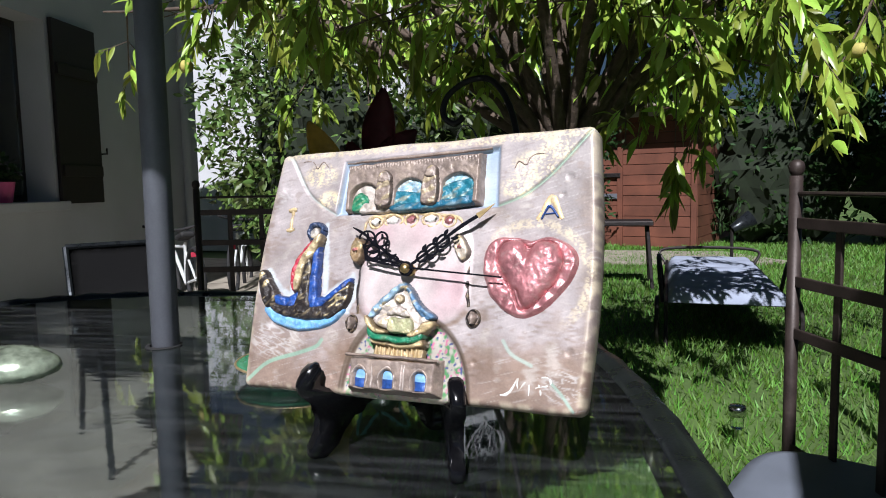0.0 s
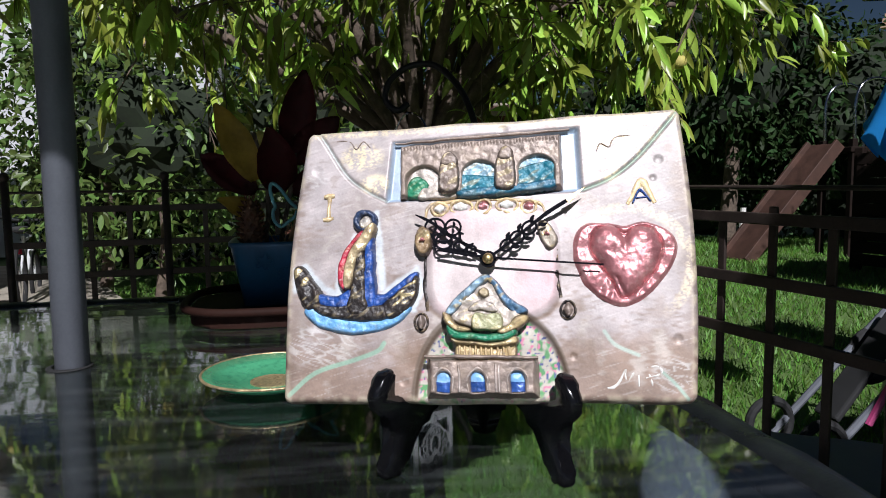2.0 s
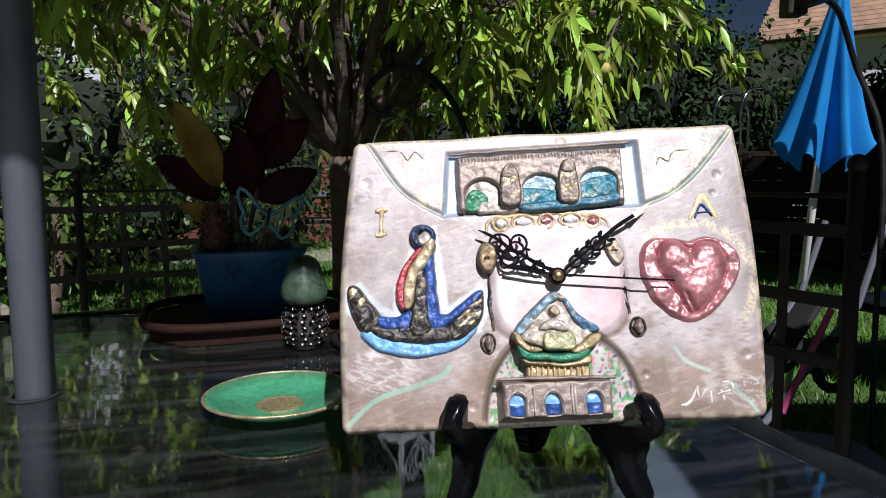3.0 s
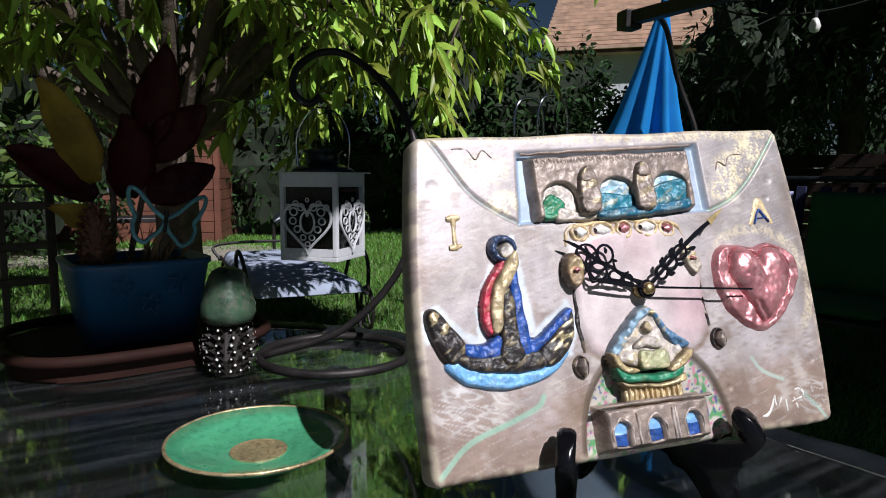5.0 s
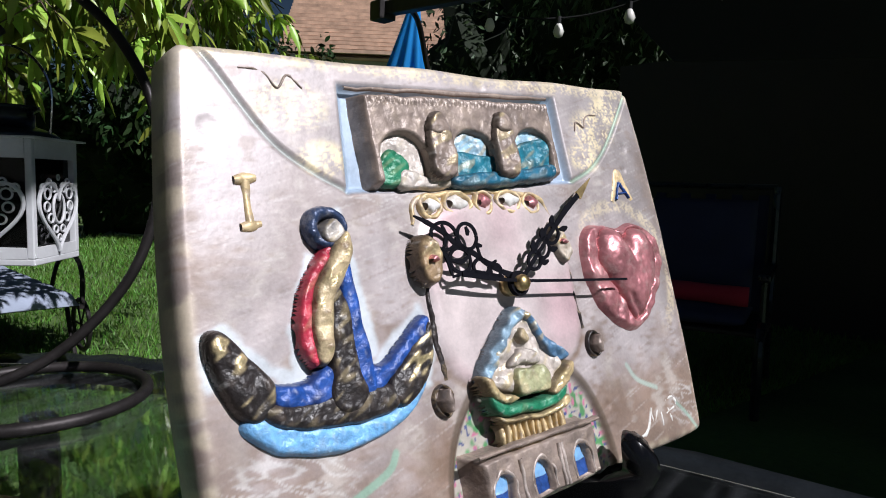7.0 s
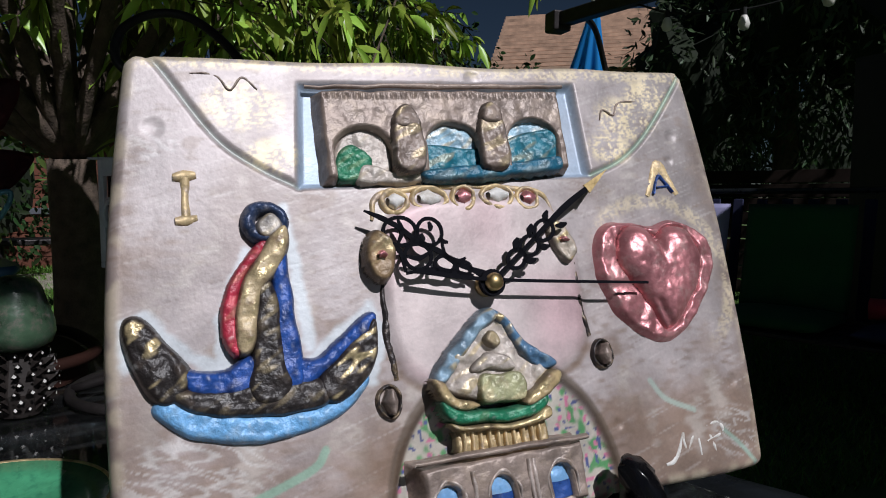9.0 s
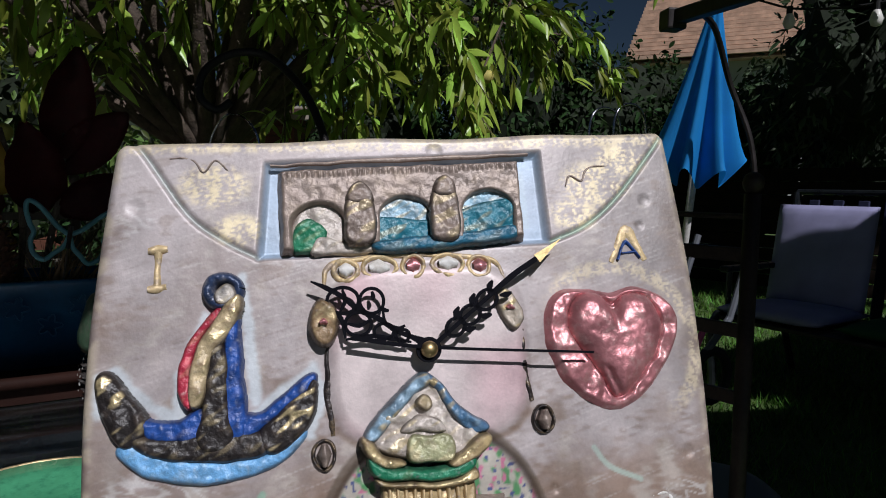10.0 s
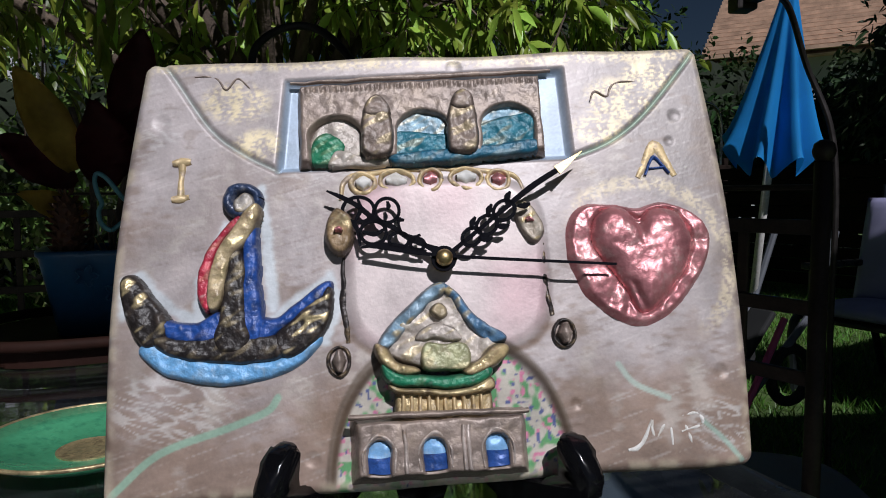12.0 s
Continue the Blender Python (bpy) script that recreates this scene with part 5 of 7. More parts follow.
painted_parts = [ob for ob in clock.children_recursive if ob.name != "slab"]
for ob in painted_parts:
    k = 0.3 if len(ob.data.vertices) > 1500 else 1.0
    for vert in ob.data.vertices:
        c = vert.co * 90
        vert.co.x += 0.0009 * noise.noise((c.x, c.y, 11))
        vert.co.y += 0.0009 * noise.noise((c.x, c.y, 17))
        vert.co.z += k * (0.0006 * noise.noise((c.x * 2.7, c.y * 2.7, 31)) + 0.0007 * noise.noise((c.x * 1.6, c.y * 1.6, 23)) + 0.0003 * noise.noise((c.x * 4, c.y * 4, 29)))
dial_hands()
for ob in clock.children_recursive:
    if ob.name != "slab":
        for vert in ob.data.vertices:
            vert.co.x, vert.co.y = onto_face(vert.co.x, vert.co.y)
            vert.co.z += FACE


# ---- the easel ----
def easel():
    back = Vector((1.929, 3.205))
    e = thing("display_easel", "black lacquered folding display easel holding the clock", "easel", pose(back.x, back.y, TOP))
    prof = [(0.114, 0.001), (0.126, 0.0), (0.130, 0.006), (0.124, 0.018), (0.117, 0.030), (0.120, 0.042), (0.132, 0.053), (0.138, 0.063), (0.134, 0.073), (0.124, 0.081), (0.118, 0.082), (0.118, 0.075), (0.119, 0.066), (0.116, 0.058), (0.102, 0.055), (0.086, 0.058), (0.068, 0.071), (0.045, 0.105), (0.028, 0.150), (0.016, 0.170), (0.001, 0.174),
            (0.001, 0.090), (0.001, 0.004), (0.010, 0.001), (0.016, 0.012), (0.024, 0.028), (0.040, 0.041), (0.062, 0.043), (0.082, 0.036), (0.098, 0.020), (0.106, 0.006)]
    prof = closed_line(*prof)[:-1:2]
    for fx, fy in ((1.866, 3.103), (1.992, 3.106)):
        d = Vector((fx - back.x, fy - back.y, 0)).normalized()
        s = d.cross(Vector((0, 0, 1)))
        m = Matrix(((d.x, 0, s.x, 0), (d.y, 0, s.y, 0), (0, 1, 0, 0), (0, 0, 0, 1)))
        part("side_board", prism([(p[0], p[1] + 0.0005) for p in prof], 0.0115, m, 0.0036), M_EASEL, e, smooth=True)
    part("hinge", tube([(0, 0.004, 0.03), (0, 0.004, 0.16)], 0.003, 10), M_BRASS, e)


easel()

# ---- trees, hedge and lawn ----
def peach_tree():
    r = random.Random(11)
    root = Vector((1.45, 5.55, 0))
    tree = thing("peach_tree", "peach tree with drooping yellow-green leaves and ripening fruit", "tree", Matrix.Translation(root))
    fork = Vector((0.02, -0.05, 1.05))
    part("trunk", tube(smooth_path([(0, 0, -0.05), (0.03, -0.02, 0.5), fork]), (0.1, 0.075), 14), M_BARK, tree, smooth=True)
    ends = [(-1.5, -0.9, 1.75), (-1.0, -1.25, 1.9), (-0.45, -1.2, 2.15), (0.1, -1.3, 2.0), (0.55, -1.05, 1.85), (0.95, -0.55, 1.75), (1.25, -0.15, 1.7), (1.5, 0.35, 1.9), (1.75, 0.9, 1.8),
            (0.4, 0.3, 2.7), (-0.5, 0.2, 2.6), (-1.5, 0.2, 2.2), (0.9, 0.9, 2.5), (-0.3, 1.3, 2.4), (-2.4, -0.3, 1.9), (-1.2, 0.9, 2.0), (0.75, -0.2, 2.35), (1.45, -0.45, 2.3), (-1.0, -0.5, 2.6), (0.1, -0.5, 2.8), (-1.9, 0.9, 2.4), (1.9, 0.2, 2.3)]
    places, tv, tf, fruit = [], [], [], []
    for e in ends:
        e = Vector(e)
        mid = fork.lerp(e, 0.5) + Vector((0, 0, 0.28))
        line = smooth_path([fork, mid, e], 8)
        part("limb", tube(line, (0.03, 0.006), 8), M_BARK, tree, smooth=True)
        for _ in range(21 if e.x > 0.5 else 16):
            t = r.uniform(0.3, 1.0)
            p = line[min(int(t * (len(line) - 1)), len(line) - 1)]
            d = rand_dir(r, -0.15)
            d.z = d.z * 0.6 - 0.12
            ln = r.uniform(0.25, 0.62)
            q = p + d * ln + Vector((0, 0, -0.12 * ln))
            if noise.noise((q.x * 2.1, q.y * 2.1, q.z * 2.6)) < -0.14:
                continue
            bars(tv, tf, p, q, 0.005)
            for _ in range(4):
                a = p.lerp(q, r.uniform(0.25, 1.0))
                dd = (rand_dir(r, -0.5) + d * 0.7).normalized()
                b = a + dd * r.uniform(0.1, 0.28)
                if b.z < 0.7:
                    continue
                bars(tv, tf, a, b, 0.0026)
                if (root + b).y < 4.05 and (root + b).z < 1.35:
                    continue
                for k in range(r.randint(7, 12)):
                    s = a.lerp(b, r.uniform(0.1, 1.0) ** 0.6)
                    ld = (rand_dir(r, -0.7) + dd * 0.7).normalized()
                    side = ld.cross(rand_dir(r)).normalized()
                    places.append((s, ld, side, r.uniform(0.055, 0.112)))
                if r.random() < 0.018 and len(fruit) < 34:
                    fruit.append(b + Vector((0, 0, -0.03)))
    # one low shoot hanging before the lawn
    a, b = Vector((0.52, -0.5, 1.5)), Vector((0.5, -0.42, 0.86))
    bars(tv, tf, a, b, 0.003)
    for k in range(34):
        s = a.lerp(b, r.uniform(0.72, 1.0))
        ld = rand_dir(r, -1.0)
        places.append((s, ld, ld.cross(rand_dir(r)).normalized(), r.uniform(0.06, 0.1)))
    me = bpy.data.meshes.new("twigs")
    me.from_pydata([tuple(v) for v in tv], [], tf)
    me.materials.append(M_BARK)
    tw = new("twig_growth", me)
    tw.parent = tree
    tw["kind"] = "stuff"
    leaves("crown", places, M_PEACHLEAF, tree, "long drooping yellow-green leaves", "stuff", 0.33, 0.35, 0.85)
    for f in fruit:
        bm = bmesh.new()
        bmesh.ops.create_icosphere(bm, subdivisions=3, radius=0.03)
        for v in bm.verts:
            a = math.atan2(v.co.y, v.co.x)
            v.co.x *= 1 - 0.06 * math.exp(-(a / 0.35) ** 2)
            v.co.z *= 0.96 - 0.15 * math.exp(-((v.co.x ** 2 + v.co.y ** 2) / 0.00012)) * (v.co.z > 0)
        bmesh.ops.rotate(bm, matrix=Euler((r.uniform(-0.5, 0.5), r.uniform(-0.5, 0.5), r.uniform(0, 6))).to_matrix(), verts=bm.verts)
        ob = part("peach", bm, M_PEACH, tree, "ripening yellow peach", smooth=True)
        ob.location = f


peach_tree()


def bush(name, label, category, blobs, material, count, size, seed, trunk=None, width=0.42, weep=0.0, core=0.72, curl=0.3):
    """A leafy mass: clumps of leaves over uneven dark lumps that stand in for inner shade."""
    r = random.Random(seed)
    base = Vector((blobs[0][0], blobs[0][1], 0))
    t = thing(name, label, category, Matrix.Translation(base))
    places, cv, cf = [], [], []
    total = sum(b[3] * b[4] + b[4] * b[5] + b[3] * b[5] for b in blobs)
    for x, y, z, a, b, c in blobs:
        o = Vector((x, y, z)) - base
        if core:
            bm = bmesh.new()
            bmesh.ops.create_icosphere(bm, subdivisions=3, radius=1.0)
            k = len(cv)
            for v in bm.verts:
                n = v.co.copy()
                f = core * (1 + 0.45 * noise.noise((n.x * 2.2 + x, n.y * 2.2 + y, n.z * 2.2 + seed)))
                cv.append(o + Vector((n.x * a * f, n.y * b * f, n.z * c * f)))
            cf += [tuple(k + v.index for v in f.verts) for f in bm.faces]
            bm.free()
        for _ in range(int(count * (a * b + b * c + a * c) / total / 9)):
            n = rand_dir(r)
            f = 0.72 + 0.38 * r.random() + 0.35 * noise.noise((n.x * 2.2 + x, n.y * 2.2 + y, n.z * 2.2 + seed))
            p = o + Vector((n.x * a * f, n.y * b * f, n.z * c * f))
            if base.z + p.z < 0.08:
                continue
            for k in range(9):
                q = p + rand_dir(r) * size * 1.1 + Vector((0, 0, -weep * k * size))
                if q.z < 0.05:
                    continue
                d = (rand_dir(r) + n * 0.7 + Vector((0, 0, -weep))).normalized()
                places.append((q, d, d.cross(rand_dir(r)).normalized(), size * r.uniform(0.6, 1.25)))
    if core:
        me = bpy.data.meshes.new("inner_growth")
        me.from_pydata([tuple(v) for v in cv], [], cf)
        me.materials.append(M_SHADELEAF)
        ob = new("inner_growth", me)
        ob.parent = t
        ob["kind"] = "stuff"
    if trunk:
        for x, y, top, rad in trunk:
            o = Vector((x, y, 0)) - base
            part("trunk", tube(smooth_path([o, o + Vector((0.06, 0.03, top * 0.5)), o + Vector((0, 0, top))]), (rad, rad * 0.55), 10), M_BARK, t, smooth=True)
    leaves("crown", places, material, t, "", "stuff", width, 0.25, curl)
    return t


# near-black green: the shade deep in the foliage, put into a core colour
M_SHADELEAF = mat("hedge_shade_core", (0.012, 0.02, 0.008), 0.9, 0, 0.5, 6, 60, 0.4)
# clipped hedge along the far end of the lawn
for k, (x, y, hgt) in enumerate(((2.6, 13.9, 2.6), (4.6, 13.9, 2.5), (6.6, 13.5, 2.9), (8.5, 12.9, 2.6), (10.4, 12.2, 3.4), (11.6, 10.6, 3.6), (0.2, 15.5, 2.9), (-2.2, 15.8, 3.0), (-4.8, 15.2, 3.2))):
    bush("hedge", "tall dark green hedge behind the lawn", "hedge", [(x, y, hgt * 0.42, 1.35, 0.75, hgt * 0.55), (x + 0.5, y - 0.1, hgt * 0.75, 0.9, 0.6, hgt * 0.35)], M_HEDGE, 3600, 0.12, 20 + k)
bush("shrub", "loose green shrub beside the trellis", "shrub", [(-0.9, 7.4, 1.35, 1.2, 0.7, 1.0), (0.1, 7.9, 1.6, 0.9, 0.6, 0.9), (-1.9, 8.2, 1.7, 1.0, 0.8, 1.3)], M_SHRUB, 9500, 0.085, 41, [(-0.9, 7.4, 1.2, 0.05), (-1.9, 8.2, 1.4, 0.06)], core=0.45)
bush("hedge", "dark ivy hedge along the white wall", "hedge", [(-1.7, 10.2, 0.9, 1.3, 0.6, 1.1), (-2.6, 9.2, 0.8, 0.9, 0.6, 0.9), (-0.5, 11.3, 1.1, 1.0, 0.6, 1.2)], M_HEDGE, 5200, 0.1, 45)
bush("laurel_tree", "broad dark green tree behind the hedge", "tree", [(4.5, 12.4, 2.7, 1.4, 0.9, 1.4), (6.2, 12.9, 2.0, 1.4, 1.0, 1.1)], M_HEDGE, 6500, 0.13, 51, [(4.6, 12.5, 2.6, 0.12)], weep=0.15)
# the last, flat blob is added to keep sun off the board fence
bush("weeping_tree", "tall tree with hanging grey-green sprays", "tree", [(8.0, 8.3, 3.4, 1.4, 1.5, 1.7), (8.6, 7.4, 2.9, 1.3, 1.5, 1.5), (7.3, 9.0, 2.3, 1.0, 1.0, 1.1), (9.4, 8.8, 4.5, 1.8, 1.8, 2.0), (6.4, 6.2, 3.25, 1.6, 1.5, 0.55)], M_WILLOW, 19000, 0.11, 61, [(8.0, 8.4, 3.0, 0.16)], width=0.3, weep=0.55)
bush("garden_tree", "sunlit green tree at the garden's edge", "tree", [(9.6, 6.4, 1.7, 1.2, 1.3, 1.0), (10.6, 4.9, 1.8, 1.2, 1.3, 1.2), (9.0, 5.6, 1.1, 0.8, 0.9, 0.8)], M_PEACHLEAF, 4500, 0.13, 71, [(9.6, 6.2, 1.6, 0.09)])
bush("tall_tree", "tall dark tree beyond the shed", "tree", [(-3.0, 19.0, 2.0, 2.6, 1.8, 1.3), (1.8, 19.5, 1.8, 2.4, 1.8, 1.1), (-7.0, 17.0, 2.6, 2.6, 2.0, 1.8)], M_HEDGE, 5500, 0.2, 81, [(-3.0, 19.0, 2.4, 0.2), (1.5, 19.5, 2.2, 0.2), (-7, 17, 3, 0.2)])
bush("climber", "climbing plant against the white wall", "climber", [(-2.7, 9.6, 1.6, 0.7, 0.5, 1.3), (-3.2, 10.0, 2.8, 0.8, 0.5, 0.9)], M_HEDGE, 5200, 0.08, 91, [(-2.7, 9.7, 1.5, 0.04)], core=0.5)


def grass():
    g = np.random.RandomState(5)
    n = 120000
    # denser near, thinner far
    y = 4.3 + 9.5 * g.rand(n) ** 1.6
    x = -1.8 + 10.0 * g.rand(n)
    keep = ~((x < 0.9) & (y < 5.2)) & ~((x < -0.5) & (y < 7))
    x, y = x[keep], y[keep]
    n = len(x)
    patch = np.array([noise.noise((a * 1.6, b * 1.6, 3.0)) for a, b in zip(x, y)])
    h = (0.02 + 0.028 * g.rand(n)) * (0.55 + 0.8 * np.clip(patch + 0.45, 0, 1.2)) * (1 + 0.05 * (y - 4))
    a = g.rand(n) * 6.283
    w = 0.0035 * (1 + 0.16 * (y - 4))
    lean = h * (0.3 + 0.9 * g.rand(n))
    b = g.rand(n) * 6.283
    z = np.zeros(n) - 0.012
    v = np.stack([np.stack([x - np.cos(a) * w, y - np.sin(a) * w, z], 1), np.stack([x + np.cos(a) * w, y + np.sin(a) * w, z], 1), np.stack([x + np.cos(b) * lean, y + np.sin(b) * lean, h], 1)], 1).reshape(-1, 3)
    me = bpy.data.meshes.new("grass")
    f = np.arange(3 * n).reshape(-1, 3)
    me.vertices.add(3 * n)
    me.vertices.foreach_set("co", v.ravel())
    me.loops.add(3 * n)
    me.loops.foreach_set("vertex_index", f.ravel())
    me.polygons.add(n)
    me.polygons.foreach_set("loop_start", np.arange(0, 3 * n, 3))
    me.update(calc_edges=True)
    me.materials.append(M_GRASS)
    tagged(new("grass", me), "short sunlit lawn grass with bare tufts", "grass", kind="stuff")


grass()


def neighbour_house():
    h = thing("neighbour_house", "distant house with a terracotta tiled roof", "house", pose(15.5, 21.5, 0, 0, 0, -35))
    part("wall", box(-3.4, -3, 0, 2.2, 3, 4.6), M_WALL, h)
    for k in range(16):
        y0, z0 = -3.6 + k * 0.24, 4.5 + k * 0.16
        part("tile_course", box(-3.9, y0, z0, 2.7, y0 + 0.28, z0 + 0.1, 0.0, Matrix()), M_ROOFTILE, h)
    part("roof_core", prism([(-3.5, 4.4), (0.3, 7.05), (4.0, 4.4)], 6.4, pose(-0.6, 0, 0, 90, 0, 90)), M_ROOFTILE, h)


neighbour_house()


# ---- trellises ----
def trellis(a, b, top, posts, label):
    a, b = Vector((*a, 0)), Vector((*b, 0))
    d = (b - a)
    ln = d.length
    d.normalize()
    m = Matrix(((d.x, -d.y, 0, a.x), (d.y, d.x, 0, a.y), (0, 0, 1, 0), (0, 0, 0, 1)))
    t = thing("trellis", label, "trellis", m, "trellis panels")
    for x in posts:
        p = part("post", tube([(x, 0, -0.02), (x, 0, top)], 0.0125, 14), M_TRELLIS, t, smooth=True)
        part("finial", lathe([(0, top - 0.004), (0.009, top), (0.014, top + 0.008), (0.0155, top + 0.016), (0.013, top + 0.026), (0.006, top + 0.031), (0, top + 0.032)], 16, centre=(x, 0, 0)), M_TRELLIS, p, smooth=True)
    part("top_rail", tube([(0, 0, top - 0.035), (ln, 0, top - 0.035)], 0.0045, 8), M_TRELLIS, t)
    for z in (0.16, 0.40, 0.64, 0.745, 0.862):
        part("rail", box(0, -0.004, z - 0.011, ln, 0.004, z + 0.011, 0.002), M_TRELLIS, t)
    n = max(2, round(ln / 0.125))
    for k in range(1, n):
        x = ln * k / n
        part("upright", box(x - 0.009, 0.005, 0.12, x + 0.009, 0.012, top - 0.07 - 0.02 * (k % 2), 0.002), M_TRELLIS, t)


trellis((2.278, 4.15), (2.52, 3.72), 0.955, (0.0, 0.493), "dark brown iron trellis with ball-topped posts")
trellis((0.25, 4.62), (1.16, 5.0), 0.955, (0.0, 0.49, 0.986), "dark brown iron trellis behind the table")


# ---- lounger ----
def lounger():
    t = thing("sun_lounger", "dark metal sun lounger with a blue-grey quilted cushion", "sun lounger", pose(2.1, 6.55, 0, 0, 0, 6))
    z = 0.27
    for sx in (-0.32, 0.32):
        part("side_rail", tube([(sx, 0.0, z), (sx, 1.95, z + 0.02)], 0.013, 10), M_IRON, t)
        part("front_leg", tube(smooth_path([(sx, 1.75, z), (sx * 1.05, 1.8, 0.15), (sx * 1.1, 1.88, 0.0)]), 0.012, 8), M_IRON, t)
        part("leg", tube(smooth_path([(sx, 0.25, z), (sx, 0.2, 0.15), (sx, 0.12, 0.0)]), 0.012, 8), M_IRON, t)
        part("armrest", tube(smooth_path([(sx * 1.06, 0.05, z), (sx * 1.12, 0.12, z + 0.17), (sx * 1.14, 0.3, z + 0.24), (sx * 1.12, 0.5, z + 0.17), (sx * 1.06, 0.58, z)], 8), 0.012, 8), M_IRON, t)
        w = part("wheel", tube([(sx * 1.16, 0.18 + 0.13 * math.cos(a), 0.145 + 0.13 * math.sin(a)) for a in [2 * math.pi * k / 28 for k in range(28)]], 0.012, 8, True), M_IRON, t)
        for k in range(6):
            a = math.pi * k / 3
            part("spoke", tube([(sx * 1.16, 0.18, 0.145), (sx * 1.16, 0.18 + 0.13 * math.cos(a), 0.145 + 0.13 * math.sin(a))], 0.005, 6), M_IRON, w)
    for k in range(9):
        y = 0.06 + k * 0.22
        part("slat", box(-0.31, y, z - 0.006, 0.31, y + 0.05, z + 0.006, 0.002), M_IRON, t)
    part("headrest_frame", tube(smooth_path([(-0.33, 1.9, z), (-0.33, 1.97, z + 0.12), (0.33, 1.97, z + 0.12), (0.33, 1.9, z)], 6), 0.012, 8), M_IRON, t)
    bm = bmesh.new()
    nx, ny = 26, 70
    up, lo = {}, {}
    for j in range(ny + 1):
        for i in range(nx + 1):
            x, y = -0.31 + 0.62 * i / nx, 0.0 + 1.9 * j / ny
            e = min(1, min(i, nx - i) / 2.5, min(j, ny - j) / 2.5)
            q = abs(math.sin(math.pi * y / 0.24))
            h = 0.012 + (0.045 + 0.02 * q ** 0.5) * math.sqrt(max(0.0, 1 - (1 - e) ** 2)) + 0.006 * noise.noise((x * 7, y * 7, 0))
            up[i, j] = bm.verts.new((x, y, z + h))
            lo[i, j] = bm.verts.new((x, y, z + 0.008))
    for j in range(ny):
        for i in range(nx):
            bm.faces.new((up[i, j], up[i + 1, j], up[i + 1, j + 1], up[i, j + 1]))
            bm.faces.new((lo[i, j + 1], lo[i + 1, j + 1], lo[i + 1, j], lo[i, j]))
    for j in range(ny):
        bm.faces.new((up[0, j], up[0, j + 1], lo[0, j + 1], lo[0, j]))
        bm.faces.new((up[nx, j + 1], up[nx, j], lo[nx, j], lo[nx, j + 1]))
    for i in range(nx):
        bm.faces.new((up[i + 1, 0], up[i, 0], lo[i, 0], lo[i + 1, 0]))
        bm.faces.new((up[i, ny], up[i + 1, ny], lo[i + 1, ny], lo[i, ny]))
    part("mattress", bm, M_LOUNGER, t, "blue-grey cushion dappled with sun", smooth=True)


lounger()


# ---- swing bench ----
def pad(w, d, h, puff, seed=0):
    """A stuffed cushion with soft edges, lying in x and y."""
    bm = bmesh.new()
    nx, ny = 18, 18
    up, lo = {}, {}
    for j in range(ny + 1):
        for i in range(nx + 1):
            s, t = 2 * i / nx - 1, 2 * j / ny - 1
            e = (1 - abs(s) ** 6) * (1 - abs(t) ** 6)
            f = 1 - 0.035 * (abs(s) ** 3) * (1 - abs(t)) - 0.0
            k = math.sqrt(max(0, e))
            u = puff * (1 - s * s) * (1 - t * t) + 0.004 * noise.noise((s * 3, t * 3, seed))
            x, y = s * w / 2, t * d / 2
            up[i, j] = bm.verts.new((x, y, h * 0.5 * k + u * k))
            lo[i, j] = bm.verts.new((x, y, -h * 0.5 * k)) if 0 < i < nx and 0 < j < ny else up[i, j]
    for j in range(ny):
        for i in range(nx):
            bm.faces.new((up[i, j], up[i + 1, j], up[i + 1, j + 1], up[i, j + 1]))
            q = (lo[i, j + 1], lo[i + 1, j + 1], lo[i + 1, j], lo[i, j])
            try:
                bm.faces.new(q)
            except ValueError:
                pass
    bmesh.ops.recalc_face_normals(bm, faces=bm.faces)
    return bm


BENCH = pose(4.62, 4.52, 0, 0, 0, 112)


def bench():
    # x runs along the bench, y towards its back
    t = thing("garden_bench", "dark slatted garden bench in deep shade", "bench", BENCH @ pose(0, 0, 0, 0, 0, 180) @ pose(-1.47, 0, 0))
    L = 1.75
    for x in (0.02, L - 0.02):
        part("end_frame", tube(smooth_path([(x, -0.35, 0), (x, -0.33, 0.36), (x, 0.2, 0.34), (x, 0.3, 0.95)], 6), 0.02, 8), M_RIM, t)
        part("back_leg", tube([(x, 0.2, 0.34), (x, 0.34, 0)], 0.018, 8), M_RIM, t)
        part("arm", box(x - 0.025, -0.3, 0.56, x + 0.025, 0.25, 0.59, 0.008), M_RIM, t)
        part("arm_post", tube([(x, -0.25, 0.34), (x, -0.25, 0.57)], 0.014, 8), M_RIM, t)
    for k in range(5):
        part("seat_slat", box(0, -0.34 + k * 0.11, 0.335, L, -0.25 + k * 0.11, 0.352, 0.003), M_SHUTTER, t)
    for k in range(14):
        x = 0.08 + k * (L - 0.16) / 13
        part("back_strap", box(x - 0.025, 0.22, 0.38, x + 0.025, 0.235, 0.95, 0.003, pose(0, 0, 0, -8)), M_CUSHION, t)
    part("back_rail", tube([(0.02, 0.3, 0.95), (L - 0.02, 0.3, 0.95)], 0.014, 8), M_RIM, t)


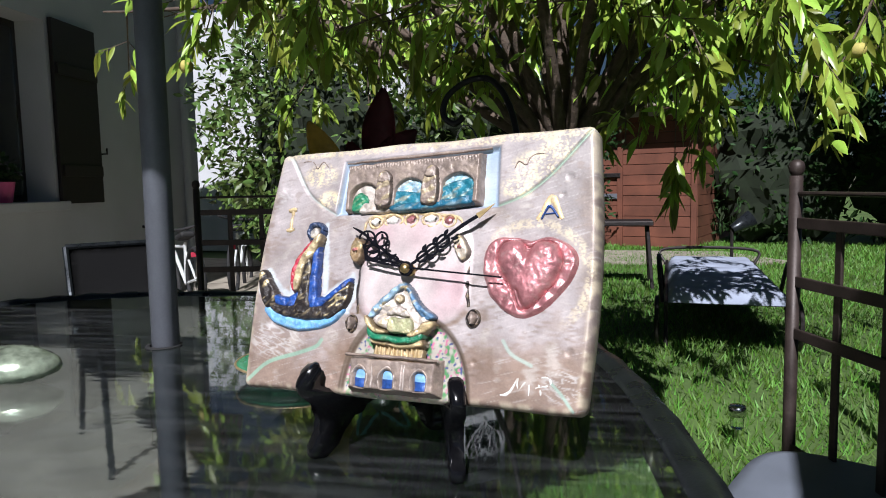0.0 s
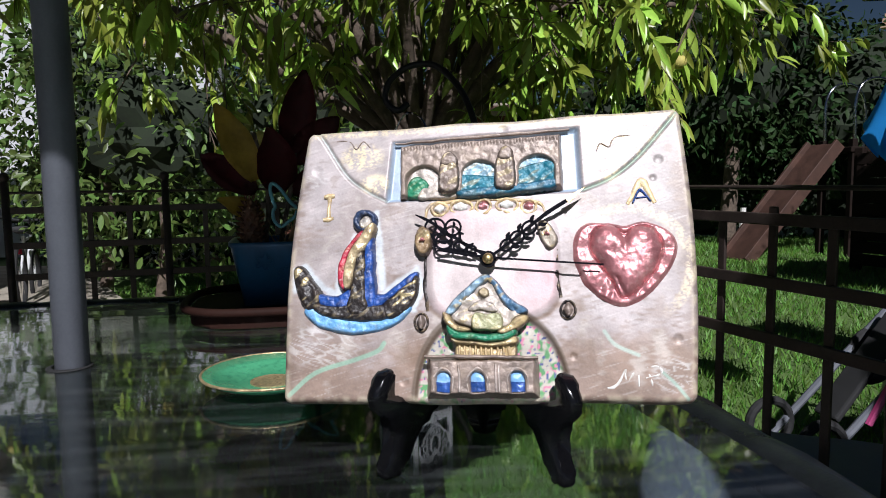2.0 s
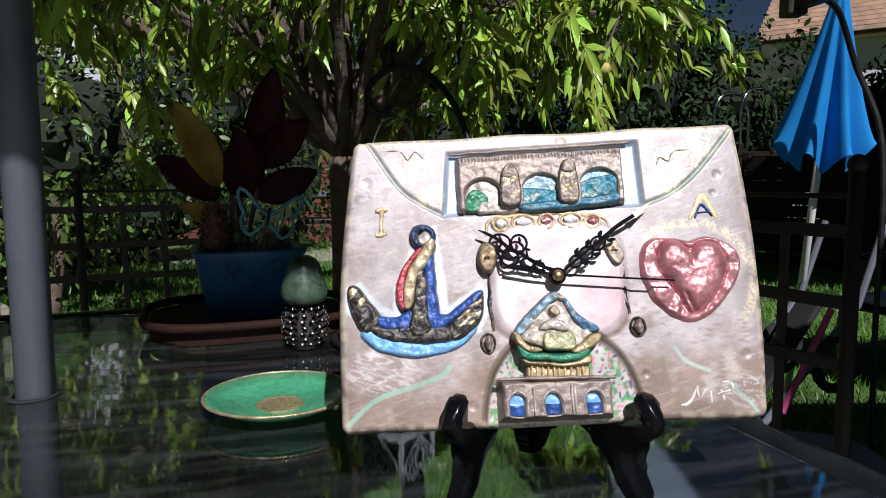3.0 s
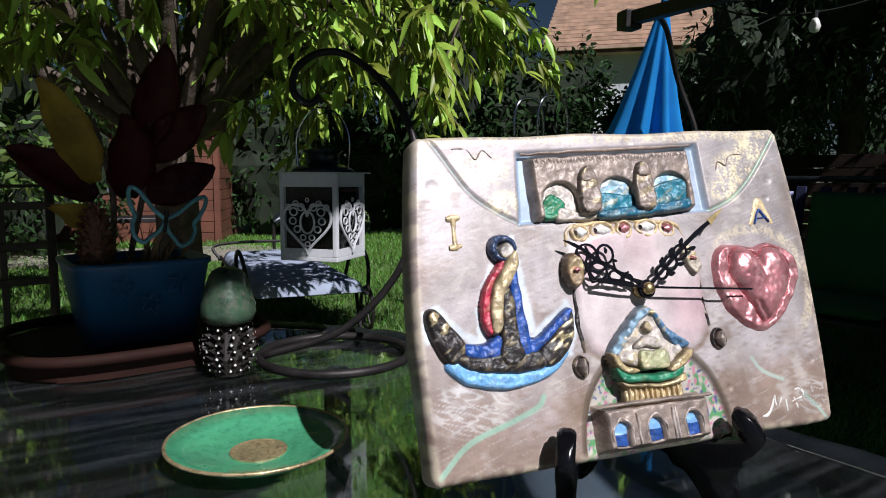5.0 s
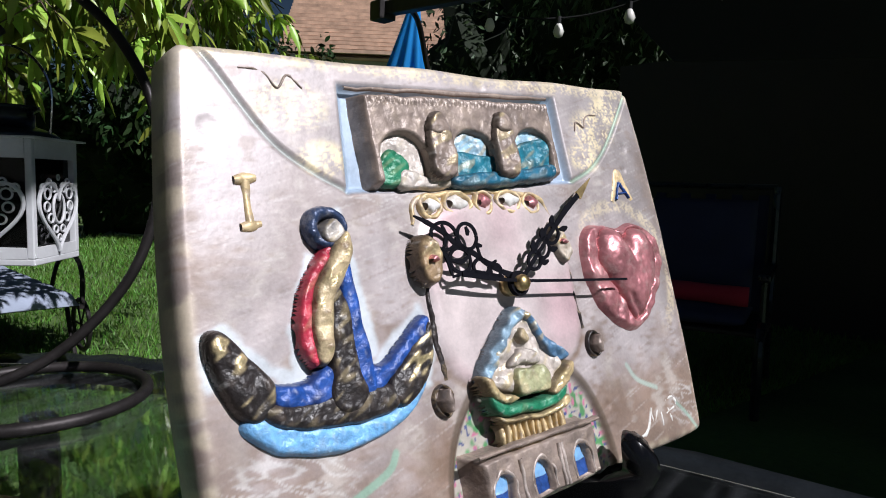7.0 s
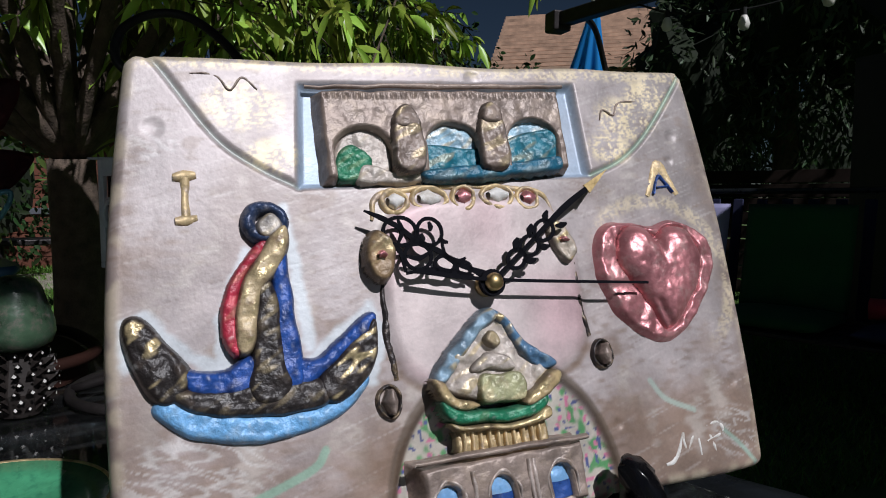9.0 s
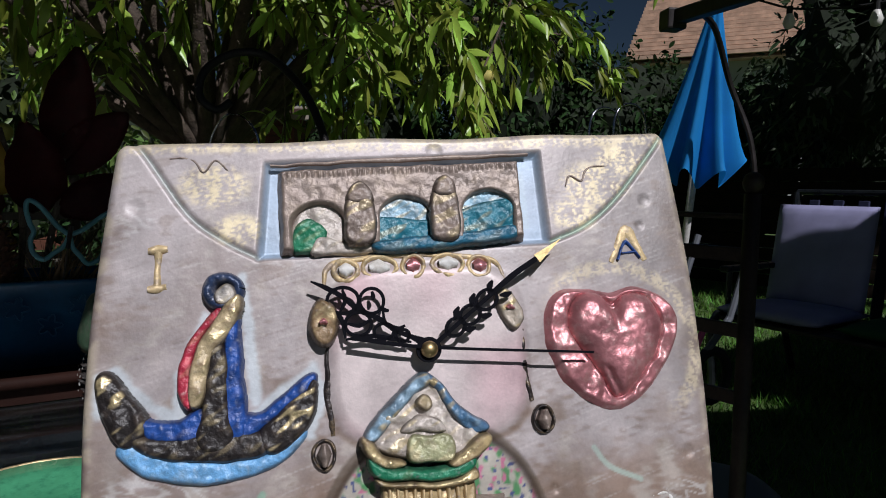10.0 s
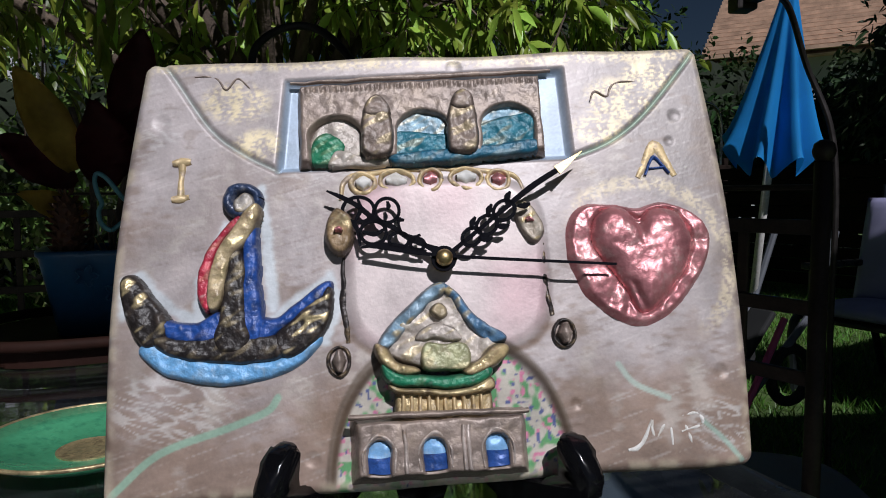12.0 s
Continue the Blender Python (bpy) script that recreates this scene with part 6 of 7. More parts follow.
bench()
TOBENCH = BENCH @ pose(0, 0, 0, 0, 0, 180) @ pose(-1.47, 0, 0)
for name_, x, m1, lab, cat in (("back_cushion", 0.25, M_PERIWINKLE, "lavender-blue cushion leaning on the bench", "cushion"), ("back_cushion", 0.82, M_GREENCUSHION, "dark green cushion leaning on the bench", "cushion"), ("back_cushion", 1.42, M_CUSHION, "cushion leaning on the bench, its navy standing in for shaded lavender-blue", "cushion")):
    for kind_, mm, size in (("back_cushion", TOBENCH @ pose(x, 0.12, 0.64, 80), (0.48, 0.5)), ("seat_cushion", TOBENCH @ pose(x, -0.1, 0.385, 0), (0.5, 0.46))):
        ob = link_mesh(kind_, pad(size[0], size[1], 0.055, 0.012, x), m1, smooth=True)
        ob.matrix_world = mm
        tagged(ob, lab if kind_ == "back_cushion" else lab.replace("leaning on", "lying on"), cat, "bench cushions")
bm = tube([(-0.24, 0, 0), (-0.1, 0.01, 0.004), (0.1, 0, 0), (0.24, 0.0, 0)], 0.045, 14)
roll = link_mesh("bolster", bm, M_REDCUSHION, smooth=True)
roll.matrix_world = TOBENCH @ pose(1.42, -0.08, 0.462)
tagged(roll, "red rolled bolster on the navy seat cushion", "bolster")


def awning():
    t = thing("awning", "dark awning over the bench, in shadow", "awning", pose(4.15, 4.75, 0, 0, 0, -62))
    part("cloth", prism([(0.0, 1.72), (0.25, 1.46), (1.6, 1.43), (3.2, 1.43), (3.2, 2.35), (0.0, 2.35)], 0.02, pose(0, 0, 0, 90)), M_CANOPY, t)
    # hidden roof sheets, cut to throw the slanting shade edge on the lavender cushion
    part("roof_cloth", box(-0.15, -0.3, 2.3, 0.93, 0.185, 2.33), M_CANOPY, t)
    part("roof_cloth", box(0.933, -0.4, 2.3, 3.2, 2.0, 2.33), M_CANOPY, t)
    for x, y in ((1.9, 0.05), (3.15, 0.05), (1.25, 1.95), (3.15, 1.95)):
        part("post", tube([(x, y, 0), (x, y, 2.3)], 0.03, 10), M_RIM, t)


awning()


# out-of-view roof, added only to block the sun from the bench side
def pergola():
    t = thing("pergola", "unseen dark boarded roof added to shade the right side of the garden", "pergola", pose(2.8, 0.7, 0))
    for k in range(15):
        x0 = 0.0 if k < 12 else 0.8
        part("roof_board", box(x0, 0.16 * k, 2.3, 4.6, 0.16 * k + 0.155, 2.33, 0.003), M_SHUTTER, t)
    for x in (0.3, 4.5):
        for y in (0.08, 1.8):
            part("post", box(x - 0.04, y - 0.04, 0, x + 0.04, y + 0.04, 2.3, 0.005), M_SHUTTER, t)


pergola()
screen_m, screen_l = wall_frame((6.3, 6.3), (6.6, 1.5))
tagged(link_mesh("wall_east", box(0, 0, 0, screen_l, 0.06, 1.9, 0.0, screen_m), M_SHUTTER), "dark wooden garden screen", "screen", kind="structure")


def board_fence():
    m, ln = wall_frame((5.0, 9.6), (7.4, 5.9))
    f = thing("board_fence", "brown horizontal board fence", "fence", m)
    for k in range(9):
        part("board", box(0, 0, 0.08 + k * 0.12, ln, 0.02, 0.19 + k * 0.12, 0.003), M_SHADEBOARD, f)
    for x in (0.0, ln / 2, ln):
        part("post", box(x - 0.04, 0.02, 0, x + 0.04, 0.1, 1.2, 0.005), M_SHADEBOARD, f)


board_fence()


# ---- blue parasol ----
def blue_parasol():
    foot, tip = Vector((3.34, 5.45, 0)), Vector((3.105, 4.785, 1.56))
    t = thing("beach_parasol", "folded bright blue parasol on a white pole", "parasol", Matrix.Translation(foot))
    ax = (tip - foot).normalized()
    part("pole", tube([(0, 0, -0.02), tip - foot - ax * 0.02], 0.014, 14), M_WHITEP, t, "white painted pole", smooth=True)
    sx = ax.cross(Vector((0, 1, 0))).normalized()
    sy = ax.cross(sx)
    bm = bmesh.new()
    n, rows = 96, 20
    L = 0.57
    grid = []
    for j in range(rows + 1):
        s = j / rows
        row = []
        for i in range(n):
            a = 2 * math.pi * i / n
            pleat = math.cos(a * 8)
            r = 0.012 + 0.116 * s ** 1.05 * (1 + 0.30 * pleat * s ** 0.5 + 0.08 * math.sin(a * 3 + 2))
            drop = s * L + (0.05 * s ** 8) * (-pleat)
            row.append(bm.verts.new(tip - foot - ax * drop + (sx * math.cos(a) + sy * math.sin(a)) * r))
        grid.append(row)
    for A, B in zip(grid, grid[1:]):
        for i in range(n):
            bm.faces.new((A[i], B[i], B[(i + 1) % n], A[(i + 1) % n]))
    part("canopy", bm, M_PARASOL, t, "pleated bright blue cloth", smooth=True)
    part("finial", lathe([(0, 0), (0.014, 0.0), (0.012, 0.03), (0.0, 0.035)], 12, centre=tip - foot), M_WHITEP, t, "white plastic tip")


blue_parasol()


def gallows():
    t = thing("light_stand", "dark metal arm with hanging string lights", "light stand", pose(3.24, 4.4, 0))
    o = Vector((3.24, 4.4, 0))
    def q(*p):
        return Vector(p) - o
    part("upright", tube(smooth_path([q(3.21, 4.68, 0), q(3.205, 4.69, 0.5), q(3.205, 4.69, 0.9), q(3.185, 4.7, 1.108), q(3.12, 4.72, 1.28), q(3.02, 4.65, 1.42), q(2.925, 4.575, 1.45)], 8), 0.009, 10), M_IRON, t)
    part("arm", box(-0.02, 0, -0.02, 0.02, 1.75, 0.02, 0.004, Matrix.Translation(q(2.905, 4.66, 1.455)) @ pose(0, 0, 0, 0, 0, 193)), M_IRON, t)
    part("end_cap", box(-0.03, -0.03, -0.03, 0.03, 0.03, 0.03, 0.006, Matrix.Translation(q(2.9, 4.68, 1.45))), M_IRON, t)
    cable = smooth_path([q(2.97, 4.4, 1.44), q(3.0, 4.25, 1.38), q(3.08, 4.05, 1.36), q(3.16, 3.8, 1.4), q(3.25, 3.5, 1.43)], 8)
    part("cable", tube(cable, 0.003, 6), M_RUBBER, t)
    for k in (6, 14, 20, 26):
        p = cable[k]
        b = part("bulb", lathe([(0, -0.05), (0.010, -0.046), (0.0145, -0.034), (0.010, -0.02), (0.006, -0.012)], 14, centre=p), M_BULB, t, "round frosted bulb", smooth=True)
        part("socket", lathe([(0.007, -0.014), (0.0075, 0.004), (0, 0.006)], 12, centre=p), M_RUBBER, b)


gallows()


# ---- slide with hand rails ----
def slide():
    t = thing("garden_slide", "wooden garden slide with shiny metal hand rails", "slide", pose(4.3, 10.7, 0, 0, 0, 18))
    part("chute", box(-0.1, -0.22, -0.03, 1.6, 0.22, 0.03, 0.01, pose(0, 0, 0.06, 0, -50)), M_WOODDARK, t, "sloping brown board")
    for y in (-0.23, 0.23):
        part("side_board", box(-0.1, y - 0.02, -0.05, 1.6, y + 0.02, 0.09, 0.008, pose(0, 0, 0.06, 0, -50)), M_WOODDARK, t)
        part("leg", box(1.15, y - 0.035, 0, 1.22, y + 0.035, 1.35, 0.006), M_SHADEBOARD, t)
        part("leg", box(1.75, y - 0.035, 0, 1.82, y + 0.035, 1.35, 0.006), M_SHADEBOARD, t)
        part("hand_rail", tube(smooth_path([(1.2, y, 1.2), (1.2, y, 1.8), (1.35, y, 2.0), (1.6, y, 1.98), (1.72, y, 1.75), (1.72, y, 1.2)], 8), 0.02, 10), M_STEEL, t, "curved polished steel hand rail", smooth=True)
    part("platform", box(1.12, -0.28, 1.2, 1.85, 0.28, 1.26, 0.008), M_SHADEBOARD, t)


slide()


# ---- chairs, bicycles and small garden things ----
def sling_chair(m, label, wide=0.5):
    t = thing("garden_chair", label, "chair", m, "garden chairs")
    for x in (-wide / 2, wide / 2):
        part("side_frame", tube(smooth_path([(x, -0.28, 0.40), (x, 0.2, 0.38), (x, 0.34, 0.62), (x, 0.42, 0.86)], 6), 0.013, 8), M_RIM, t)
        part("front_leg", tube([(x, -0.26, 0.40), (x, -0.3, 0.0)], 0.012, 8), M_RIM, t)
        part("rear_leg", tube([(x, 0.18, 0.38), (x, 0.32, 0.0)], 0.012, 8), M_RIM, t)
        part("arm", tube(smooth_path([(x, -0.26, 0.4), (x * 1.08, -0.22, 0.6), (x * 1.08, 0.1, 0.62), (x, 0.36, 0.64)], 6), 0.012, 8), M_RIM, t)
    bm = bmesh.new()
    line = smooth_path([(0, -0.28, 0.40), (0, 0.18, 0.375), (0, 0.33, 0.60), (0, 0.42, 0.86)], 8)
    rows = [[bm.verts.new((-wide / 2 + wide * i / 8, p.y, p.z - 0.012 * math.sin(math.pi * i / 8))) for i in range(9)] for p in line]
    for A, B in zip(rows, rows[1:]):
        for i in range(8):
            bm.faces.new((A[i], A[i + 1], B[i + 1], B[i]))
    bmesh.ops.solidify(bm, geom=bm.faces[:], thickness=0.004)
    part("sling", bm, M_CANOPY, t, "dark stretched mesh fabric", smooth=True)
    part("top_bar", tube([(-wide / 2, 0.42, 0.86), (wide / 2, 0.42, 0.86)], 0.013, 8), M_RIM, t)
    return t


sling_chair(pose(0.2, 4.38, 0, 0, 0, 62) @ Matrix.Diagonal((0.86, 0.86, 0.86, 1)), "dark framed garden chair with dark mesh, in shade", 0.42)


def low_chair():
    t = thing("garden_stool", "low grey upholstered garden seat beside the table", "seat", pose(2.42, 3.82, 0, 0, 0, -14))
    for x in (-0.22, 0.22):
        for y in (-0.2, 0.2):
            part("leg", tube([(x, y, 0.37), (x * 1.1, y * 1.1, 0.0)], 0.014, 8), M_RIM, t)
    part("seat_frame", tube([(x, y, 0.37) for x, y in oval(0.24, 0.23, 4, 40)], 0.014, 8, True), M_RIM, t)
    bm = bmesh.new()
    rings = []
    for k, (f, z) in enumerate(((1.0, 0.38), (1.03, 0.395), (1.0, 0.412), (0.9, 0.42), (0.5, 0.415), (0.15, 0.41))):
        rings.append([bm.verts.new((x * f, y * f, z + 0.012 * (x / 0.25) ** 2)) for x, y in oval(0.25, 0.245, 4, 48)])
    for A, B in zip(rings, rings[1:]):
        for i in range(48):
            bm.faces.new((A[i], A[(i + 1) % 48], B[(i + 1) % 48], B[i]))
    bm.faces.new(rings[-1])
    bm.faces.new(rings[0][::-1])
    part("seat", bm, M_GREY, t, "smooth grey seat", smooth=True)


low_chair()


def bicycle(m, label):
    t = thing("bicycle", label, "bicycle", m, "bicycles by the house")
    r = 0.24
    for x in (0.0, 0.78):
        w = part("wheel", tube([(x + r * math.cos(a), 0, r + 0.01 + r * math.sin(a)) for a in [2 * math.pi * k / 32 for k in range(32)]], 0.018, 8, True), M_RUBBER, t)
        for k in range(9):
            a = 2 * math.pi * k / 9
            part("spoke", tube([(x, 0, r + 0.01), (x + r * math.cos(a), 0, r + 0.01 + r * math.sin(a))], 0.002, 4), M_STEEL, w)
    for a, b, rr in (((0, 0, r), (0.3, 0, 0.24), 0.012), ((0.3, 0, 0.24), (0.62, 0, 0.58), 0.016), ((0.3, 0, 0.24), (0.2, 0, 0.58), 0.014), ((0.21, 0, 0.54), (0.62, 0, 0.60), 0.014), ((0.62, 0, 0.68), (0.78, 0, r), 0.013), ((0, 0, r), (0.22, 0, 0.5), 0.01)):
        part("frame_tube", tube([a, b], rr, 8), M_BIKE, t)
    part("saddle", box(0.08, -0.06, 0.6, 0.3, 0.06, 0.65, 0.02), M_RUBBER, t)
    part("handlebar", tube(smooth_path([(0.55, -0.24, 0.78), (0.63, -0.1, 0.75), (0.63, 0.1, 0.75), (0.55, 0.24, 0.78)], 6), 0.012, 8), M_RUBBER, t)
    part("stem", tube([(0.62, 0, 0.62), (0.63, 0, 0.76)], 0.012, 8), M_STEEL, t)
    part("reflector", box(-0.02, -0.02, 0.42, 0.0, 0.02, 0.46, 0.004), M_REDCUSHION, t)


bicycle(pose(-1.8, 6.67, 0, 0, 12, 150), "white child's bicycle leaning in the shade of the house")
bicycle(pose(-2.0, 7.3, 0, 0, 8, 122), "white child's bicycle leaning beside another")


def window_pot():
    m, _ = wall_frame((-0.75, 0.4), (-3.55, 8.35))
    t = thing("window_planter", "pink flower pot with green plant on the window sill", "planter", m @ pose(5.72, 0.1, 0.884))
    part("pot", lathe([(0, 0), (0.075, 0.0), (0.1, 0.14), (0.105, 0.15), (0.09, 0.15), (0.085, 0.12), (0, 0.12)], 20), M_PINKPLASTIC, t, "pink plastic pot")
    r = random.Random(3)
    pl = []
    for _ in range(160):
        d = rand_dir(r, 0.8)
        p = Vector((r.gauss(0, 0.06), r.gauss(0, 0.06), 0.15 + abs(r.gauss(0, 0.08))))
        pl.append((p, d, d.cross(rand_dir(r)).normalized(), r.uniform(0.04, 0.08)))
    leaves("foliage", pl, M_HEDGE, t, "", "stuff", 0.5)


window_pot()


def solar_light():
    t = thing("solar_stake_light", "small steel solar stake light in the lawn", "garden light", pose(2.17, 5.22, 0))
    part("stake", tube([(0, 0, -0.03), (0, 0, 0.06)], 0.008, 8), M_STEEL, t)
    part("lens", lathe([(0, 0.06), (0.022, 0.06), (0.024, 0.105), (0, 0.105)], 18), M_CLEARGLASS, t, "clear ribbed lens")
    part("cap", lathe([(0, 0.105), (0.03, 0.105), (0.031, 0.135), (0.026, 0.142), (0, 0.143)], 20), M_STEEL, t, "steel cap", smooth=True)


solar_light()


def stake(x, y, h):
    t = thing("stake", "short pale weathered stake at the edge of the lawn", "stake", pose(x, y, 0))
    part("shaft", tube([(0, 0, -0.05), (0.01, 0, h)], (0.05, 0.035), 8), M_WHITEP, t)
    part("band", lathe([(0.05, h * 0.45), (0.05, h * 0.52), (0.046, h * 0.52)], 10), M_IRON, t)


stake(4.55, 11.6, 0.55)


def trestle():
    t = thing("trestle_table", "low dark folding trestle near the shed", "trestle", pose(0.95, 8.9, 0, 0, 0, 10))
    part("top", box(-0.45, -0.2, 0.56, 0.45, 0.2, 0.6, 0.006), M_IRON, t)
    for x in (-0.4, 0.4):
        for y in (-0.25, 0.25):
            part("leg", tube([(x, y * 0.4, 0.56), (x * 1.1, y * 1.3, 0)], 0.016, 8), M_IRON, t)
        part("brace", tube([(x * 1.05, -0.25, 0.2), (x * 1.05, 0.25, 0.2)], 0.012, 6), M_IRON, t)


trestle()


def spotlight():
    t = thing("garden_spotlight", "grey cone-shaped garden spotlight behind the lounger", "spotlight", pose(2.05, 9.3, 0))
    part("stake", tube([(0, 0, -0.05), (0, 0, 0.5)], 0.015, 8), M_IRON, t)
    part("cone", lathe([(0.04, 0), (0.08, 0.2), (0.07, 0.2), (0.03, 0.01), (0, 0.0)], 20), M_RIM, t, "grey metal cone", smooth=True).matrix_local = pose(0, 0, 0.5, 0, 60, 20)


spotlight()


def folded_pushchair():
    t = thing("folded_stroller", "folded dark stroller with a pink strap lying by the parasol", "stroller", pose(3.05, 5.0, 0, 0, 0, 20))
    for y in (-0.12, 0.12):
        part("tube_frame", tube([(-0.25, y, 0.04), (0.25, y, 0.5), (0.36, y, 0.78)], 0.013, 8), M_POLE, t)
        w = part("wheel", tube([(-0.25 + 0.08 * math.cos(a), y, 0.09 + 0.08 * math.sin(a)) for a in [2 * math.pi * k / 20 for k in range(20)]], 0.016, 8, True), M_RUBBER, t)
        part("hub", lathe([(0, -0.01), (0.02, -0.01), (0.02, 0.01), (0, 0.01)], 10), M_STEEL, w).matrix_local = pose(-0.25, y, 0.09, 90)
        part("wheel", tube([(0.16 + 0.09 * math.cos(a), y, 0.3 + 0.09 * math.sin(a)) for a in [2 * math.pi * k / 20 for k in range(20)]], 0.018, 8, True), M_RUBBER, t)
    part("strap", tube([(-0.1, -0.14, 0.16), (0.1, -0.14, 0.5)], 0.012, 6), M_PINKPLASTIC, t, "pink strap")
    part("seat_cloth", box(-0.05, -0.05, -0.012, 0.42, 0.05, 0.012, 0.008, pose(-0.1, 0, 0.18, 0, -50)), M_RUBBER, t, "folded black seat cloth")


folded_pushchair()

# ---- things on the table ----
def plate():
    t = thing("ceramic_plate", "small green glazed plate with a gold rim and centre", "plate", pose(1.690, 3.310, TOP + 0.0005))
    part("dish", lathe([(0, 0.0), (0.03, 0.0), (0.034, 0.003), (0.06, 0.009), (0.0735, 0.017), (0.0725, 0.019), (0.058, 0.0125), (0.036, 0.0065), (0.024, 0.0055), (0, 0.0055)], 64), M_PLATE, t, smooth=True)
    part("gold_rim", tube([(0.0733 * math.cos(a), 0.0733 * math.sin(a), 0.0182) for a in [2 * math.pi * k / 64 for k in range(64)]], 0.0016, 8, True), M_GOLD, t, "worn gold rim", smooth=True)
    part("gold_centre", lathe([(0, 0.0062), (0.022, 0.0062), (0.0235, 0.0068), (0.0235, 0.0055)], 40), M_GOLD, t, "worn gold centre disc")


plate()


def shell():
    bm = bmesh.new()
    bmesh.ops.create_uvsphere(bm, u_segments=40, v_segments=24, radius=1.0)
    for v in bm.verts:
        n = v.co.copy()
        z = n.z * 0.026 if n.z > 0 else n.z * 0.018
        v.co = Vector((n.x * 0.062, n.y * 0.04, z + 0.019 + 0.0015 * noise.noise((n.x * 3, n.y * 6, n.z * 3)) + 0.0006 * math.sin(n.x * 40)))
    ob = link_mesh("painted_stone", bm, M_ABALONE, smooth=True)
    ob.matrix_world = pose(1.382, 3.150, TOP + 0.0005, 0, 0, 25)
    tagged(ob, "pearly green painted stone on the glass table", "stone")


shell()


def scale_cone(name, label, m, height, rad, rows, per, material, tip=None):
    """A cone of woody scales, row on row."""
    t = thing(name, label, "pine cone", m)
    part("core", lathe([(0, 0), (rad * 0.55, 0.0), (rad * 0.75, height * 0.3), (rad * 0.5, height * 0.8), (0, height)], 14), material, t)
    sv, sf, tv, tf = [], [], [], []
    for j in range(rows):
        s = (j + 0.5) / rows
        r = rad * math.sin(math.pi * (0.22 + 0.72 * s)) ** 0.8
        z = height * s
        for i in range(per):
            a = 2 * math.pi * (i + 0.5 * (j % 2)) / per + 0.1 * math.sin(j * 3 + i)
            o = Vector((math.cos(a), math.sin(a), 0))
            q = Vector((-math.sin(a), math.cos(a), 0))
            w = 3.0 * r / per
            up = Vector((0, 0, 1))
            k = len(sv)
            pts = [o * r * 0.5 - up * 0.002 + up * z, o * r * 0.85 + q * w * 0.5 + up * (z + 0.002), o * r * 1.0 + q * w * 0.3 + up * (z + 0.006), o * r * 1.05 + up * (z + 0.0075), o * r * 1.0 - q * w * 0.3 + up * (z + 0.006), o * r * 0.85 - q * w * 0.5 + up * (z + 0.002), o * r * 0.7 + up * (z + 0.007)]
            sv += pts
            sf += [(k, k + 1, k + 2, k + 3), (k, k + 3, k + 4, k + 5), (k + 6, k + 3, k + 2, k + 1), (k + 6, k + 5, k + 4, k + 3), (k, k + 6, k + 1), (k, k + 5, k + 6)]
            if tip:
                k = len(tv)
                e = o * r * 1.045 + up * (z + 0.0055)
                g = 0.6 + 0.5 * abs(math.sin(i * 5.1 + j * 2.3))
                tv += [e - q * w * 0.26 * g + o * 0.0012, e + up * 0.0022 * g + o * 0.0012 - q * w * 0.06, e + q * w * 0.24 * g + o * 0.0012, e - up * 0.0014 * g + o * 0.0014]
                tf.append((k, k + 3, k + 2, k + 1))
    for nm, v, f, mt in (("scale_coat", sv, sf, material), ("tip_coat", tv, tf, tip)):
        if v:
            me = bpy.data.meshes.new(nm)
            me.from_pydata([tuple(p) for p in v], [], f)
            me.materials.append(mt)
            ob = new(nm, me)
            ob.parent = t
            ob["kind"] = "stuff"
    return t


scale_cone("white_tipped_cone", "dark pine cone with white-painted scale tips on the table", pose(1.667, 3.562, TOP + 0.002), 0.072, 0.031, 9, 12, M_DARKCONE, M_SNOW)


def bulb_ornament():
    t = thing("glass_ornament", "frosted glass ornament with green and pink moss, set on the cone", "ornament", pose(1.667, 3.562, TOP + 0.062))
    part("glass_bell", lathe([(0, 0.0), (0.018, 0.0), (0.028, 0.005), (0.0315, 0.014), (0.031, 0.024), (0.0275, 0.036), (0.024, 0.047), (0.0215, 0.056), (0.017, 0.063), (0.009, 0.067), (0, 0.068)], 32), M_FROST, t, "milky green-tinted glass", smooth=True)


M_FROST = mat("milky_green_glass", (0.045, 0.085, 0.05), 0.3, 0, 0.35, 40, 200, 0.3, coat=0.3, second=(0.17, 0.13, 0.12), amount=0.6)
bulb_ornament()


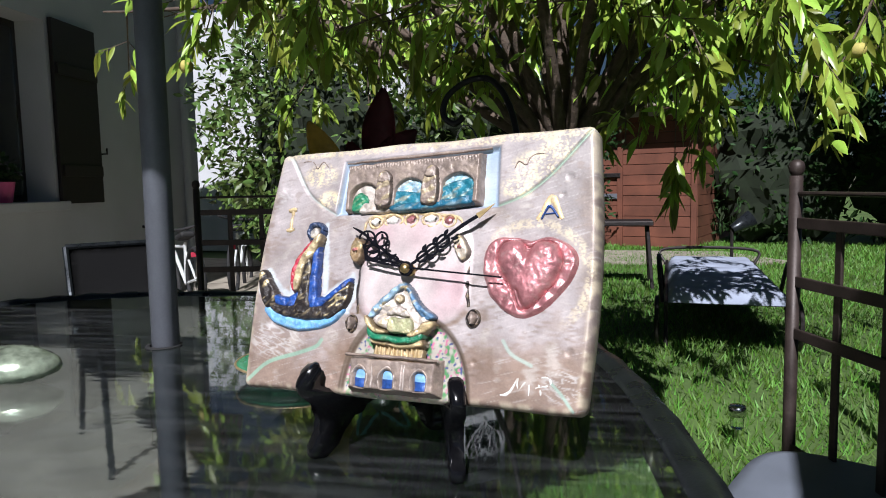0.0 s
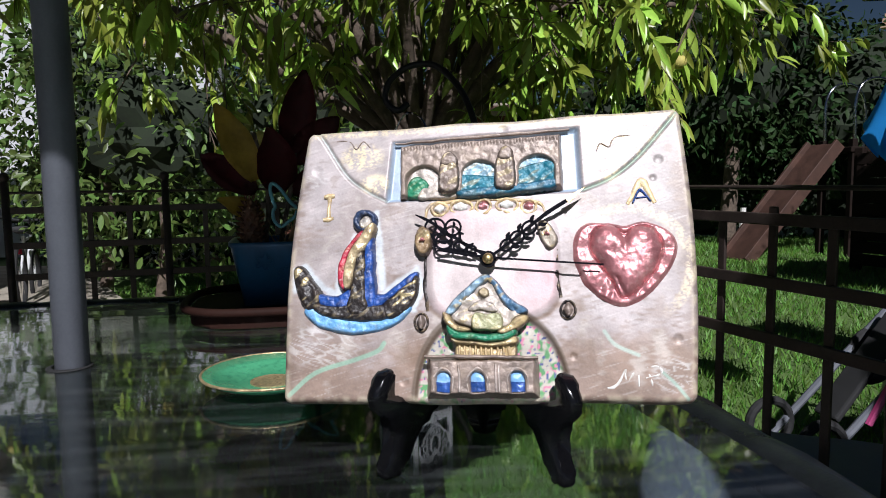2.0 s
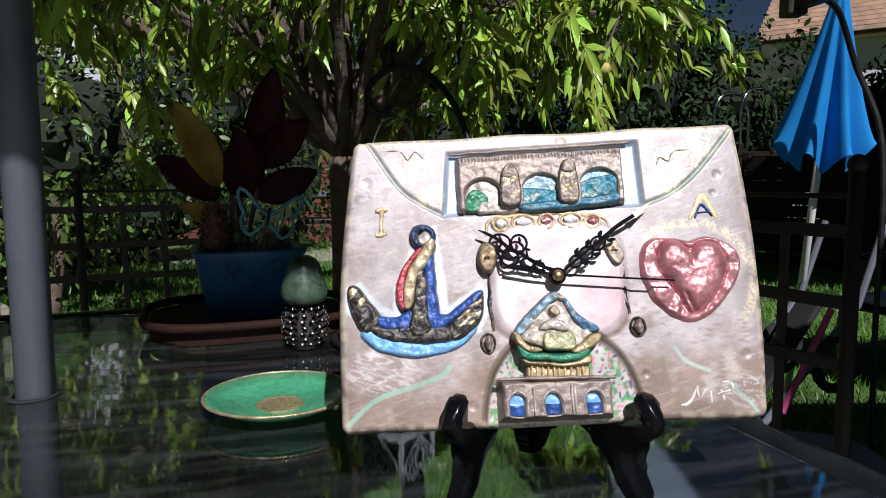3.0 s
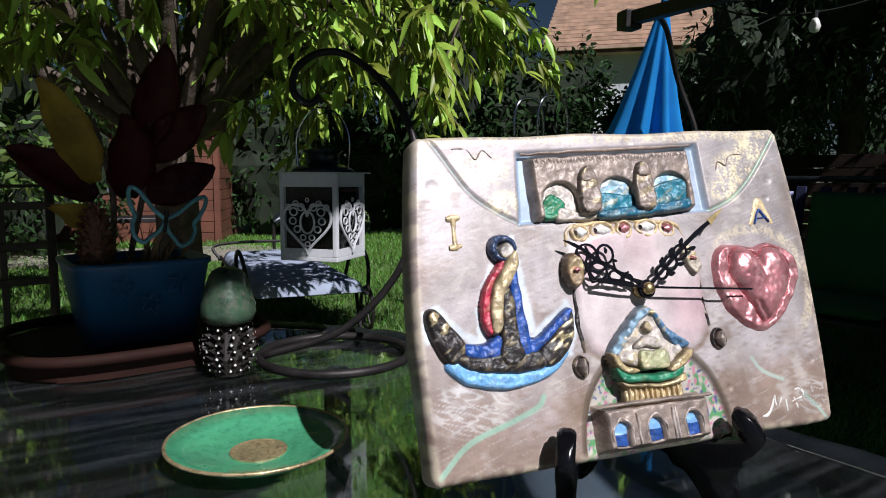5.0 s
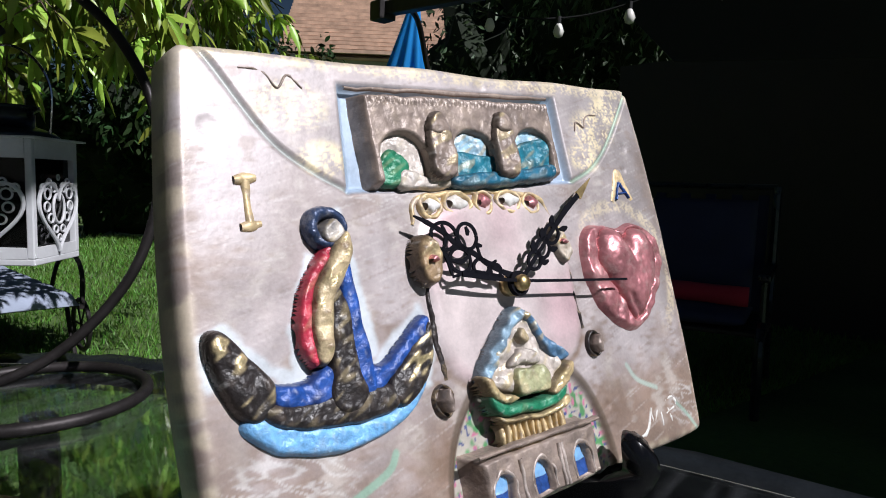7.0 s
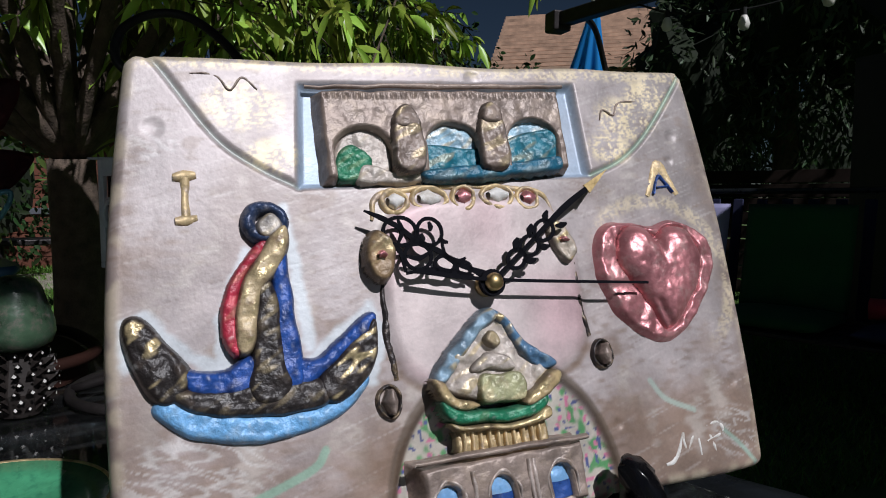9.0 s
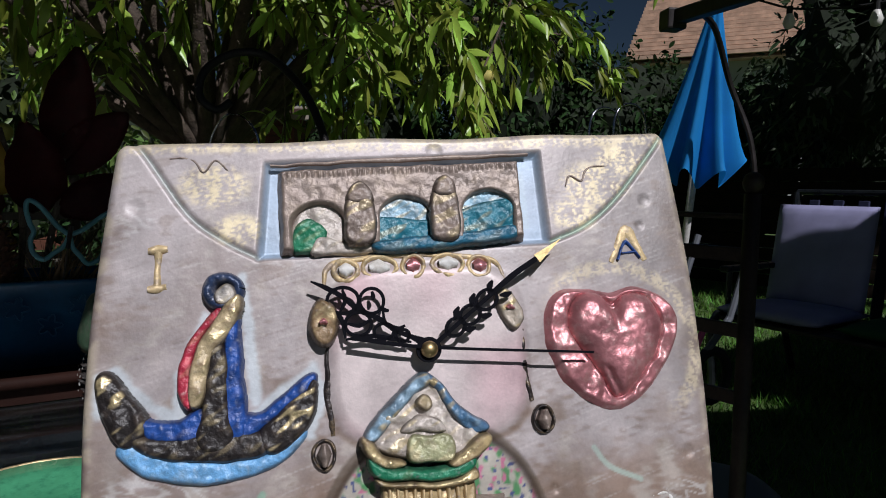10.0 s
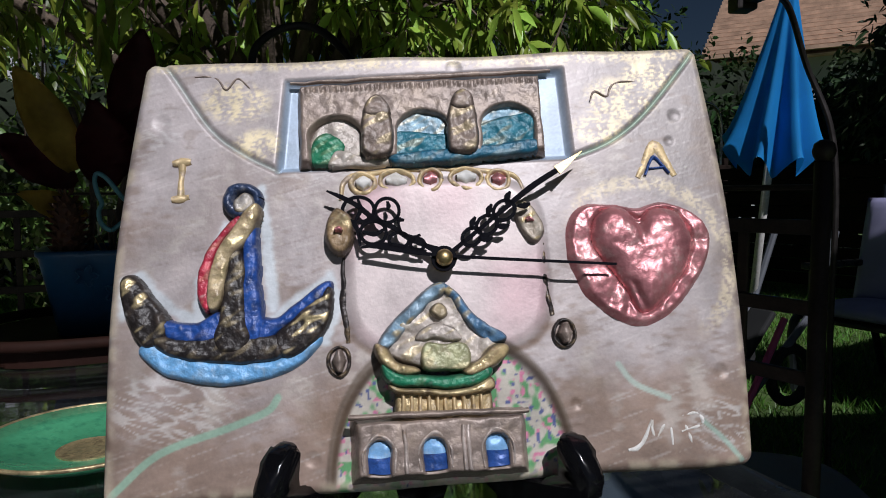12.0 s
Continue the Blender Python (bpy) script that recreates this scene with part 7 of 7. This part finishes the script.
def planter():
    POT = pose(1.548, 3.72, TOP + 0.001, 0, 0, 20)
    s = thing("clay_saucer", "brown clay saucer under the blue pot", "saucer", POT)
    bm = prism(oval(0.15, 0.13, 3.2, 48), 0.02, Matrix.Translation((0, 0, 0.0105)), 0.004)
    part("tray", bm, M_TERRACOTTA, s)
    bm = bmesh.new()
    pts = oval(0.158, 0.138, 3.2, 48)
    tube([(x, y, 0.026) for x, y in pts], 0.007, 8, True, bm)
    part("lip", bm, M_TERRACOTTA, s, smooth=True)
    t = thing("flower_pot", "square blue glazed flower pot with faint flower relief", "flower pot", POT @ pose(0, 0, 0.021))
    bm = bmesh.new()
    rings = []
    for w, z in ((0.064, 0.0), (0.081, 0.096), (0.084, 0.099), (0.084, 0.105), (0.077, 0.105), (0.074, 0.09)):
        rings.append([bm.verts.new((x * 1.02, y, z)) for x, y in oval(w, w * 0.88, 7, 48)])
    for A, B in zip(rings, rings[1:]):
        for i in range(48):
            bm.faces.new((A[i], A[(i + 1) % 48], B[(i + 1) % 48], B[i]))
    bm.faces.new(rings[0][::-1])
    part("body", bm, M_POT, t, smooth=True)
    bm = bmesh.new()
    bm.faces.new([bm.verts.new((x, y, 0.094 + 0.004 * noise.noise((x * 60, y * 60, 0)))) for x, y in oval(0.0745, 0.065, 7, 40)])
    part("soil", bm, M_SOIL, t, "dark potting soil")
    for k in range(3):
        cx, cz = -0.03 + 0.032 * k, 0.074 - 0.022 * (k % 2)
        part("flower_relief", tube([(cx + 0.010 * math.cos(a) * (1 + 0.35 * math.cos(5 * a)), -0.0675 - 0.012 * (cz / 0.118), cz + 0.010 * math.sin(a) * (1 + 0.35 * math.cos(5 * a))) for a in [2 * math.pi * i / 40 for i in range(40)]], 0.0012, 6, True), M_POT, t)

    # the plant with large coloured leaves
    p = thing("croton_plant", "potted plant with large dark red and mustard leaves", "plant", POT @ pose(-0.032, 0, 0.104))

    def big_leaf(root, tip, wide, material, curl, label):
        root, tip = Vector(root), Vector(tip)
        d = tip - root
        side = d.cross(Vector((0.2, -1, 0.1))).normalized()
        nrm = side.cross(d).normalized()
        bm = bmesh.new()
        rows = []
        n = 12
        for j in range(n + 1):
            s = j / n
            w = 0.85 * wide * math.sin(math.pi * min(1, s * 0.93 + 0.05)) ** 0.75 * (1 - 0.25 * s)
            rows.append([bm.verts.new(root + d * s + side * w * q + nrm * (abs(q) * w * 0.3 + curl * s * s + 0.004 * math.sin(s * 20 + q * 3))) for q in (-1, -0.5, 0, 0.5, 1)])
        for A, B in zip(rows, rows[1:]):
            for i in range(4):
                bm.faces.new((A[i], A[i + 1], B[i + 1], B[i]))
        bmesh.ops.solidify(bm, geom=bm.faces[:], thickness=0.0008)
        part("leaf", bm, material, p, label, smooth=True)

    for stem in ([(0, 0, -0.02), (0.01, 0, 0.1), (-0.01, 0, 0.2)], [(0.02, 0.01, -0.02), (0.05, 0, 0.12), (0.06, 0, 0.2)]):
        part("stem", tube(smooth_path(stem), 0.004, 8), M_BARK, p)
    big_leaf((-0.01, 0, 0.12), (-0.065, -0.02, 0.245), 0.036, M_YELLOWLEAF, -0.01, "mustard yellow leaf")
    big_leaf((0.05, 0, 0.16), (0.075, -0.02, 0.30), 0.04, M_REDLEAF, 0.01, "dark red leaf")
    big_leaf((0.05, 0, 0.15), (0.13, 0.0, 0.225), 0.038, M_REDLEAF, 0.01, "dark red leaf")
    big_leaf((0.03, 0, 0.1), (0.02, -0.06, 0.2), 0.045, M_REDLEAF, -0.01, "dark red leaf")
    big_leaf((-0.01, 0, 0.1), (-0.10, 0.02, 0.17), 0.036, M_REDLEAF, -0.02, "dark red leaf")
    big_leaf((0.05, 0, 0.1), (0.14, -0.02, 0.14), 0.036, M_REDLEAF, -0.02, "dark red leaf")
    big_leaf((0.0, 0, 0.06), (-0.055, -0.05, 0.09), 0.024, M_YELLOWLEAF, -0.02, "mustard yellow leaf")
    r = random.Random(9)
    st = []
    for _ in range(70):
        x, y = r.uniform(0.02, 0.066), r.uniform(-0.05, 0.03)
        st.append((Vector((x, y, -0.015)), Vector((r.gauss(0.25, 0.25), r.gauss(0, 0.2), 1)).normalized(), rand_dir(r), r.uniform(0.07, 0.12)))
    leaves("dry_grass", st, M_STRAW, p, "dry straw-coloured grass", "stuff", 0.03, 0.2, 0.35)
    scale_cone("pine_cone", "upright brown pine cone in the flower pot", POT @ pose(-0.05, -0.03, 0.11), 0.088, 0.025, 10, 9, M_CONE)

    # the butterfly on its stick
    b = thing("butterfly_ornament", "turquoise butterfly outline ornament on a stick in the pot", "ornament", POT @ pose(0.016, -0.058, 0.11, 0, 9, 0) @ Matrix.Diagonal((0.82, 1, 0.85, 1)))
    wing = [(0.0, 0.002), (0.013, 0.01), (0.03, 0.027), (0.041, 0.032), (0.043, 0.024), (0.038, 0.01), (0.033, 0.001), (0.035, -0.008), (0.031, -0.02), (0.021, -0.026), (0.012, -0.018), (0.004, -0.01), (0.0, 0.002)]
    for sgn in (-1, 1):
        part("wing", tube(smooth_path([(x * sgn * 1.35, 0, 0.078 + z * 1.35) for x, z in wing], 5), 0.0034, 8), M_TURQ, b, smooth=True)
    part("body", tube([(0, -0.002, 0.062), (0, -0.002, 0.094)], 0.0035, 8), M_IRON, b)
    part("stick", tube([(0, 0.003, -0.02), (0, 0.0, 0.066)], 0.0016, 6), M_BARK, b)


planter()


def lantern_stand():
    c = Vector((1.797, 3.602, TOP))
    t = thing("lantern_stand", "dark wrought-iron hook stand with a ring foot", "lantern stand", Matrix.Translation(c))
    part("ring_foot", tube([(0.095 * math.cos(a), 0.095 * math.sin(a), 0.0065) for a in [2 * math.pi * k / 64 for k in range(64)]], 0.0055, 10, True), M_IRON, t, "round iron foot", smooth=True)
    ROD = [STAND_ROD]
    line = smooth_path([Vector(p) - c for p in ROD[0]], 8)
    part("hook_rod", tube(line, 0.0048, 10), M_IRON, t, "curved iron rod ending in a curl", smooth=True)


STAND_ROD = [(1.705, 3.60, 0.73), (1.80, 3.575, 0.762), (1.865, 3.555, 0.83), (1.893, 3.55, 0.91), (1.895, 3.565, 0.99), (1.872, 3.60, 1.06), (1.83, 3.64, 1.108), (1.79, 3.645, 1.113), (1.758, 3.632, 1.09), (1.752, 3.625, 1.06), (1.77, 3.625, 1.045), (1.785, 3.63, 1.055)]
lantern_stand()


def lantern():
    w, h = 0.076, 0.112
    t = thing("hanging_lantern", "white tin lantern with pierced heart panels, hanging from the hook", "lantern", pose(1.788, 3.63, 0.848, 0, 0, -36) @ Matrix.Diagonal((1.06, 1.06, 0.98, 1)))
    part("floor_plate", box(-w / 2, -w / 2, 0, w / 2, w / 2, 0.006, 0.001), M_WHITEMETAL, t)
    for sx in (-1, 1):
        for sy in (-1, 1):
            part("corner_post", box(sx * w / 2 - 0.006 * (sx > 0) - 0.0, sy * w / 2 - 0.006 * (sy > 0), 0.006, sx * w / 2 + 0.006 * (sx < 0), sy * w / 2 + 0.006 * (sy < 0), h, 0.001), M_WHITEMETAL, t)
    for k in range(4):
        m = pose(0, 0, 0, 0, 0, 90 * k)
        part("bottom_rail", box(-w / 2 + 0.006, -w / 2, 0.006, w / 2 - 0.006, -w / 2 + 0.003, 0.016, 0.0, m), M_WHITEMETAL, t)
        part("top_rail", box(-w / 2 + 0.006, -w / 2, h - 0.017, w / 2 - 0.006, -w / 2 + 0.003, h, 0.0, m), M_WHITEMETAL, t)
        part("pane", box(-w / 2 + 0.007, -w / 2 + 0.005, 0.012, w / 2 - 0.007, -w / 2 + 0.006, h - 0.014, 0.0, m), M_SMOKEGLASS, t)
        # pierced heart
        hv = part("heart_panel", tube([m @ Vector((0.0315 * math.sin(a) ** 3, -w / 2 - 0.0015, 0.047 + 0.035 * (13 * math.cos(a) - 5 * math.cos(2 * a) - 2 * math.cos(3 * a) - math.cos(4 * a)) / 16)) for a in [2 * math.pi * i / 48 for i in range(48)]], 0.0017, 6, True), M_WHITEMETAL, t, "pierced white heart")
        part("heart_oval", tube([m @ Vector((0.0092 * math.cos(a), -w / 2 - 0.0015, 0.05 + 0.014 * math.sin(a))) for a in [2 * math.pi * i / 24 for i in range(24)]], 0.0013, 6, True), M_WHITEMETAL, hv)
        for cx, cz, rr in ((-0.0155, 0.062, 0.0045), (0.0155, 0.062, 0.0045), (-0.0165, 0.052, 0.004), (0.0165, 0.052, 0.004), (-0.0115, 0.043, 0.0038), (0.0115, 0.043, 0.0038), (-0.007, 0.067, 0.004), (0.007, 0.067, 0.004), (-0.005, 0.034, 0.0032), (0.005, 0.034, 0.0032), (0.0, 0.027, 0.0028), (-0.0215, 0.067, 0.003), (0.0215, 0.067, 0.003), (-0.013, 0.071, 0.003), (0.013, 0.071, 0.003)):
            part("scroll", tube([m @ Vector((1.17 * cx + 1.1 * rr * math.cos(a), -w / 2 - 0.0015, 0.047 + 1.17 * (cz - 0.048) + 1.1 * rr * math.sin(a))) for a in [2 * math.pi * i / 12 for i in range(12)]], 0.0010, 5, True), M_WHITEMETAL, hv)
        part("heart_loop", tube([m @ Vector((0.002 * math.cos(a), -w / 2 - 0.0015, 0.0785 + 0.0025 * math.sin(a))) for a in [2 * math.pi * i / 10 for i in range(10)]], 0.0008, 5, True), M_WHITEMETAL, hv)
    part("roof_plate", box(-w / 2 - 0.006, -w / 2 - 0.006, h, w / 2 + 0.006, w / 2 + 0.006, h + 0.002, 0.0008), M_WHITEMETAL, t)
    part("dome", lathe([(0.0, h + 0.002), (0.04, h + 0.002), (0.033, h + 0.008), (0.022, h + 0.012), (0.02, h + 0.012), (0.02, h + 0.026), (0.024, h + 0.028), (0.024, h + 0.031), (0, h + 0.033)], 28), M_RIM, t, "dark round vented chimney", smooth=True)
    part("bail", tube(smooth_path([(w / 2 - 0.004, 0, h + 0.003), (w / 2 - 0.002, 0, h + 0.045), (w / 2 - 0.012, 0, h + 0.07), (0.008, 0, h + 0.084), (-0.01, 0, h + 0.084), (-w / 2 + 0.012, 0, h + 0.07), (-w / 2 + 0.002, 0, h + 0.045), (-w / 2 + 0.004, 0, h + 0.003)], 6), 0.0013, 6), M_STEEL, t, "thin wire bail")


lantern()
